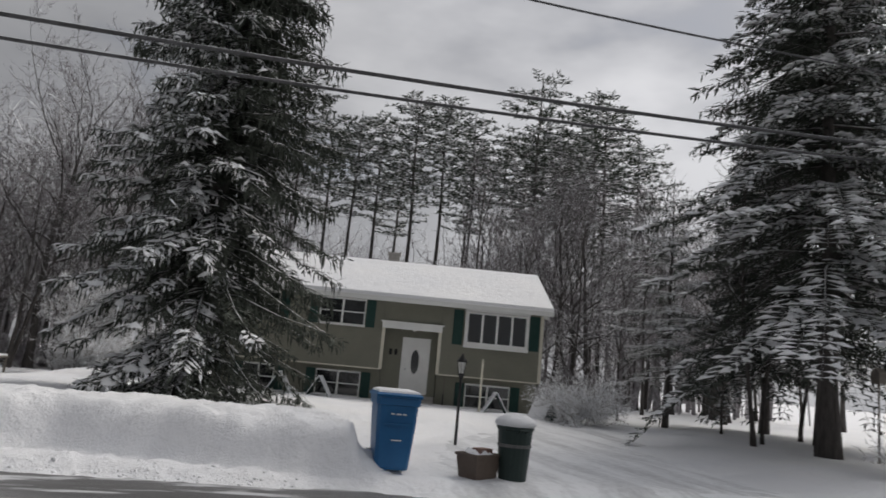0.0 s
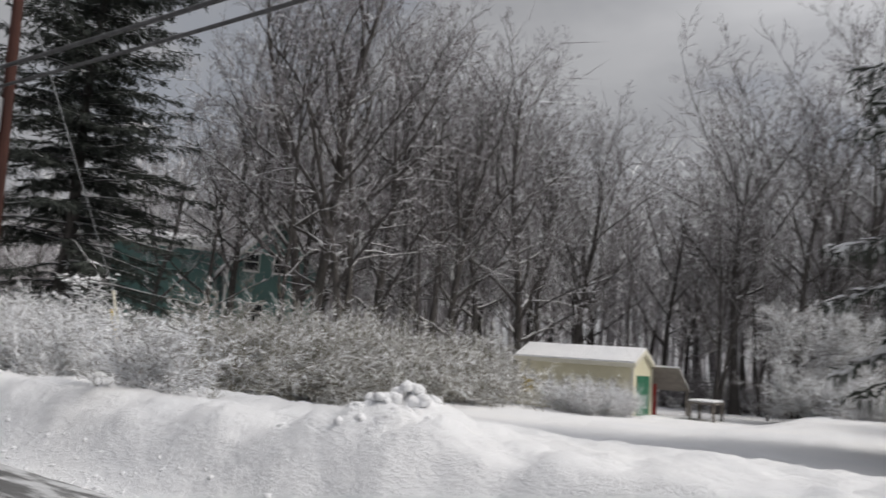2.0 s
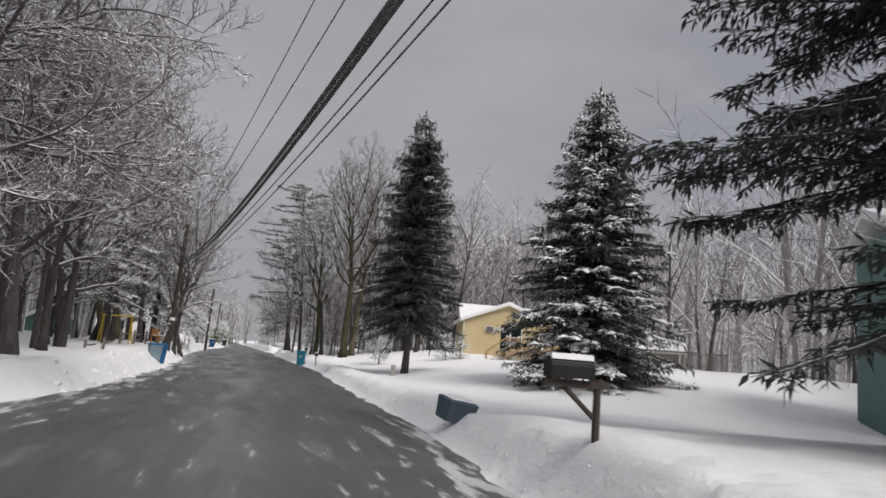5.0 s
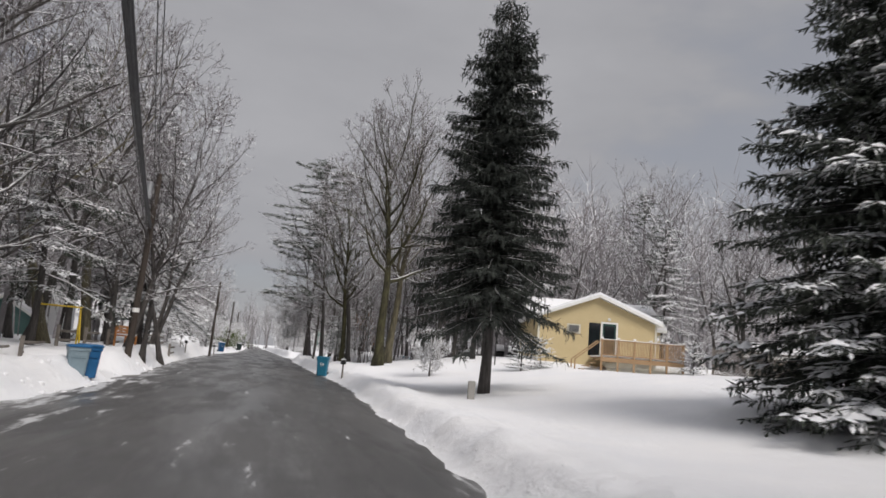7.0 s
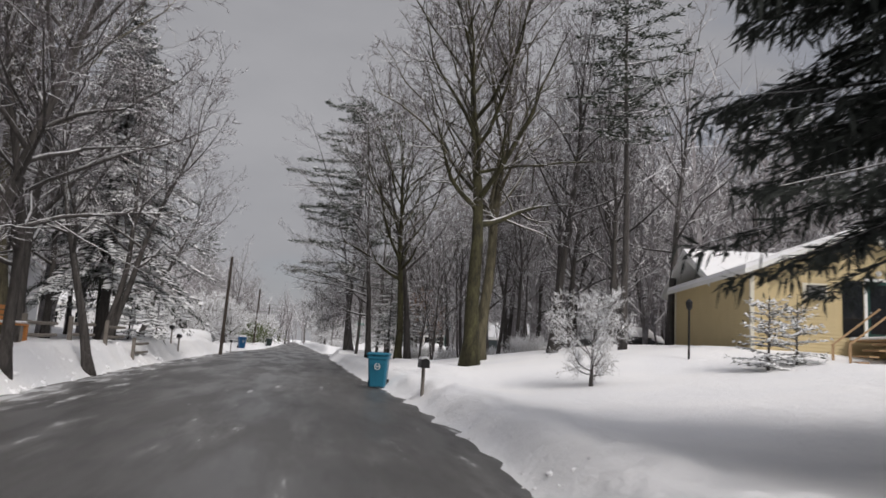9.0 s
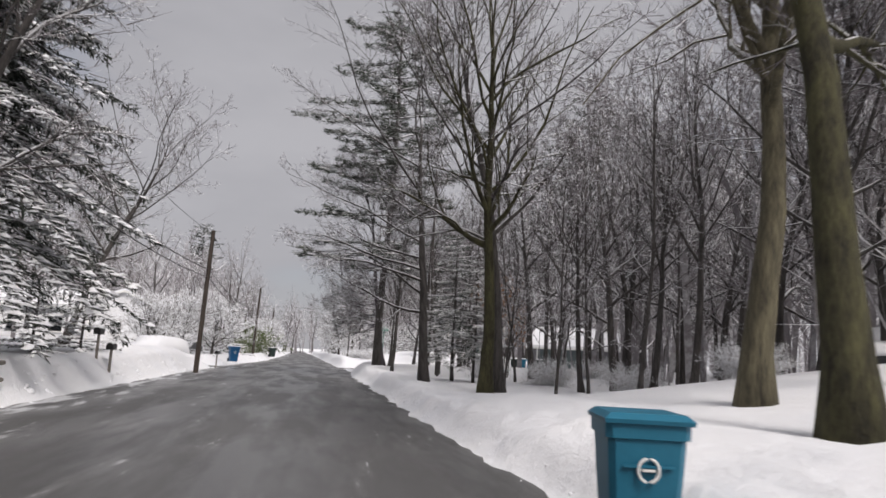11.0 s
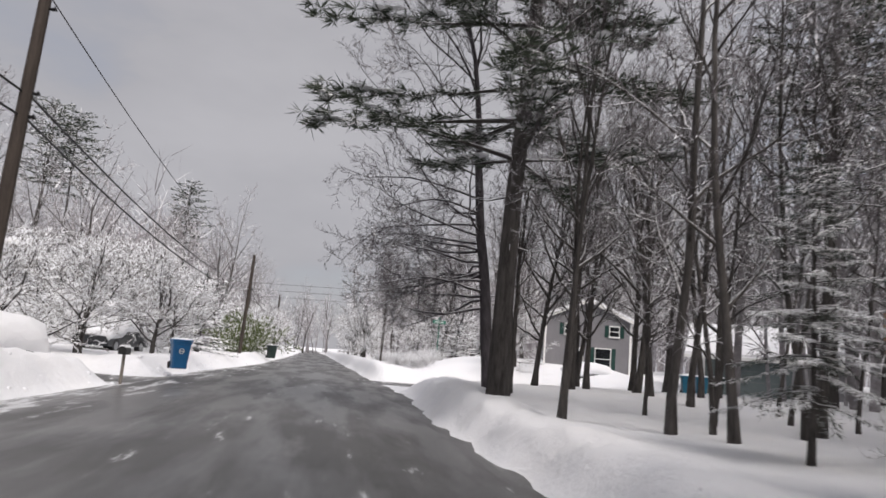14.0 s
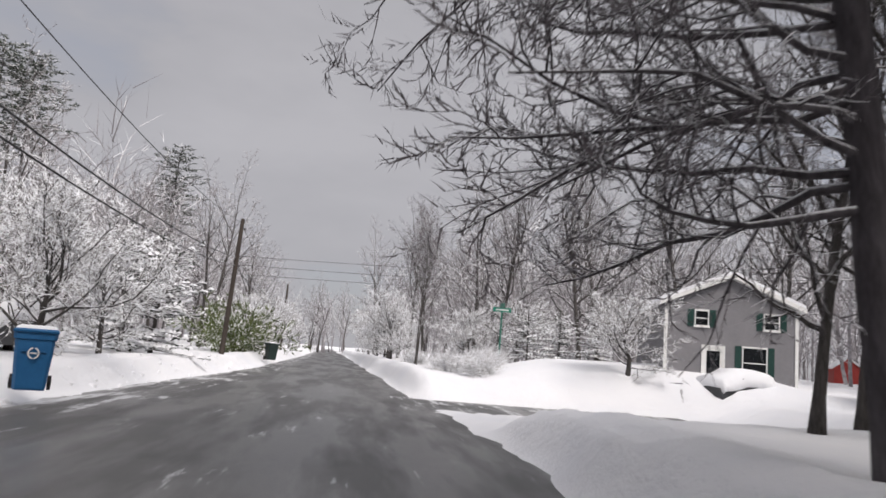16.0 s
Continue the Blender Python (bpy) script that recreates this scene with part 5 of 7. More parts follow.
plant("spruce_small", -9.9, 99.4, 1.2, 50, label="dark rounded evergreen bush with snow on top")
tree("crab0", -9.9, 119.5, 1.35, tall=0.75)
tree("crab1", -9.2, 125.5, 1.2, tall=0.78)
tree("crab0", -7.8, 130.6, 1.05, 80)
tree("crab1", -10.2, 134.5, 1.15)
tree("crab0", -11.6, 127.5, 1.2, 200, tall=0.85)
tree("crab1", -8.2, 137.0, 0.95)
tree("spruce_small", -7.6, 141.0, 2.0, 60)
tree("spruce_small", -9.6, 143.5, 2.3, 0)
plant("bush_green", -6.9, 157.0, 1.25, 0)
plant("bush_green", -7.6, 161.0, 1.35, 90)
tree("pine_tall0", -16.6, 178, 0.72)
tree("pine_tall1", -17.4, 181, 0.66)
tree("pine_tall1", -27.0, 166, 0.95)
tree("pine_tall0", -25.6, 168, 0.85)
for i, (x, y, sz) in enumerate(((-12, 152, 0.75), (-15, 160, 0.85), (-11, 168, 0.8), (-18, 170, 0.95), (-13, 178, 0.85), (-22, 163, 1.0), (-24, 176, 1.05), (-10, 186, 0.85), (-19, 190, 1), (-28, 186, 1.1), (-18, 142, 0.8), (-22, 150, 0.9),
                                (-26, 140, 0.95), (-30, 152, 1.05), (-24, 130, 0.9), (-31, 132, 1.0), (-33, 168, 1.1), (-8.5, 176, 0.7), (-9.0, 196, 0.8))):
    tree(f"far{i % 3}", x, y, sz)
for i, (x, y) in enumerate(((-6.9, 166), (-7.2, 174), (2.9, 186), (-6.4, 182), (3.6, 196), (-7.8, 190), (3.4, 170), (3.0, 178), (-6.6, 198), (2.6, 191), (-8.6, 170), (5.2, 183))):
    tree(f"crab{i % 2}", x, y, 1.0)
for i in range(34):
    x, y = -60 + 3.7 * i + rnd.uniform(-1.5, 1.5), 204 + rnd.uniform(-6, 16)
    if not -9.5 < x < 3.0:
        tree(f"far{i % 3}", x, y, rnd.uniform(0.9, 1.15))
for i in range(6):
    tree(f"far{i % 3}", -4 + rnd.uniform(-4, 4), 262 + 7 * i, 1.0)

# deeper rows of the woods
filled = random.Random(11)


def fill(x0, x1, y0, y1, count, keys, lo, hi, gap):
    """Scatters trees over a patch, clear of those that already stand."""
    tries = 0
    while count and tries < 600:
        tries += 1
        x, y = filled.uniform(x0, x1), filled.uniform(y0, y1)
        if all((x - a) ** 2 + (y - b) ** 2 > gap * gap for a, b in TREES):
            tree(filled.choice(keys), x, y, filled.uniform(lo, hi))
            count -= 1


fill(13, 34, 20, 33, 10, ("bare3", "bare2", "bare4"), 1.05, 1.3, 2.6)
fill(-24, -10, 50, 64, 9, ("bare2", "far2", "bare1"), 0.9, 1.1, 2.6)
fill(37, 50, 3, 18, 9, ("bare2", "bare3", "far0"), 0.95, 1.2, 2.2)
fill(-36, -15, 108, 146, 12, ("far0", "far2", "bare2"), 0.8, 1.0, 2.8)
fill(13, 22, 116, 122, 3, ("far0", "far2", "pine1"), 0.6, 0.8, 1.8)
fill(30, 60, 8, 40, 7, ("far0", "far1", "far2"), 0.95, 1.25, 3.0)
fill(20, 38, -34, -15, 10, ("far0", "far1", "bare3"), 0.8, 1.0, 2.5)
fill(9, 30, 88, 122, 13, ("far0", "far1", "far2", "bare3"), 0.85, 1.05, 2.3)
fill(26, 60, 62, 125, 7, ("far0", "far2"), 0.95, 1.2, 3.5)
fill(-24, -9, 62, 100, 14, ("far2", "far0", "bare2"), 0.85, 1.05, 2.8)
fill(-36, -9, 146, 200, 12, ("far0", "far1", "far2"), 0.85, 1.1, 3.0)
fill(4, 34, 158, 200, 12, ("far0", "far1", "far2"), 0.8, 1.05, 3.0)


# far woods that close the view behind the yards
def far_woods(name, label, boxes, seed):
    """A deep belt of bare stems and twigs; boxes: x0, x1, y0, y1, count, height."""
    rng = np.random.default_rng(seed)
    s = Shape()
    for x0, x1, y0, y1, count, tall in boxes:
        base = np.stack((rng.uniform(x0, x1, count), rng.uniform(y0, y1, count), np.full(count, -0.2)), 1)
        H = tall * rng.uniform(0.7, 1.1, count)
        lean = rng.normal(size=(count, 3)) * 0.06
        lean[:, 2] = 1
        trunk = grow(rng, base, lean / np.linalg.norm(lean, axis=1)[:, None], H * 0.85, 5, 0.03, 0.05)
        s.ribbons(trunk, rng.uniform(0.09, 0.2, count), rng)
        f1 = spaced(rng, count, 13, 0.2)
        p1, t1 = along_many(trunk, f1)
        L1 = (H[:, None] * (0.34 - 0.2 * np.abs(f1 - 0.45))).reshape(-1) * rng.uniform(0.6, 1.1, len(p1))
        l1 = grow(rng, p1, turned_many(rng, t1, 30, 66, 0.1), L1, 3, 0.1, 0.16)
        s.ribbons(l1, np.full(len(l1), 0.04), rng)
        p2, t2 = along_many(l1, spaced(rng, len(l1), 6, 0.15))
        d2 = turned_many(rng, t2, 25, 60, 0.15)
        s.blades(p2, p2 + d2 * (np.repeat(L1, 6) * rng.uniform(0.25, 0.6, len(p2)))[:, None], np.full(len(p2), 0.026), rng)
    return tagged(new(name, s.mesh(name, TWIG_HAZED)), label, "woods", kind="stuff")


# the haze over these belts is only their pale twig colour
WOODS = "belt of distant leafless woods, coloured pale grey to stand for haze"
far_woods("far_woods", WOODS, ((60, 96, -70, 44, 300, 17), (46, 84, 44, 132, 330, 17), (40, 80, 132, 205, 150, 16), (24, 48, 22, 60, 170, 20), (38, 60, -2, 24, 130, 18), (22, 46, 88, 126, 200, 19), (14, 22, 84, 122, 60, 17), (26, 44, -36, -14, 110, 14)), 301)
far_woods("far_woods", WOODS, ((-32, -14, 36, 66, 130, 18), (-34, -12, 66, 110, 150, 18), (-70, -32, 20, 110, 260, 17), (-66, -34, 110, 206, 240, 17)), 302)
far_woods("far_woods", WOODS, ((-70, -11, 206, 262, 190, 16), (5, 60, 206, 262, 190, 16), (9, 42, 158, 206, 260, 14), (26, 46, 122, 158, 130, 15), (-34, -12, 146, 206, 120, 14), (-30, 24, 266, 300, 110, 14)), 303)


# ---- buildings ----
def window(parent, u0, u1, z0, z1, y, sashes=2, shutters=0.0, trim=None, split=True, deep=0.06):
    """A window on the wall plane at y that looks towards -y: frame, panes, meeting rails and shutters."""
    trim = trim or WHITE_PAINT
    w = new("window")
    w.parent = parent
    f, t = Shape(), 0.07
    f.box(u0, u1, y - deep, y + 0.02, z1 - t, z1)
    f.box(u0 - 0.03, u1 + 0.03, y - deep - 0.03, y + 0.02, z0 - 0.02, z0 + t)
    for k in range(sashes + 1):
        c = u0 + (u1 - u0) * k / sashes
        a, b = max(u0, c - t * 0.55), min(u1, c + t * 0.55)
        f.box(a, b, y - deep + 0.003, y + 0.017, z0 + t, z1 - t)
    if split:
        f.box(u0 + t * 0.55, u1 - t * 0.55, y - deep + 0.02, y + 0.012, (z0 + z1) / 2 - 0.02, (z0 + z1) / 2 + 0.02)
    part("window_frame", f, trim, w)
    for k in range(sashes):
        a, b = u0 + (u1 - u0) * k / sashes + t * 0.5, u0 + (u1 - u0) * (k + 1) / sashes - t * 0.5
        box_part("pane", (a, b, y - 0.014, y - 0.004, z0 + t * 0.9, z1 - t * 0.9), GLASS, w)
    if shutters:
        for a, b in ((u0 - shutters - 0.03, u0 - 0.035), (u1 + 0.035, u1 + shutters + 0.03)):
            s = Shape()
            s.box(a, b, y - 0.03, y + 0.01, z0, z1)
            n = 9
            for k in range(n):
                q = z0 + 0.05 + (z1 - z0 - 0.1) * k / n
                s.box(a + 0.04, b - 0.04, y - 0.042, y - 0.026, q, q + (z1 - z0 - 0.1) / n * 0.7)
            part("shutter", s, SHUTTER, w, "dark green louvred shutter")
    return w


def lap_siding(s, u0, u1, z0, z1, y, lap=0.115):
    """Overlapping boards on the plane y, facing -y."""
    n = max(1, round((z1 - z0) / lap))
    for k in range(n):
        a, b = z0 + (z1 - z0) * k / n, z0 + (z1 - z0) * (k + 1) / n
        o = len(s.v)
        s.v += [(u0, y - 0.026, a), (u1, y - 0.026, a), (u1, y - 0.003, b), (u0, y - 0.003, b), (u0, y, a), (u1, y, a)]
        s.f += [(o, o + 1, o + 2, o + 3), (o + 4, o + 5, o + 1, o)]


def gable_siding(s, u0, u1, z0, rise, y, lap=0.115):
    n = max(1, round(rise / lap))
    c = (u0 + u1) / 2
    for k in range(n):
        f0, f1 = k / n, (k + 1) / n
        o = len(s.v)
        a0, b0 = u0 + (c - u0) * f0, u1 + (c - u1) * f0
        a1, b1 = u0 + (c - u0) * f1, u1 + (c - u1) * f1
        s.v += [(a0, y - 0.026, z0 + rise * f0), (b0, y - 0.026, z0 + rise * f0), (b1, y - 0.003, z0 + rise * f1), (a1, y - 0.003, z0 + rise * f1)]
        s.f.append((o, o + 1, o + 2, o + 3))


def gable_roof(parent, u0, u1, v0, v1, z, rise, along="u", over=0.35, snow=0.14, edge=None):
    """Pitched roof with fascia, snow slab on top; the ridge runs along u or v."""
    r, w = Shape(), Shape()
    half = ((v1 - v0) if along == "u" else (u1 - u0)) / 2
    k = rise / half
    drop = over * k

    def outline(up, inset=0.0):
        return [(-half - over + inset, z - drop + inset * k + up), (0.0, z + rise + up), (half + over - inset, z - drop + inset * k + up)]

    a, b = (u0 - over, u1 + over) if along == "u" else (v0 - over, v1 + over)
    mid = (v0 + v1) / 2 if along == "u" else (u0 + u1) / 2

    def slab(s, lo, hi, e0, e1, inset=0.0):
        top, bot = outline(hi, inset), outline(lo, inset)
        loop = bot + top[::-1]
        if along == "u":
            s.loft([[(q, mid + h, zz) for h, zz in loop] for q in (e0, e1)])
        else:
            s.loft([[(mid + h, q, zz) for h, zz in loop] for q in (e0, e1)])

    slab(r, 0.02, 0.18, a, b)
    slab(w, 0.185, 0.185 + snow, a + 0.03, b - 0.03, 0.03)
    part("roof", r, edge or WHITE_PAINT, parent, "roof deck with pale fascia")
    part("roof_snow", w, SNOW, parent, "smooth snow layer on the roof")


def walls(parent, u0, u1, v0, v1, z0, z1, siding, trim, rise=0.0, gable="v"):
    """Four walls of lapped boards round a core, corner boards, and gable ends."""
    core = Shape()
    core.box(u0, u1, v0, v1, z0, z1)
    if rise:
        c = (u0 + u1) / 2
        if gable == "v":
            core.loft([[(u0, q, z1), (u1, q, z1), (c, q, z1 + rise)] for q in (v0 + 0.002, v1 - 0.002)])
        else:
            c = (v0 + v1) / 2
            core.loft([[(q, v0, z1), (q, v1, z1), (q, c, z1 + rise)] for q in (u0 + 0.002, u1 - 0.002)])
    part("wall", core, siding, parent)
    sd = Shape()
    lap_siding(sd, u0 + 0.05, u1 - 0.05, z0, z1, v0 - 0.004)
    if rise and gable == "v":
        gable_siding(sd, u0, u1, z1, rise, v0 - 0.004)
    sides = Shape()
    lap_siding(sides, v0 + 0.05, v1 - 0.05, z0, z1, 0.0)
    if rise and gable == "u":
        gable_siding(sides, v0, v1, z1, rise, 0.0)
    o = len(sd.v)
    for x, y, z in sides.v:       # the wall at u0, facing -u
        sd.v.append((u0 - 0.004 + y, x, z))
    sd.f += [tuple(o + i for i in reversed(f)) for f in sides.f]
    o = len(sd.v)
    for x, y, z in sides.v:       # the wall at u1, facing +u
        sd.v.append((u1 + 0.004 - y, x, z))
    sd.f += [tuple(o + i for i in f) for f in sides.f]
    part("siding", sd, siding, parent, "overlapping horizontal boards", fix=False)
    for x, y in ((u0, v0), (u1, v0), (u0, v1), (u1, v1)):
        box_part("corner_board", (x - 0.06, x + 0.06, y - 0.06, y + 0.06, z0, z1 - 0.01), trim, parent)


def door(parent, u0, u1, z0, z1, y, material, oval=False, lites=False):
    d = new("door")
    d.parent = parent
    f = Shape()
    f.box(u0 - 0.1, u0, y - 0.05, y + 0.02, z0, z1 + 0.1)
    f.box(u1, u1 + 0.1, y - 0.05, y + 0.02, z0, z1 + 0.1)
    f.box(u0, u1, y - 0.05, y + 0.02, z1, z1 + 0.1)
    part("door_frame", f, WHITE_PAINT, d)
    leaf_shape = Shape()
    leaf_shape.box(u0, u1, y - 0.03, y + 0.015, z0, z1)
    for a, b in ((0.08, 0.28), (0.72, 0.94)):
        leaf_shape.box(u0 + 0.12, u1 - 0.12, y - 0.038, y - 0.028, z0 + (z1 - z0) * a, z0 + (z1 - z0) * b)
    part("door_leaf", leaf_shape, material, d)
    c, h = (u0 + u1) / 2, z1 - z0
    if oval:
        s = Shape()
        ring = [(0.16 * math.cos(t * math.pi / 12), 0.47 * math.sin(t * math.pi / 12)) for t in range(24)]
        s.loft([[(c + a, q, z0 + h * 0.6 + b) for a, b in ring] for q in (y - 0.046, y - 0.04)])
        part("oval_glass", s, GLASS, d, "oval leaded glass")
        r = Shape()
        r.tube([(c + a * 1.1, y - 0.042, z0 + h * 0.6 + b * 1.05) for a, b in ring + ring[:1]], [0.02] * 25, 5, False)
        part("oval_frame", r, WHITE_PAINT, d)
    if lites:
        box_part("pane", (u0 + 0.1, u1 - 0.1, y - 0.046, y - 0.04, z0 + 0.15, z1 - 0.12), GLASS, d)
    s = Shape()
    s.tube([(u0 + 0.09, y - 0.04, z0 + h * 0.45), (u0 + 0.09, y - 0.09, z0 + h * 0.45)], [0.02, 0.03], 8)
    part("door_handle", s, STEEL, d)
    return d


def olive_house():
    m = pose(16.1 + 1.02, 2.05, 0.0, 0, 0, -104.8)
    h = root("house", m, "olive split-level house with snowy roof and green shutters", "house")
    W, D = 12.6, 8.2
    Z0, ZM, ZT = -0.3, 1.62, 4.35
    # lower storey set back, upper storey overhanging, with an entrance recess
    low = Shape()
    low.box(0.02, 6.44, 0.38, D, Z0, ZM + 0.02)
    low.box(8.66, W - 0.02, 0.38, D, Z0, ZM + 0.02)
    part("foundation_wall", low, SIDING_OLIVE, h)
    sd = Shape()
    lap_siding(sd, 0.05, 6.35, 0.1, ZM, 0.376)
    lap_siding(sd, 8.75, W - 0.05, 0.1, ZM, 0.376)
    part("lower_siding", sd, SIDING_OLIVE, h, "overlapping horizontal boards", fix=False)
    up = Shape()
    up.box(0, 6.45, 0, D, ZM, ZT)
    up.box(8.65, W, 0, D, ZM, ZT)
    up.box(6.45, 8.65, 0.55, D, Z0, ZT)
    up.box(6.45, 8.65, 0.02, 0.55, 3.42, ZT)
    up.loft([[(q, 0, ZT), (q, D, ZT), (q, D / 2, ZT + 1.75)] for q in (0.002, W - 0.002)])
    part("upper_wall", up, SIDING_OLIVE, h)
    sd = Shape()
    lap_siding(sd, 0.05, 6.4, ZM, ZT, -0.004)
    lap_siding(sd, 8.7, W - 0.05, ZM, ZT, -0.004)
    lap_siding(sd, 6.45, 8.65, 3.42, ZT, 0.014)
    lap_siding(sd, 6.47, 8.63, 0.3, 3.4, 0.546)
    part("upper_siding", sd, SIDING_OLIVE, h, "overlapping horizontal boards", fix=False)
    side = Shape()
    lap_siding(side, 0.05, D - 0.05, Z0, ZT, 0.0)
    gable_siding(side, 0, D, ZT, 1.7, 0.0)
    s2 = Shape()
    s2.v = [(W + 0.004 - y, x, z) for x, y, z in side.v]
    s2.f = side.f
    part("gable_siding", s2, SIDING_OLIVE, h, "overlapping horizontal boards", fix=False)
    for u in (0.0, W, 6.45, 8.65):
        box_part("corner_board", (u - 0.06, u + 0.06, -0.045, 0.1, ZM - 0.03, ZT - 0.02 if u in (0.0, W) else 3.3), CREAM_TRIM, h)
    box_part("skirt_board", (0.07, 6.38, -0.03, 0.36, ZM - 0.05, ZM - 0.003), CREAM_TRIM, h)
    box_part("skirt_board", (8.72, W - 0.07, -0.03, 0.36, ZM - 0.05, ZM - 0.003), CREAM_TRIM, h)
    gable_roof(h, 0, W, 0, D, ZT, 1.75, "u", 0.38, 0.13)
    g = Shape()
    g.prism([(0, 0), (0.1, 0), (0.13, 0.11), (0.0, 0.11)], -0.35, W + 0.35)
    g.v = [(y, -0.53 + x, 4.18 + z) for x, y, z in g.v]
    part("gutter", g, WHITE_PAINT, h, "white rain gutter under the eave")
    # entrance
    s = Shape()
    s.box(6.38, 8.72, -0.12, 0.0, 3.19, 3.42)
    s.box(6.32, 8.78, -0.17, 0.0, 3.42, 3.47)
    part("entrance_beam", s, WHITE_PAINT, h, "white beam over the entrance")
    door(h, 7.32, 8.22, 0.75, 2.82, 0.54, WHITE_PAINT, oval=True)
    stp = Shape()
    for k in range(3):
        stp.box(6.7, 8.6, -0.75 + 0.35 * k, 0.52, 0.2 + 0.17 * k - 0.3, 0.37 + 0.17 * k)
    part("entrance_steps", stp, CONCRETE, h)
    li = Shape()
    li.tube([(7.65, 0.35, 3.42), (7.65, 0.35, 3.36), (7.65, 0.35, 3.24), (7.65, 0.35, 3.16)], (0.05, 0.09, 0.11, 0.05), 10)
    part("porch_light", li, WHITE_PLASTIC, h, "small white porch lamp")
    for a in (6.72, 6.93):
        box_part("number_bar", (a, a + 0.12, 0.505, 0.52, 2.2, 2.42), BLACK_METAL, h)
    window(h, 3.92, 5.68, 3.14, 4.2, -0.02, 2, 0.36)
    window(h, 1.15, 2.35, 3.14, 4.2, -0.02, 2, 0.36)
    window(h, 4.0, 5.72, 0.42, 1.42, 0.36, 2, 0.36)
    window(h, 1.2, 2.4, 0.42, 1.42, 0.36, 2, 0.36)
    window(h, 9.8, 11.55, 0.40, 1.36, 0.36, 2, 0.36)
    # bow window
    b = Shape()
    b.box(9.55, 12.08, -0.26, 0.0, 2.72, 2.84)
    b.box(9.55, 12.08, -0.3, 0.0, 4.12, 4.3)
    b.box(9.57, 9.66, -0.24, 0.0, 2.84, 4.12)
    b.box(11.97, 12.06, -0.24, 0.0, 2.84, 4.12)
    part("bow_window_box", b, WHITE_PAINT, h)
    window(h, 9.66, 11.97, 2.86, 4.1, -0.2, 4, 0.0, split=False)
    for a in (9.12, 12.12):
        s = Shape()
        s.box(a, a + 0.38, -0.05, 0.0, 2.8, 4.15)
        for k in range(10):
            s.box(a + 0.05, a + 0.33, -0.064, -0.046, 2.86 + 0.125 * k, 2.95 + 0.125 * k)
        part("shutter", s, SHUTTER, h, "dark green louvred shutter")
    c = Shape()
    c.box(6.15, 6.65, D / 2 + 0.25, D / 2 + 0.75, 5.6, 6.75)
    c.box(6.1, 6.7, D / 2 + 0.2, D / 2 + 0.8, 6.75, 6.85)
    part("chimney", c, BRICKISH, h, "squat pale chimney")
    fl = Shape()
    fl.tube([(W - 0.05, 0.1, 4.2), (W + 0.2, -0.15, 4.14)], (0.05, 0.09), 8)
    part("floodlight", fl, WHITE_PLASTIC, h)
    # window wells and wooden covers along the base
    return h


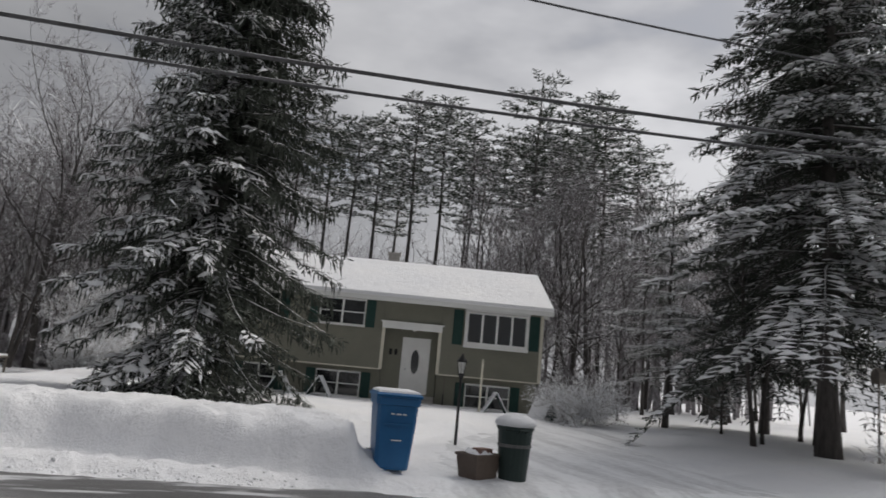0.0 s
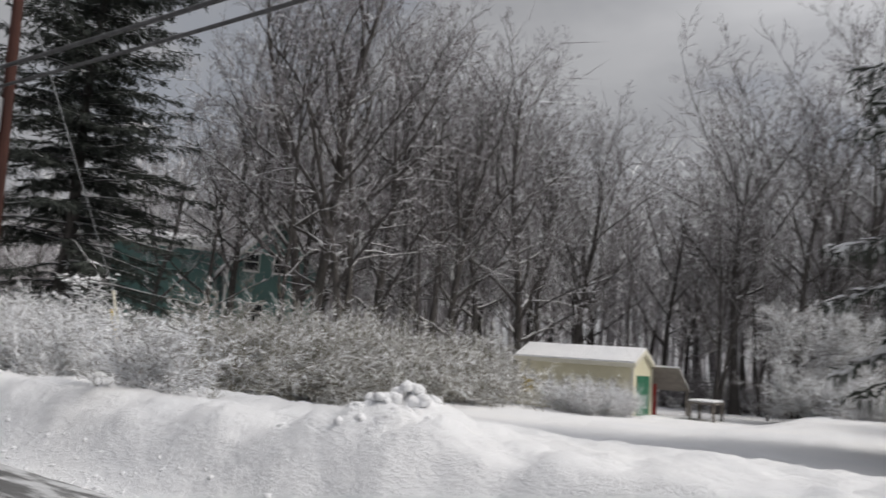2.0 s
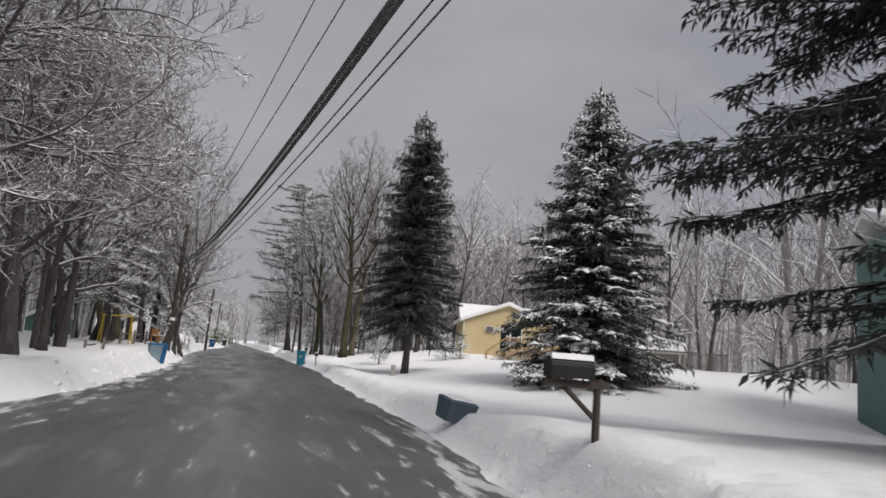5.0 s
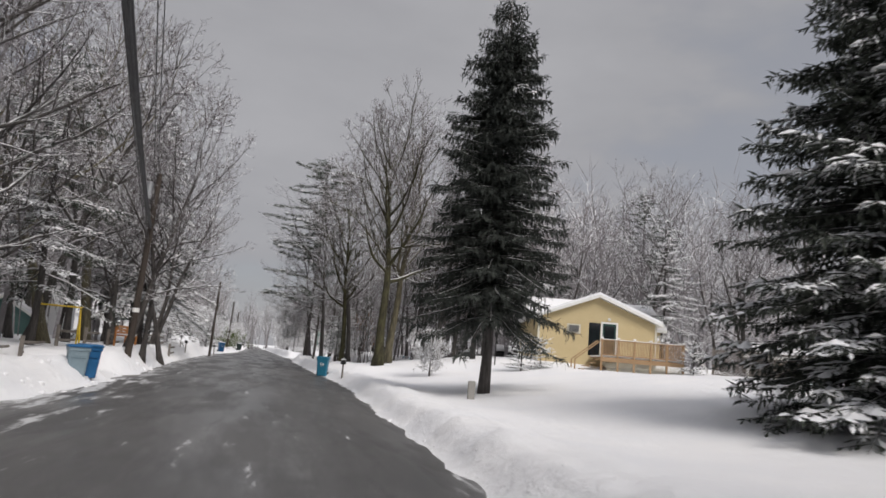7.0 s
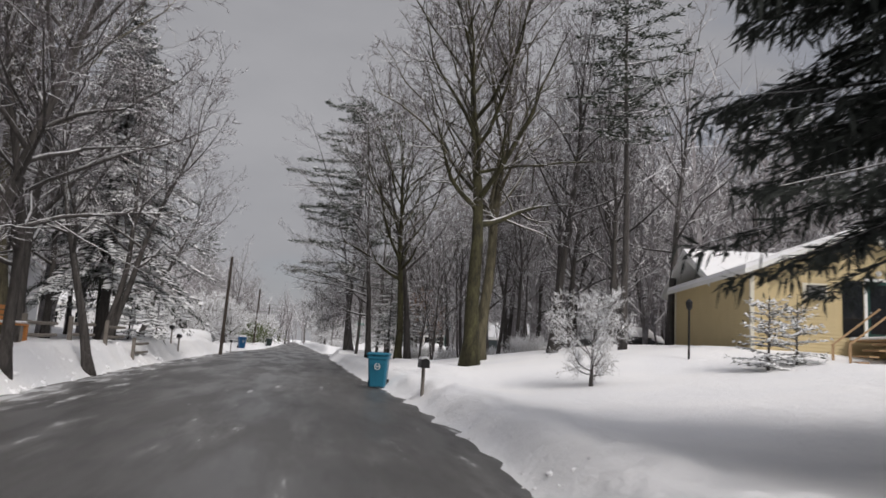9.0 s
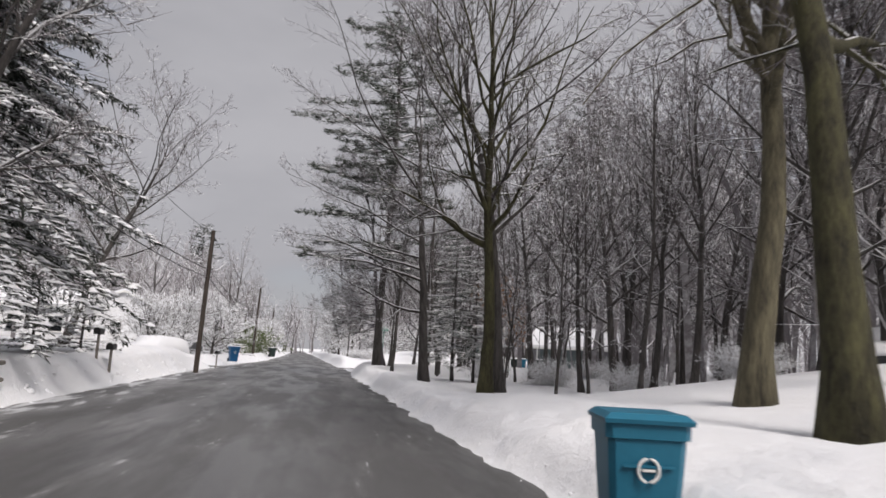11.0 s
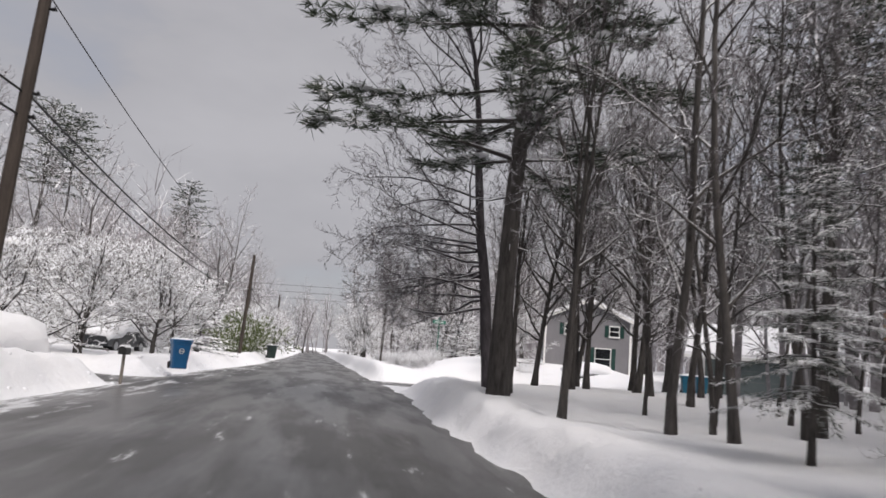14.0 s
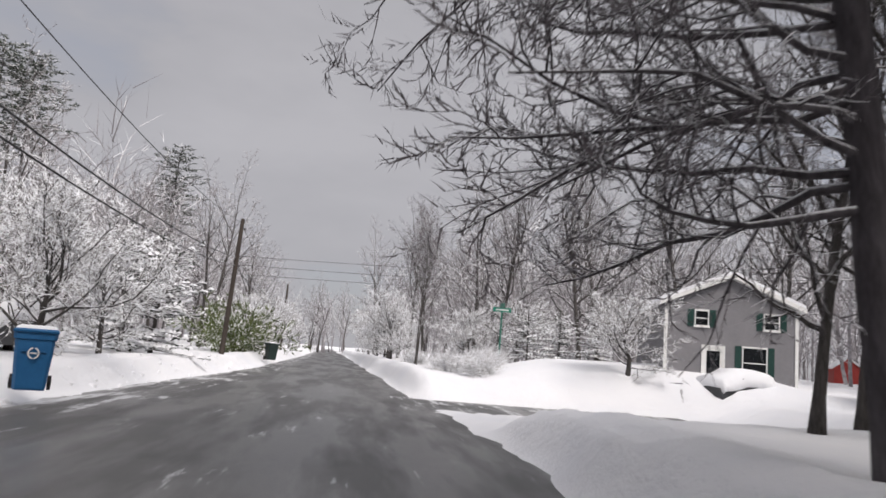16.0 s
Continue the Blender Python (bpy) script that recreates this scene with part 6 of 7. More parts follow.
def yellow_house():
    m = pose(14.95, 75.7, ground_z(17, 74) - 0.35, 0, 0, -13.0)
    h = root("house", m, "yellow clapboard house with snowy roof and rear deck", "house")
    W, D, Z1, rise = 6.9, 9.0, 3.1, 1.35
    walls(h, 0, W, 0, D, -0.6, Z1, SIDING_YELLOW, CREAM_TRIM, rise, "v")
    gable_roof(h, 0, W, 0, D, Z1, rise, "v", 0.35, 0.14)
    door(h, 3.75, 4.55, 1.05, 2.95, -0.01, SHUTTER, lites=True)
    box_part("door_panel", (2.95, 3.62, -0.04, 0.0, 1.05, 2.95), GLASS, h)
    s = Shape()
    s.box(1.65, 2.45, -0.06, 0.02, 2.25, 2.8)
    part("air_conditioner_sleeve", s, CREAM_TRIM, h)
    box_part("air_conditioner", (1.78, 2.32, -0.22, -0.06, 2.33, 2.72), GREY_PLASTIC, h)
    lamp = Shape()
    lamp.tube([(4.1, -0.02, 3.25), (4.1, -0.16, 3.2)], (0.06, 0.09), 8)
    part("wall_lamp", lamp, WHITE_PLASTIC, h)
    c = Shape()
    c.box(4.2, 4.75, 3.2, 3.75, 3.6, 4.75)
    c.box(4.12, 4.83, 3.12, 3.83, 4.75, 4.85)
    part("chimney", c, BRICKISH, h)
    # front wing behind, with its ridge across
    w = Shape()
    w.box(0.3, 8.6, 4.6, 11.2, -0.5, 3.1)
    part("wing_wall", w, SIDING_YELLOW, h)
    gable_roof(h, 0.3, 8.6, 4.6, 11.2, 3.1, 1.55, "u", 0.35, 0.14)
    # deck
    d = root("deck", m, "weathered timber deck with railing and lattice skirt", "deck")
    X0, X1, Y0, FZ = 3.05, 7.5, -3.1, 0.95
    for k in range(12):
        y = Y0 + 3.05 * k / 12
        box_part("deck_board", (X0, X1, y, y + 0.235, FZ - 0.04, FZ), DECK_WOOD, d)
    box_part("deck_snow", (X0 + 0.03, X1 - 0.03, Y0 + 0.05, -0.12, FZ + 0.003, FZ + 0.1), SNOW, d, e=0.03)
    box_part("rim_joist", (X0 - 0.02, X1 + 0.02, Y0 - 0.05, Y0 - 0.003, FZ - 0.24, FZ - 0.045), DECK_WOOD, d)
    for k in range(6):
        x = X0 + (X1 - X0) * k / 5
        box_part("post", (x - 0.05, x + 0.05, Y0 - 0.04, Y0 + 0.06, -0.5, FZ + 1.0), DECK_WOOD, d)
        box_part("post_cap", (x - 0.07, x + 0.07, Y0 - 0.06, Y0 + 0.08, FZ + 1.0, FZ + 1.09), SNOW, d, e=0.02)
    box_part("top_rail", (X0 - 0.05, X1 + 0.05, Y0 - 0.055, Y0 + 0.075, FZ + 0.9, FZ + 0.945), DECK_WOOD, d)
    box_part("rail_snow", (X0 - 0.03, X1 + 0.03, Y0 - 0.045, Y0 + 0.065, FZ + 0.948, FZ + 0.985), SNOW, d, e=0.012)
    box_part("bottom_rail", (X0, X1, Y0 - 0.02, Y0 + 0.03, FZ + 0.1, FZ + 0.16), DECK_WOOD, d)
    for k in range(50):
        x = X0 + 0.1 + (X1 - X0 - 0.2) * k / 49
        box_part("baluster", (x - 0.018, x + 0.018, Y0 - 0.012, Y0 + 0.024, FZ + 0.15, FZ + 0.91), DECK_WOOD, d)
    lat = Shape()
    n = 34
    for k in range(n):
        a = X0 + (X1 - X0) * k / n
        for sg in (-1, 1):
            x0, x1 = (a, a + 0.75) if sg > 0 else (a + 0.75, a)
            lat.tube([(min(max(x0, X0), X1), Y0 - 0.01 + 0.012 * sg, -0.05), (min(max(x1, X0), X1), Y0 - 0.01 + 0.012 * sg, FZ - 0.25)], (0.016, 0.016), 4, False)
    part("lattice", lat, CREAM_TRIM, d, "crossed lattice skirt under the deck")
    for k in range(5):
        box_part("stair_tread", (3.03 - 0.28 * (k + 1), 3.03 - 0.28 * k, -3.0, -2.1, FZ - 0.19 * (k + 1), FZ - 0.19 * (k + 1) + 0.05), DECK_WOOD, d)
    for y in (-3.05, -2.05):
        r = Shape()
        r.tube([(1.6, y, 0.35 + 0.35), (3.05, y, FZ + 0.92)], (0.04, 0.04), 4)
        r.tube([(1.63, y, -0.3), (1.63, y, 0.75)], (0.05, 0.05), 4)
        part("stair_rail", r, DECK_WOOD, d)
    for k in range(5):
        box_part("stair_tread", (X1 + 0.28 * k, X1 + 0.28 * (k + 1), -2.9, -1.9, FZ - 0.19 * (k + 1), FZ - 0.19 * (k + 1) + 0.06), GREY_WOOD, d)
    r = Shape()
    r.tube([(X1, -3.0, FZ + 0.9), (X1 + 1.35, -3.0, 0.75)], (0.045, 0.045), 4)
    r.tube([(X1 + 1.35, -3.0, -0.3), (X1 + 1.35, -3.0, 0.8)], (0.05, 0.05), 4)
    part("stair_rail", r, WHITE_PAINT, d)
    return h


def simple_house(name, label, m, W, D, Z1, rise, siding, along, wins=(), doors=(), over=0.35, trim=None, shutter=0.0):
    h = root(name, m, label, "house" if name == "house" else name.replace("_", " "))
    walls(h, 0, W, 0, D, -0.8, Z1, siding, trim or WHITE_PAINT, rise, "u" if along == "u" else "v")
    gable_roof(h, 0, W, 0, D, Z1, rise, along, over, 0.14)
    for u0, u1, z0, z1 in wins:
        window(h, u0, u1, z0, z1, -0.02, 1 if u1 - u0 < 1.2 else 2, shutter)
    for u0, u1, z0, z1 in doors:
        door(h, u0, u1, z0, z1, -0.02, WHITE_PAINT, lites=True)
    return h


olive_house()
yellow_house()
green = simple_house("house", "dark green house half hidden behind snowy branches", pose(18.6, 32.7, 0.2, 0, 0, -35), 4.6, 7, 5.0, 2.5, SIDING_GREEN, "v",
                     ((0.75, 1.5, 4.9, 5.9), (2.2, 2.95, 4.9, 5.9), (1.0, 1.9, 2.4, 3.4)), (), 0.4)
wing = Shape()
wing.box(-5.2, -0.01, 1.6, 6.4, -0.6, 5.9)
part("wing_wall", wing, SIDING_GREEN, green)
gable_roof(green, -5.2, -0.41, 1.6, 6.4, 5.9, 0.7, "u", 0.3, 0.14)
simple_house("house", "grey two-storey house with white trim beyond the snow", pose(12.6, 138.9, 0.6, 0, 0, -15), 5.0, 8, 3.75, 1.1, SIDING_GREY, "v",
             ((3.75, 4.35, 2.85, 3.55), (1.1, 1.65, 2.85, 3.55), (2.95, 3.9, 0.9, 2.2)), ((1.5, 2.2, 0.1, 2.05),), 0.3, None, 0.24)
gar = simple_house("garage", "low grey garage with a wide grey door and snowy roof", pose(18.9, 132.9, ground_z(19.5, 132) - 0.35, 0, 0, -33), 7.4, 5.5, 2.35, 1.5, SIDING_GREY, "u", (), (), 0.4)
for a in (0.62, 4.95):
    box_part("door_jamb", (a - 0.12, a, -0.05, 0.02, 0.0, 2.2), WHITE_PAINT, gar)
box_part("door_head", (0.5, 4.95, -0.05, 0.02, 2.203, 2.32), WHITE_PAINT, gar)
for k in range(4):
    box_part("door_panel", (0.625, 4.825, -0.035, 0.0, 0.02 + 0.545 * k, 0.55 + 0.545 * k), SIDING_TEAL, gar, "grey overhead door section")
simple_house("house", "pale two-storey house seen between trunks", pose(-23.5, 96.5, 0.4, 0, 0, 12), 8, 8, 4.6, 1.7, SIDING_WHITE, "v", ((1.2, 2.0, 3.0, 4.1), (2.6, 3.4, 3.0, 4.1), (4.0, 4.8, 3.0, 4.1)))
simple_house("shed", "dark green shed with a snowy pitched roof", pose(-18.6, 86.0, 0.5, 0, 0, 8), 3.6, 4, 1.5, 1.1, SIDING_GREEN, "v")
simple_house("house", "white bungalow across the road with a hipped snowy roof", pose(-23.0, 122.0, 0.7, 0, 0, 16), 8, 7, 2.7, 1.2, SIDING_WHITE, "u", ((1.0, 1.9, 1.0, 2.1), (3.2, 4.1, 1.0, 2.1), (5.6, 6.5, 1.0, 2.1)))
simple_house("house", "white house glimpsed behind snowy trees", pose(-19.5, 133.0, 0.8, 0, 0, 20), 8, 7, 2.9, 1.6, SIDING_WHITE, "v", ((1.0, 1.9, 1.0, 2.1), (3.2, 4.1, 1.0, 2.1)))


def garden_shed():
    h = root("shed", pose(23.0, 18.9, -0.42, 0, 0, -90), "cream garden shed with green door and snowy roof", "shed")
    W, D, Z1 = 5.0, 2.7, 2.2
    walls(h, 0, W, 0, D, -0.2, Z1, SHED_CREAM, CREAM_TRIM, 0.55, "u")
    gable_roof(h, 0, W, 0, D, Z1, 0.55, "u", 0.16, 0.07, CREAM_TRIM)
    box_part("shed_door", (W + 0.002, W + 0.05, 0.55, 1.75, 0.0, 1.85), GREEN_PAINT, h, "green double door")
    box_part("shed_door", (W + 0.002, W + 0.05, 1.77, 2.3, 0.0, 1.85), GREEN_PAINT, h, "green double door")
    box_part("side_hatch", (0.3, 0.75, -0.06, -0.03, 0.85, 1.45), YELLOW_PAINT, h, "faded yellow panel")
    v = Shape()
    v.tube([(1.6, D / 2, 2.85), (1.6, D / 2, 3.1), (1.6, D / 2, 3.2)], (0.07, 0.07, 0.1), 8)
    part("roof_vent", v, STEEL, h)
    t = root("bench_table", pose(25.6, 11.6, ground_z(25.6, 11.6) - 0.05), "grey weathered wooden work table under snow", "table")
    for a, b in ((-0.9, -0.45), (0.9, -0.45), (-0.9, 0.45), (0.9, 0.45)):
        box_part("leg", (a - 0.05, a + 0.05, b - 0.05, b + 0.05, -0.2, 0.72), GREY_WOOD, t)
    for k in range(5):
        box_part("top_board", (-1.05, 1.05, -0.55 + 0.22 * k, -0.34 + 0.22 * k, 0.72, 0.77), GREY_WOOD, t)
    box_part("snow", (-1.0, 1.0, -0.5, 0.5, 0.773, 0.88), SNOW, t, e=0.04)
    lean = root("lean_to", pose(25.9, 13.6, ground_z(25.9, 13.6)), "small lean-to roof with red boards beside the shed", "lean-to")
    s = Shape()
    s.loft([[(-0.25, q, 1.95), (1.6, q, 1.05), (1.6, q, 1.12), (-0.25, q, 2.02)] for q in (-0.9, 1.2)])
    part("lean_roof", s, GREY_WOOD, lean)
    s = Shape()
    s.loft([[(-0.25, q, 2.025), (1.6, q, 1.125), (1.6, q, 1.2), (-0.25, q, 2.1)] for q in (-0.88, 1.18)])
    part("snow", s, SNOW, lean)
    box_part("board_wall", (0.3, 0.36, 0.2, 1.1, -0.1, 1.3), RED_PAINT, lean)
    for y in (-0.82, 1.12):
        box_part("post", (1.45, 1.54, y - 0.045, y + 0.045, -0.2, 1.1), GREY_WOOD, lean)


garden_shed()


# ---- bins ----
def wheelie_bin(m, label, body, lid=None, snowcap=0.04, logo=False, bars=True, H=1.05, open_lid=0.0):
    b = root("wheelie_bin", m, label, "bin")
    s = Shape()
    loops = []
    for z, hw, fy, by in ((0.02, 0.245, -0.24, 0.30), (0.06, 0.255, -0.26, 0.31), (0.62, 0.295, -0.335, 0.335), (H - 0.16, 0.31, -0.36, 0.345), (H - 0.15, 0.335, -0.385, 0.36), (H - 0.04, 0.34, -0.39, 0.365)):
        e = 0.05
        loops.append([(-hw + e, fy, z), (hw - e, fy, z), (hw, fy + e, z), (hw, by - e, z), (hw - e, by, z), (-hw + e, by, z), (-hw, by - e, z), (-hw, fy + e, z)])
    s.loft(loops)
    part("body", s, body, b)
    L = Shape()
    L.loft([[(-0.35, -0.42, H - 0.035), (0.35, -0.42, H - 0.035), (0.35, 0.39, H - 0.035), (-0.35, 0.39, H - 0.035)], [(-0.355, -0.43, H), (0.355, -0.43, H), (0.355, 0.395, H), (-0.355, 0.395, H)],
            [(-0.30, -0.36, H + 0.045), (0.30, -0.36, H + 0.045), (0.30, 0.35, H + 0.045), (-0.30, 0.35, H + 0.045)]])
    part("lid", L, lid or body, b)
    hd = Shape()
    hd.tube([(-0.27, 0.39, H - 0.06), (-0.27, 0.47, H - 0.03), (0.27, 0.47, H - 0.03), (0.27, 0.39, H - 0.06)], [0.016] * 4, 6)
    part("handle", hd, body, b)
    for x in (-0.3, 0.3):
        w = Shape()
        w.tube([(x - 0.03, 0.27, 0.13), (x + 0.03, 0.27, 0.13)], (0.13, 0.13), 16)
        wheel = part("wheel", w, BLACK_PLASTIC, b, "black rubber wheel")
        hb = Shape()
        hb.tube([(x - 0.036, 0.27, 0.13), (x + 0.036, 0.27, 0.13)], (0.06, 0.06), 12)
        part("hub", hb, GREY_PLASTIC, wheel)
    rim = Shape()
    rim.box(-0.2, 0.2, -0.375, -0.355, 0.68, 0.70)
    part("moulded_rib", rim, body, b)
    if bars:
        for k, (a, c) in enumerate(((-0.1, -0.05), (-0.02, 0.05), (0.07, 0.13))):
            box_part("label_bar", (a, c, -0.378, -0.364, 0.83, 0.85), WHITE_PLASTIC, b)
        box_part("label_bar", (-0.06, 0.09, -0.352, -0.325, 0.45, 0.465), WHITE_PLASTIC, b)
    if logo:
        r = Shape()
        ring = [(0.08 * math.cos(t * math.pi / 10), 0.09 * math.sin(t * math.pi / 10)) for t in range(21)]
        r.tube([(a, -0.368, 0.66 + c) for a, c in ring], [0.014] * 21, 5, False)
        r.tube([(-0.05, -0.366, 0.66), (0.05, -0.366, 0.66)], [0.013] * 2, 5)
        part("emblem", r, WHITE_PLASTIC, b, "round white emblem")
    if snowcap:
        c = Shape()
        c.loft([[(-0.3 * k, -0.36 * k - 0.005, z), (0.3 * k, -0.36 * k, z), (0.31 * k, 0.34 * k, z), (-0.3 * k, 0.35 * k, z)] for k, z in ((1.08, H + 0.012), (1.02, H + 0.04 + snowcap * 0.6), (0.8, H + 0.05 + snowcap))])
        part("snow_cap", c, SNOW, b, "thin snow on the lid")
    return b


wheelie_bin(pose(-0.95, -0.85, ground_z(-0.95, -0.85) - 0.01, 0, 0, -94), "blue wheeled recycling bin with snow on its lid", BLUE_PLASTIC, snowcap=0.03, H=1.12)
wheelie_bin(pose(2.74, 77.05, 0.04, 0, 0, -12), "teal-blue wheeled recycling bin at the road edge", TEAL_PLASTIC, snowcap=0.0, logo=True, bars=False)
wheelie_bin(pose(-5.62, 58.2, 0.15, 0, 0, 20) @ Matrix.Scale(0.86, 4), "faded blue wheeled bin beside the snowbank", BLUE_FADED, BLUE_PLASTIC, snowcap=0.0, bars=False)
wheelie_bin(pose(-5.5, 58.95, 0.13, 0, 0, 24) @ Matrix.Scale(0.9, 4), "blue wheeled bin standing in the drive mouth", BLUE_PLASTIC, snowcap=0.0, bars=False)
wheelie_bin(pose(-5.55, 124.9, 0.3, 0, 0, 20), "blue wheeled recycling bin by a snowy drive", BLUE_PLASTIC, snowcap=0.04, logo=True, bars=False)
wheelie_bin(pose(-4.7, 158.5, 0.3, 0, 0, 30), "dark wheeled bin far along the road", GREEN_PLASTIC, snowcap=0.03, bars=False)
for k, (dx, mat, lab) in enumerate(((0.0, GREEN_PLASTIC, "dark green wheeled bin in a row"), (0.68, TEAL_PLASTIC, "teal wheeled bin in a row"), (1.3, TEAL_PLASTIC, "teal wheeled bin in a row"), (2.0, GREEN_PLASTIC, "green wheeled bin with snow on its lid"))):
    x, y = 16.9 + dx, 131.2 - 0.4 * dx
    tagged(wheelie_bin(pose(x, y, ground_z(x, y) - 0.12, 0, 0, -18) @ Matrix.Scale(0.88, 4), lab, mat, snowcap=0.06, bars=False), group="bins by the garage")


def round_bin():
    x, y = -1.2, -2.78
    b = root("round_bin", pose(x, y, ground_z(x, y) - 0.02), "dark green round dustbin heaped with snow", "bin")
    ring = lambda r, z: [(r * math.cos(k * math.pi / 10), r * math.sin(k * math.pi / 10), z) for k in range(20)]
    s = Shape()
    s.loft([ring(0.21, 0.0), ring(0.22, 0.03), ring(0.275, 0.78), ring(0.295, 0.79), ring(0.295, 0.85), ring(0.28, 0.86)])
    part("body", s, GREEN_PLASTIC, b, smooth=False)
    s = Shape()
    s.loft([ring(0.262, 0.52), ring(0.266, 0.525), ring(0.27, 0.565), ring(0.266, 0.57)])
    part("band", s, GREY_PLASTIC, b, "pale scuffed band")
    s = Shape()
    s.loft([ring(0.31, 0.84), ring(0.335, 0.88), ring(0.30, 0.95), ring(0.17, 1.02), ring(0.05, 1.04)])
    part("snow_cap", s, SNOW, b, "rounded snow cap", smooth=True)
    for sg in (-1, 1):
        h = Shape()
        h.tube([(0.27 * sg, -0.06, 0.76), (0.35 * sg, -0.06, 0.8), (0.35 * sg, 0.06, 0.8), (0.27 * sg, 0.06, 0.76)], [0.016] * 4, 5)
        part("handle", h, GREEN_PLASTIC, b)


def crate():
    x, y = -1.15, -2.22
    b = root("recycling_crate", pose(x, y, ground_z(x, y) - 0.02, 0, 0, -60), "brownish open crate with snow-dusted contents", "crate")
    s = Shape()
    out = lambda w, d, z: [(-w, -d, z), (w, -d, z), (w, d, z), (-w, d, z)]
    s.loft([out(0.24, 0.17, 0.0), out(0.29, 0.21, 0.36), out(0.31, 0.23, 0.36), out(0.31, 0.23, 0.4), out(0.28, 0.2, 0.4), out(0.25, 0.18, 0.3)])
    part("box", s, surface("brown_plastic", (0.10, 0.075, 0.06), (0.14, 0.11, 0.09), 3, 0.6, 0.1), b)
    s = Shape()
    for k in range(9):
        s.blob((random.uniform(-0.22, 0.22), random.uniform(-0.15, 0.15), 0.36 + random.uniform(0, 0.05)), (0.1, 0, 0), (0, 0.09, 0), 0.08)
    part("snow", s, SNOW, b)
    box_part("carton", (-0.05, 0.2, -0.1, 0.1, 0.33, 0.47), surface("carton", (0.2, 0.12, 0.10), (0.26, 0.17, 0.14), 4, 0.8, 0.1), b)


round_bin()
crate()


# ---- yard things ----
def lamp_post():
    x, y = 3.13, -3.28
    b = root("lamp_post", pose(x, y, ground_z(x, y) - 0.05), "black garden lamp post with a glass lantern", "lamp")
    s = Shape()
    s.tube([(0, 0, -0.2), (0, 0, 0.1), (0, 0, 1.45), (0, 0, 1.5)], (0.045, 0.035, 0.03, 0.045), 10)
    part("post", s, BLACK_METAL, b)
    s = Shape()
    s.tube([(0, 0, 1.5), (0, 0, 1.56), (0, 0, 1.58)], (0.05, 0.075, 0.06), 6)
    s.tube([(0, 0, 1.82), (0, 0, 1.86), (0, 0, 1.97), (0, 0, 2.02)], (0.12, 0.11, 0.03, 0.012), 6)
    for k in range(6):
        a = k * math.pi / 3 + 0.5
        s.tube([(0.06 * math.cos(a), 0.06 * math.sin(a), 1.57), (0.1 * math.cos(a), 0.1 * math.sin(a), 1.83)], (0.008, 0.008), 4)
    part("lantern_frame", s, BLACK_METAL, b)
    s = Shape()
    s.tube([(0, 0, 1.58), (0, 0, 1.82)], (0.055, 0.092), 6)
    part("lantern_glass", s, surface("frosted_glass", (0.5, 0.5, 0.48), (0.6, 0.6, 0.58), 4, 0.3, 0.0), b, "pale lantern glass")


def shrub_cover(x, y, turn, h=0.75):
    b = root("shrub_cover", pose(x, y, ground_z(x, y) - 0.06, 0, 0, turn), "wooden A-frame shrub cover edged with snow", "shrub cover", "shrub covers along the house")
    for sg in (-1, 1):
        s = Shape()
        s.loft([[(q, 0.45 * sg, 0.0), (q, 0.45 * sg - 0.03 * sg, 0.0), (q, 0.0, h - 0.03), (q, 0.02 * sg, h)] for q in (-0.4, 0.4)])
        part("panel", s, SHUTTER, b, "dark slanted board")
        s = Shape()
        s.loft([[(q, 0.48 * sg, 0.0), (q, 0.455 * sg, -0.0), (q, 0.005 * sg, h), (q, 0.03 * sg, h + 0.05)] for q in (-0.43, 0.43)])
        part("snow", s, SNOW, b)
    return b


lamp_post()
for x, y, t in ((15.0, -1.9, -15), (15.4, -0.5, -15), (12.9, -8.0, -15), (12.4, -9.7, 20)):
    shrub_cover(x, y, t)
pv = root("marker_pole", pose(12.6, -7.3, ground_z(12.6, -7.3) - 0.2), "slim cream plastic marker pole", "pole")
s = Shape()
s.tube([(0, 0, 0), (0, 0, 1.9), (0, 0, 2.05)], (0.04, 0.04, 0.025), 8)
part("shaft", s, CREAM_TRIM, pv)
sh = root("snow_shovel", pose(14.75, -6.6, 0.45, 0, 8, -15), "black snow shovel leaning by the front door", "shovel")
s = Shape()
s.tube([(0, 0, 0.35), (0, 0, 1.5)], (0.018, 0.018), 6)
part("shaft", s, GREY_WOOD, sh)
s = Shape()
s.loft([[(-0.22, 0.0, z), (0.22, 0.0, z), (0.22, 0.04, z), (-0.22, 0.04, z)] for z in (0.0, 0.4)])
part("blade", s, BLACK_PLASTIC, sh)
bb = root("bird_box", pose(2.6, -14.4, ground_z(2.6, -14.4)), "pale bird box on a thin post", "bird box")
s = Shape()
s.tube([(0, 0, -0.2), (0, 0, 2.0)], (0.03, 0.025), 6)
part("post", s, GREY_WOOD, bb)
s = Shape()
s.prism([(-0.13, 0), (0.13, 0), (0.13, 0.28), (0, 0.4), (-0.13, 0.28)], -0.12, 0.12)
s.v = [(x, y, z + 2.0) for x, y, z in s.v]
part("box", s, GREY_WOOD, bb)


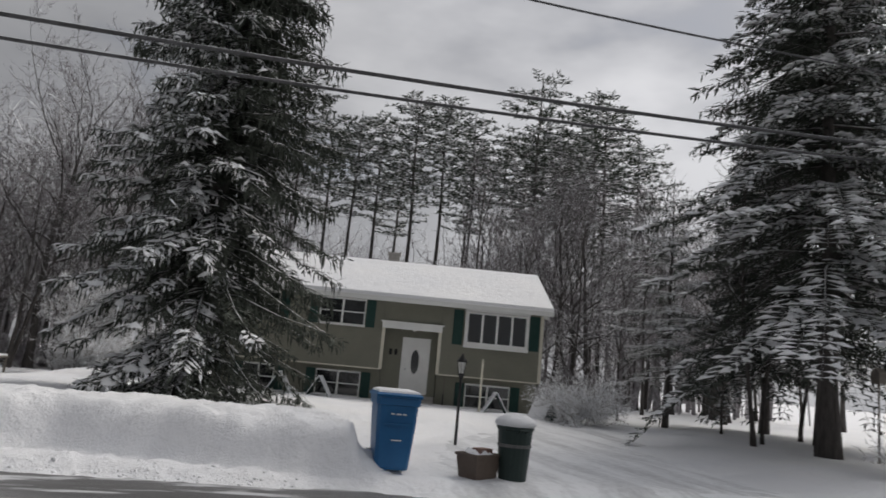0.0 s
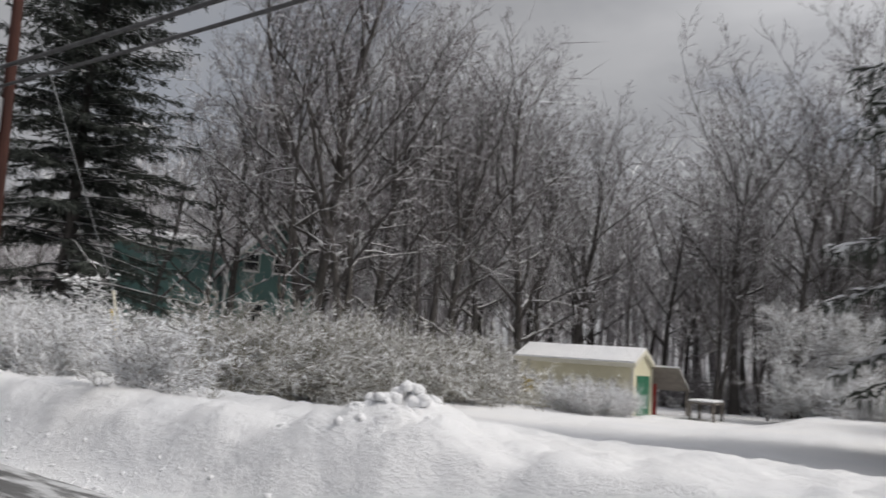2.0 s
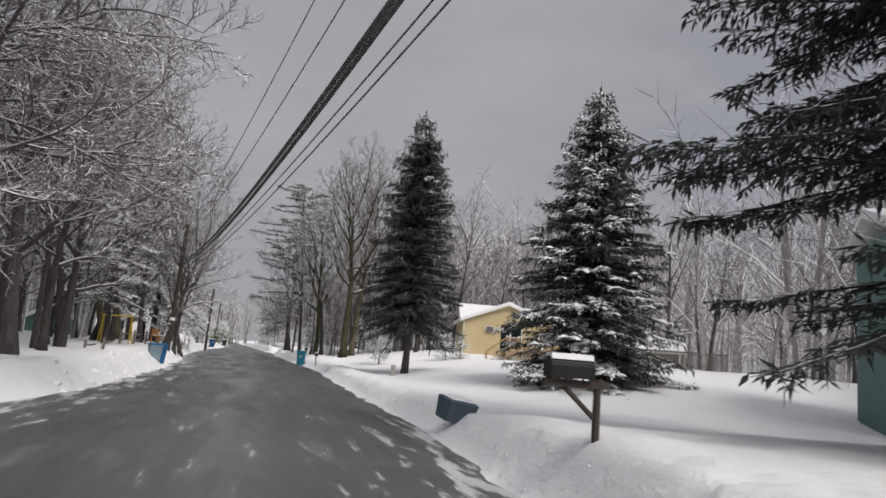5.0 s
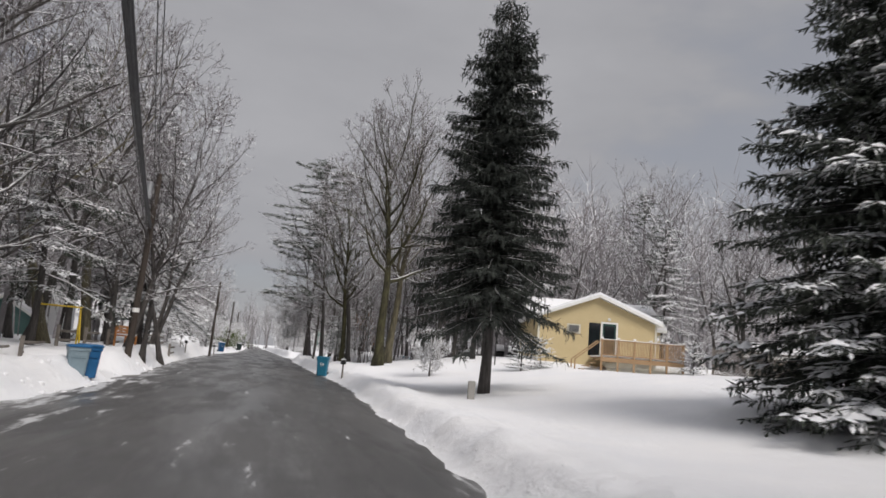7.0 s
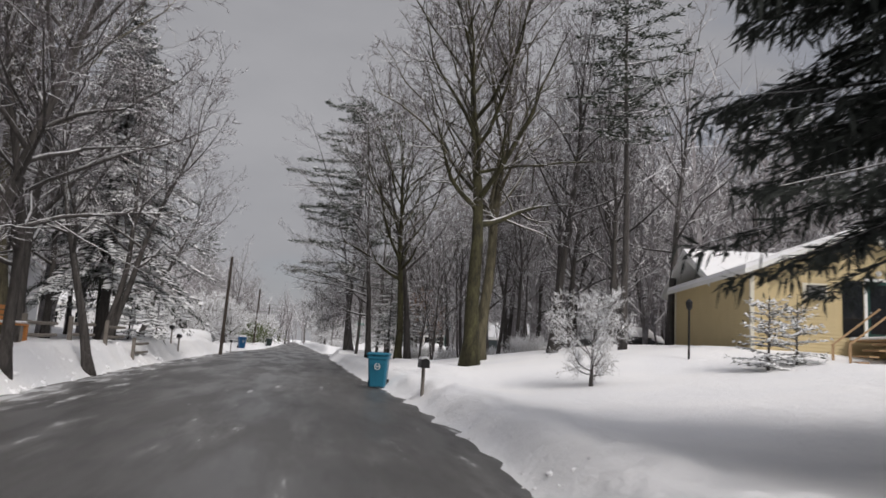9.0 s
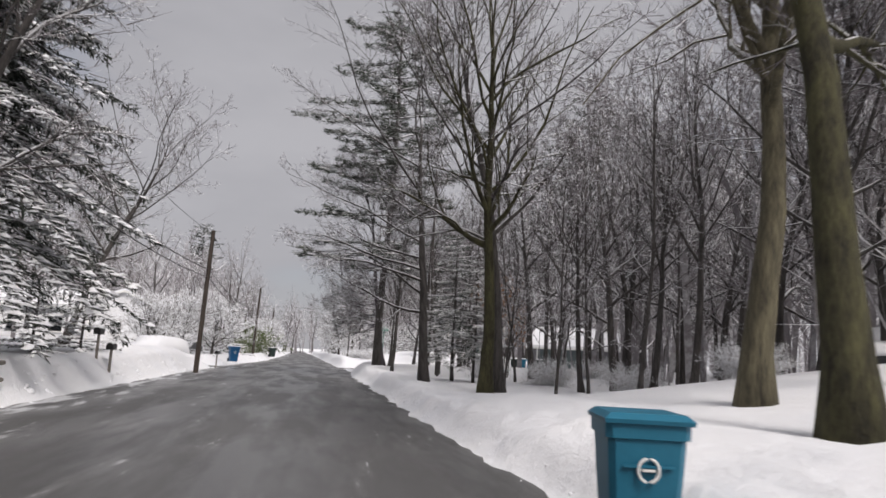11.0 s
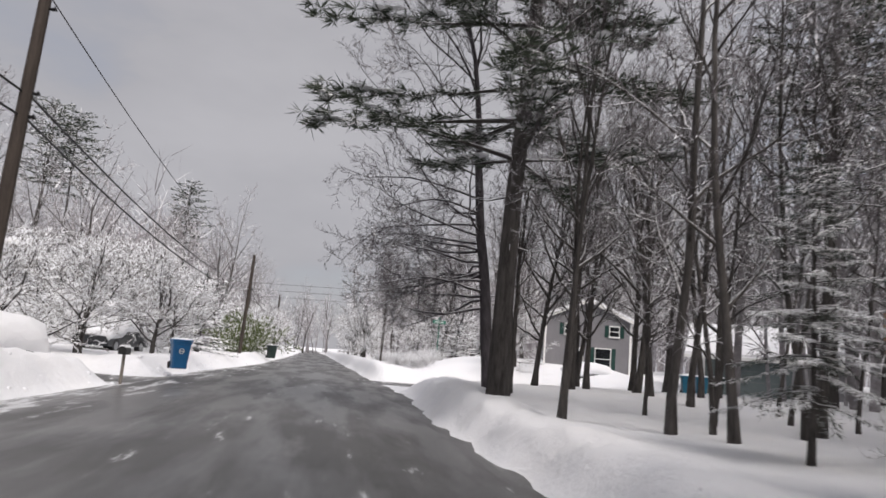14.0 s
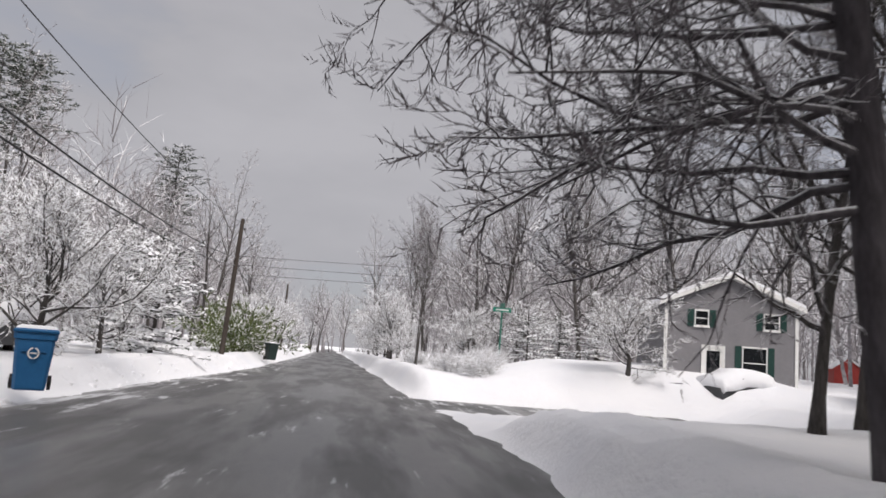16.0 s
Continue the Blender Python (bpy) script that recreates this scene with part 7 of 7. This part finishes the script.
def mailbox(x, y, turn, label, h=1.15, body=None, arm=False):
    b = root("mailbox", pose(x, y, ground_z(x, y) - 0.1, 0, 0, turn), label, "mailbox", "mailboxes")
    s = Shape()
    s.tube([(0.0, 0, -0.2), (0.0, 0, h)], (0.05, 0.045), 6)
    part("post", s, GREY_WOOD if not arm else POLE_WOOD, b)
    if arm:
        s = Shape()
        s.box(-0.65, 0.12, -0.04, 0.04, h - 0.1, h - 0.02)
        s.tube([(-0.4, 0, h - 0.1), (0.0, 0, h - 0.45)], (0.03, 0.03), 4)
        part("arm", s, POLE_WOOD, b)
    off = -0.35 if arm else 0.0
    s = Shape()
    prof = [(-0.11, 0)] + [(0.11 * math.cos(math.pi - k * math.pi / 8), 0.13 + 0.1 * math.sin(k * math.pi / 8)) for k in range(9)] + [(0.11, 0)]
    s.prism(prof, -0.26, 0.26)
    s.v = [(off + q[1], q[0], q[2] + h) for q in s.v]
    part("box", s, body or BLACK_METAL, b)
    s = Shape()
    s.prism([(-0.1, 0.2), (0.1, 0.2), (0.07, 0.265), (-0.07, 0.265)], -0.25, 0.25)
    s.v = [(off + q[1], q[0], q[2] + h) for q in s.v]
    part("snow", s, SNOW, b)
    return b


mailbox(2.15, 28.7, 0, "black mailbox on a dark wooden post with an arm", 0.7, arm=True)
mailbox(3.3, 71.6, 90, "dark mailbox on a post at the snowbank", 0.75)
mailbox(-6.75, 97.6, 90, "dark mailbox on a thin post in the snowbank", 0.85)
mailbox(-7.15, 97.4, 90, "dark mailbox on a thin post in the snowbank", 0.95)
mailbox(-5.95, 119.0, 90, "black mailbox on a post beside the drive", 1.0)
bx = root("newspaper_box", pose(2.45, 35.2, ground_z(2.45, 35.2) + 0.03, 12, 8, 20), "blue-grey plastic box lying tilted on the snow", "box")
s = Shape()
s.loft([[(-0.3, -0.2, 0.0), (0.3, -0.2, 0.0), (0.3, 0.2, 0.0), (-0.3, 0.2, 0.0)], [(-0.34, -0.24, 0.4), (0.34, -0.24, 0.4), (0.34, 0.24, 0.4), (-0.34, 0.24, 0.4)], [(-0.3, -0.2, 0.43), (0.3, -0.2, 0.43), (0.3, 0.2, 0.43), (-0.3, 0.2, 0.43)]])
part("shell", s, surface("blue_grey_plastic", (0.06, 0.085, 0.11), (0.09, 0.12, 0.15), 3, 0.5, 0.1), bx)
s = Shape()
s.loft([[(-0.28, -0.18, 0.433), (0.28, -0.18, 0.433), (0.28, 0.18, 0.433), (-0.28, 0.18, 0.433)], [(-0.2, -0.12, 0.49), (0.2, -0.12, 0.49), (0.2, 0.12, 0.49), (-0.2, 0.12, 0.49)]])
part("snow", s, SNOW, bx)
st = root("utility_stub", pose(5.75, 57.2, ground_z(5.75, 57.2) - 0.1), "short grey utility marker in the snow", "marker")
s = Shape()
s.box(-0.11, 0.11, -0.06, 0.06, 0, 0.66, e=0.02)
part("stub", s, CONCRETE, st)
gl = root("garden_lamp", pose(12.0, 74.5, ground_z(12, 74.5)), "dark garden lamp post with snow on top", "lamp")
s = Shape()
s.tube([(0, 0, -0.2), (0, 0, 1.5), (0, 0, 1.55), (0, 0, 1.75), (0, 0, 1.85)], (0.035, 0.03, 0.08, 0.11, 0.03), 8)
part("post", s, BLACK_METAL, gl)


def lattice_fence():
    for k in range(4):
        x, y = 23.0 + 1.9 * k, 70.4 - 1.55 * k
        b = root("fence_panel", pose(x, y, ground_z(x, y) - 0.1, 0, 0, -39), "grey wooden lattice fence panel", "fence", "fence panels")
        box_part("post", (-0.05, 0.05, -0.05, 0.05, -0.2, 1.55), GREY_WOOD, b)
        box_part("rail", (0.05, 2.4, -0.03, 0.03, 0.05, 0.15), GREY_WOOD, b)
        box_part("rail", (0.05, 2.4, -0.03, 0.03, 1.35, 1.45), GREY_WOOD, b)
        s = Shape()
        for q in range(-8, 17):
            for sg in (-1, 1):
                a = 0.05 + q * 0.15
                x0, x1 = (a, a + 1.2) if sg > 0 else (a + 1.2, a)
                z0, z1 = 0.15, 1.35
                pts = [(x0, z0), (x1, z1)]
                t0 = max(0.0, min(1.0, (0.05 - x0) / (x1 - x0)))
                t1 = max(0.0, min(1.0, (2.4 - x0) / (x1 - x0)))
                if abs(t0 - t1) < 0.05:
                    continue
                ends = [(x0 + (x1 - x0) * t, 0.012 * sg, z0 + (z1 - z0) * t) for t in sorted((t0, t1))]
                s.tube(ends, (0.02, 0.02), 4, False)
        part("lattice", s, GREY_WOOD, b)


lattice_fence()


# ---- utility poles and cables ----


def pole(key, x, y, top, material, lean=(0, 0), r=0.15, arm=None, transformer=None, band=None):
    z = ground_z(x, y) - 0.3
    b = root("utility_pole", pose(x, y, z, lean[0], lean[1], 0), "reddish wooden utility pole with guy guard" if material == POLE_RED else "dark wooden utility pole", "utility pole", "utility poles")
    H = top - z
    s = Shape()
    s.tube([(0, 0, 0), (0, 0, H * 0.5), (0, 0, H)], (r, r * 0.88, r * 0.74), 10)
    part("shaft", s, material, b)
    if transformer:
        s = Shape()
        s.tube([(-0.3, -0.12, transformer - z - 0.4), (-0.3, -0.12, transformer - z - 0.37), (-0.3, -0.12, transformer - z + 0.3), (-0.3, -0.12, transformer - z + 0.35)], (0.12, 0.14, 0.14, 0.06), 12)
        part("transformer", s, STEEL, b, "grey cylindrical transformer")
    if band:
        s = Shape()
        s.tube([(0, 0, band - z - 0.09), (0, 0, band - z + 0.09)], (r + 0.004, r + 0.004), 10)
        part("band", s, WHITE_PAINT, b, "white band round the pole")
    for h in ((H - 0.5), (H - 2.0), (H - 2.4)):
        s = Shape()
        s.tube([(0, 0, h), (0.16 if x < 0 else -0.16, 0, h), (0.2 if x < 0 else -0.2, 0, h + 0.02)], (0.03, 0.03, 0.05), 6)
        part("bracket", s, BLACK_METAL, b)
    return b


pole("p0", 1.88, 20.5, 10.5, POLE_RED, lean=(0, -3.2), r=0.125, transformer=5.8)
pole("p1", -5.95, 67.8, 8.35, POLE_WOOD, lean=(0, 1.8), r=0.14, transformer=7.6, band=2.5)
pole("pa", -5.7, 109.3, 7.25, POLE_WOOD, lean=(0, 1.5), r=0.13)
pole("pb", -6.1, 148.2, 7.5, POLE_WOOD, lean=(0, 2.0), r=0.13)
pole("pc", -6.6, 188, 7.5, POLE_WOOD, r=0.13)
pole("ps", 0.2, -34, 11.5, POLE_WOOD, r=0.16)


def cable(a, b, sag, r=0.016, label="black overhead cable strung between poles"):
    a, b = np.array(a, float), np.array(b, float)
    n = 24
    s = np.linspace(0, 1, n + 1)
    pts = a + (b - a) * s[:, None] - np.array((0, 0, 1.0)) * (sag * 4 * s * (1 - s))[:, None]
    sh = Shape()
    sh.tube(pts, [r] * (n + 1), 6)
    ob = new("overhead_cable", sh.mesh("overhead_cable", WIRE, True))
    return tagged(ob, label, "cable", "overhead cables")


for zo, z1, sg, r in ((6.72, 10.3, 1.0, 0.044), (6.3, 9.9, 1.0, 0.036), (10.2, 12.0, 1.6, 0.026)):
    cable((1.3, 20.4, zo), (0.2, -34, z1), sg, r)
for z0, z1, sg, r in ((9.9, 8.2, 0.9, 0.012), (6.55, 6.1, 1.0, 0.042), (6.4, 5.95, 1.04, 0.04), (8.3, 7.2, 0.8, 0.012)):
    cable((0.85 if r > 0.02 else 1.1, 20.6, z0), (-5.75, 67.7, z1), sg, r)
for z0, z1 in ((5.75, 5.5), (5.5, 5.3)):
    cable((0.95, 20.6, z0), (-5.75, 67.7, z1), 0.7, 0.012)
for z0, z1, sg, r in ((8.2, 7.1, 0.9, 0.012), (6.1, 5.25, 0.7, 0.022), (5.9, 4.85, 0.75, 0.022)):
    cable((-5.75, 67.9, z0), (-5.6, 109.2, z1), sg, r)
for z0, z1, sg, r in ((7.1, 7.3, 0.8, 0.012), (5.25, 5.5, 0.7, 0.022), (4.85, 5.1, 0.75, 0.022)):
    cable((-5.55, 109.4, z0), (-5.95, 148.1, z1), sg, r)
    cable((-5.95, 148.3, z1), (-6.5, 187.9, z1), sg, r)
for z0, z1 in ((6.6, 7.6), (6.15, 7.0), (5.7, 6.6)):
    cable((-5.95, 148.2, z0 - 1.0), (34, 142, z1), 0.5, 0.014)
for z0 in (4.6, 4.0):
    cable((1.2, -12, 3.2 + 0.5 * (z0 - 4)), (13.9, -10.3, z0 - 0.2), 0.2, 0.008, "thin service cable to the house")
cable((1.75, 20.5, 9.2), (-13, 34, 8.8), 0.3, 0.01)
cable((1.75, 20.5, 7.0), (-13, 32, 6.6), 0.3, 0.01)
so = root("cable_bracket", Matrix(), "dark standoff bracket with splice boxes on the pole", "bracket")
s = Shape()
s.tube([(1.58, 20.5, 6.5), (0.8, 20.6, 6.55)], (0.04, 0.035), 8)
s.tube([(1.6, 20.5, 5.9), (0.95, 20.58, 6.5)], (0.025, 0.025), 6)
part("arm", s, BLACK_METAL, so)
for q in (0.5, 1.3):
    s = Shape()
    s.tube([(0.85 - 0.136 * q, 20.6 + q, 6.44), (0.85 - 0.136 * (q + 0.1), 20.7 + q, 6.43), (0.85 - 0.136 * (q + 0.5), 21.1 + q, 6.38), (0.85 - 0.136 * (q + 0.6), 21.2 + q, 6.36)], (0.05, 0.1, 0.1, 0.05), 10)
    part("splice_box", s, BLACK_PLASTIC, so, "black splice case hung on the cables")
guy = root("guy_guard", Matrix(), "cream guy-wire guard leaning from the snow", "guy wire")
s = Shape()
s.tube([(3.78, 18.47, 0.3), (3.79, 19.44, 2.5)], (0.035, 0.03), 8)
part("guard", s, CREAM_TRIM, guy)
s = Shape()
s.tube([(3.79, 19.44, 2.5), (1.8, 20.4, 7.9)], (0.008, 0.008), 5)
part("wire", s, STEEL, guy)
mk = root("cable_marker", Matrix(), "yellow utility marker beside the shrubs", "marker")
s = Shape()
s.tube([(3.95, 18.7, 0.3), (3.8, 19.2, 1.6), (3.78, 19.4, 2.1)], (0.06, 0.05, 0.03), 8)
part("tube", s, YELLOW_PAINT, mk)


# ---- street sign, parked cars, fence ----
sg = root("street_sign", pose(6.8, 143.4, ground_z(6.8, 143.4) - 0.1), "green street name sign on a slim post", "sign")
s = Shape()
s.tube([(0, 0, -0.2), (0, 0, 2.45)], (0.035, 0.03), 8)
part("post", s, SIGN_GREEN, sg)
box_part("blade", (-0.42, 0.42, -0.012, 0.012, 2.45, 2.65), SIGN_GREEN, sg)
box_part("blade", (-0.012, 0.012, -0.4, 0.4, 2.66, 2.84), SIGN_GREEN, sg)
box_part("lettering_bar", (-0.3, 0.3, -0.018, -0.0125, 2.52, 2.58), WHITE_PLASTIC, sg)


def snowed_car(m, label, L=4.4, H=1.45, W=1.75, depth=0.35, tall=False):
    """Parked car under a thick rounded snow blanket; its dark lower body and wheels show."""
    c = root("parked_car", m, label, "car")
    n = 13

    def ring(x, k, zb, zt, y):
        return [(x, -y, zb), (x, -y * 1.0, (zb + zt) * 0.5), (x, -y * 0.82, zt), (x, 0, zt + 0.04), (x, y * 0.82, zt), (x, y, (zb + zt) * 0.5), (x, y, zb)]

    prof = [(-0.5, 0.75), (-0.47, 0.86), (-0.3, 0.93), (-0.2, 1.0), (-0.08, H), (0.1, H + 0.02), (0.28, H - 0.02), (0.38, 1.1), (0.47, 1.02), (0.5, 0.78)] if not tall else \
        [(-0.5, 0.85), (-0.46, 1.02), (-0.3, 1.08), (-0.2, 1.2), (-0.1, H), (0.1, H + 0.03), (0.35, H), (0.46, H - 0.1), (0.5, 1.0)]
    b = Shape()
    b.loft([ring(x * L, 0, 0.28, z - 0.05, W / 2) for x, z in prof])
    part("body", b, DARK_CAR, c, "dark car body")
    s = Shape()
    s.loft([ring(x * L * 0.985, 0, z * 0.72, z + depth * (0.55 + 0.45 * math.cos(x * 2.4)), W / 2 * 0.97 + 0.05) for x, z in prof])
    part("snow_blanket", s, SNOW, c, "thick rounded snow over roof and bonnet", smooth=True)
    for x in (-0.31, 0.31):
        for y in (-1, 1):
            w = Shape()
            w.tube([(x * L, y * (W / 2 - 0.2), 0.31), (x * L, y * (W / 2 + 0.01), 0.31)], (0.31, 0.31), 18)
            wh = part("wheel", w, BLACK_PLASTIC, c)
            r = Shape()
            r.tube([(x * L, y * (W / 2 - 0.1), 0.31), (x * L, y * (W / 2 + 0.018), 0.31)], (0.19, 0.19), 14)
            part("rim", r, STEEL, wh)
    for y in (-1, 1):
        g = Shape()
        g.box(-0.16 * L, 0.3 * L, y * W / 2 - 0.012 if y > 0 else -W / 2 - 0.012, y * W / 2 + 0.012 if y > 0 else -W / 2 + 0.012, 0.95, 1.12)
        part("side_window", g, GLASS, c)
    return c


snowed_car(pose(-9.1, 115.8, -0.25, 0, 0, 62), "parked car buried under a rounded snow mound", 4.3, 1.5, 1.8, 0.5, True)
snowed_car(pose(-10.5, 134.0, 0.5, 0, 0, 80), "dark parked car with snow on its roof", 4.3, 1.4, 1.75, 0.25)
snowed_car(pose(16.6, 89.5, ground_z(16.6, 89.5) - 0.02, 0, 0, 10), "dark parked car seen between the trunks", 4.3, 1.4, 1.75, 0.1)
snowed_car(pose(14.5, 136.9, ground_z(14.5, 136.9) - 1.0, 0, 0, 20), "low car almost buried in snow before the grey house", 2.9, 1.15, 1.4, 0.3)
for k in range(9):
    x, y = -9.3 + 0.35 * k, 61.5 + 3.0 * k
    f = root("rail_fence", pose(x, y, ground_z(x, y) - 0.1, 0, 0, 91), "weathered post-and-rail fence section with snow", "fence", "rail fence sections")
    box_part("post", (-0.06, 0.06, -0.06, 0.06, -0.2, 0.95), GREY_WOOD, f)
    for z in (0.35, 0.72):
        s = Shape()
        s.tube([(0.06, 0, z), (1.5, 0.01, z - 0.02), (2.94, 0, z)], (0.05, 0.055, 0.05), 6)
        part("rail", s, GREY_WOOD, f)
sw = root("wooden_bench", pose(-7.2, 74.0, ground_z(-7.2, 74) - 0.1, 0, 0, 80), "orange-stained wooden garden bench under snow", "bench")
for a, b in ((-0.7, -0.25), (0.7, -0.25), (-0.7, 0.25), (0.7, 0.25)):
    box_part("leg", (a - 0.04, a + 0.04, b - 0.04, b + 0.04, -0.1, 0.5 if b < 0 else 1.0), ORANGE_WOOD, sw)
for k in range(3):
    box_part("seat_slat", (-0.78, 0.78, -0.28 + 0.19 * k, -0.12 + 0.19 * k, 0.5, 0.54), ORANGE_WOOD, sw)
    box_part("back_slat", (-0.78, 0.78, 0.22, 0.25, 0.62 + 0.14 * k, 0.73 + 0.14 * k), ORANGE_WOOD, sw)
box_part("snow", (-0.75, 0.75, -0.26, 0.2, 0.543, 0.62), SNOW, sw, e=0.03)
sf = root("swing_frame", pose(-9.2, 69.5, ground_z(-9.2, 69.5) - 0.1, 0, 0, 20), "yellow metal swing frame without seats", "swing")
for x in (-0.9, 0.9):
    for y in (-0.55, 0.55):
        s = Shape()
        s.tube([(x, y, -0.1), (x * 0.9, 0, 1.75)], (0.035, 0.035), 8)
        part("leg", s, YELLOW_PAINT, sf)
s = Shape()
s.tube([(-0.9, 0, 1.75), (0.9, 0, 1.75)], (0.04, 0.04), 8)
part("crossbar", s, YELLOW_PAINT, sf)
simple_house("shed", "low grey garden shed with a snowy roof behind the fence", pose(27.5, 73.6, ground_z(28, 73), 0, 0, -40), 4.6, 3.0, 1.3, 0.6, GREY_WOOD, "u", (), (), 0.25)
play = root("red_shed", pose(30.9, 152.9, ground_z(30.9, 152.9) - 0.1, 0, 0, -20), "small red wooden play hut in the snow", "hut")
s = Shape()
s.prism([(-0.8, 0), (0.8, 0), (0.8, 1.0), (0, 1.6), (-0.8, 1.0)], -0.6, 0.6)
part("hut", s, RED_PAINT, play)
s = Shape()
s.loft([[(-0.95, q, 0.93), (0, q, 1.64), (0.95, q, 0.93), (0.95, q, 1.02), (0, q, 1.74), (-0.95, q, 1.02)] for q in (-0.7, 0.7)])
part("snow", s, SNOW, play)


# ---- crumbs and lumps of ploughed snow ----
def chunk(s, rng, x, y, z, r):
    """One uneven lump of snow, half sunk."""
    o = len(s.v)
    rings = ((-0.6, 0.8), (0.1, 1.0), (0.62, 0.7))
    turn = rng.uniform(0, 6.28)
    sx, sy = rng.uniform(0.75, 1.3), rng.uniform(0.75, 1.3)
    for h, w in rings:
        for k in range(6):
            a = turn + k * math.pi / 3 + rng.uniform(-0.25, 0.25)
            q = r * w * rng.uniform(0.75, 1.2)
            s.v.append((x + q * sx * math.cos(a), y + q * sy * math.sin(a), z + h * r * rng.uniform(0.7, 1.1)))
    s.v.append((x + rng.uniform(-0.2, 0.2) * r, y + rng.uniform(-0.2, 0.2) * r, z + 0.85 * r))
    for i in range(2):
        for k in range(6):
            k2 = (k + 1) % 6
            s.f.append((o + 6 * i + k, o + 6 * i + k2, o + 6 * i + 6 + k2, o + 6 * i + 6 + k))
    for k in range(6):
        s.f.append((o + 12 + k, o + 12 + (k + 1) % 6, o + 18))


def ploughed_lumps():
    rng = random.Random(21)
    s = Shape()
    for i in range(1700):
        y = rng.uniform(0.5, 26) if i < 1350 else rng.uniform(26, 104)
        x = right_edge(y) + abs(rng.gauss(0.05, 0.26)) - 0.08
        r = min(0.04, rng.lognormvariate(-4.0, 0.5))
        chunk(s, rng, x, y, ground_z(x, y) - 0.35 * r, r)
    for i in range(500):
        y = rng.uniform(40, 150)
        x = left_edge(y) - abs(rng.gauss(0.3, 0.6)) + 0.12
        chunk(s, rng, x, y, ground_z(x, y), min(0.12, rng.lognormvariate(-3.2, 0.5)))
    ob = new("ploughed_snow_lumps", s.mesh("ploughed_snow_lumps", SNOW, True))
    tagged(ob, "crumbs and lumps of ploughed snow along the banks", "snow", kind="stuff")
    h = Shape()
    for i in range(170):
        a, q = rng.uniform(0, 6.28), abs(rng.gauss(0, 0.36))
        x, y = 0.48 + q * math.cos(a), 9.5 + q * math.sin(a)
        chunk(h, rng, x, y, ground_z(x, y) + max(0.0, 0.12 - 0.22 * q) - 0.05, rng.uniform(0.025, 0.085))
    tagged(new("snow_heap", h.mesh("snow_heap", SNOW, True)), "small heap of broken snow lumps on the bank", "snow", kind="stuff")


ploughed_lumps()
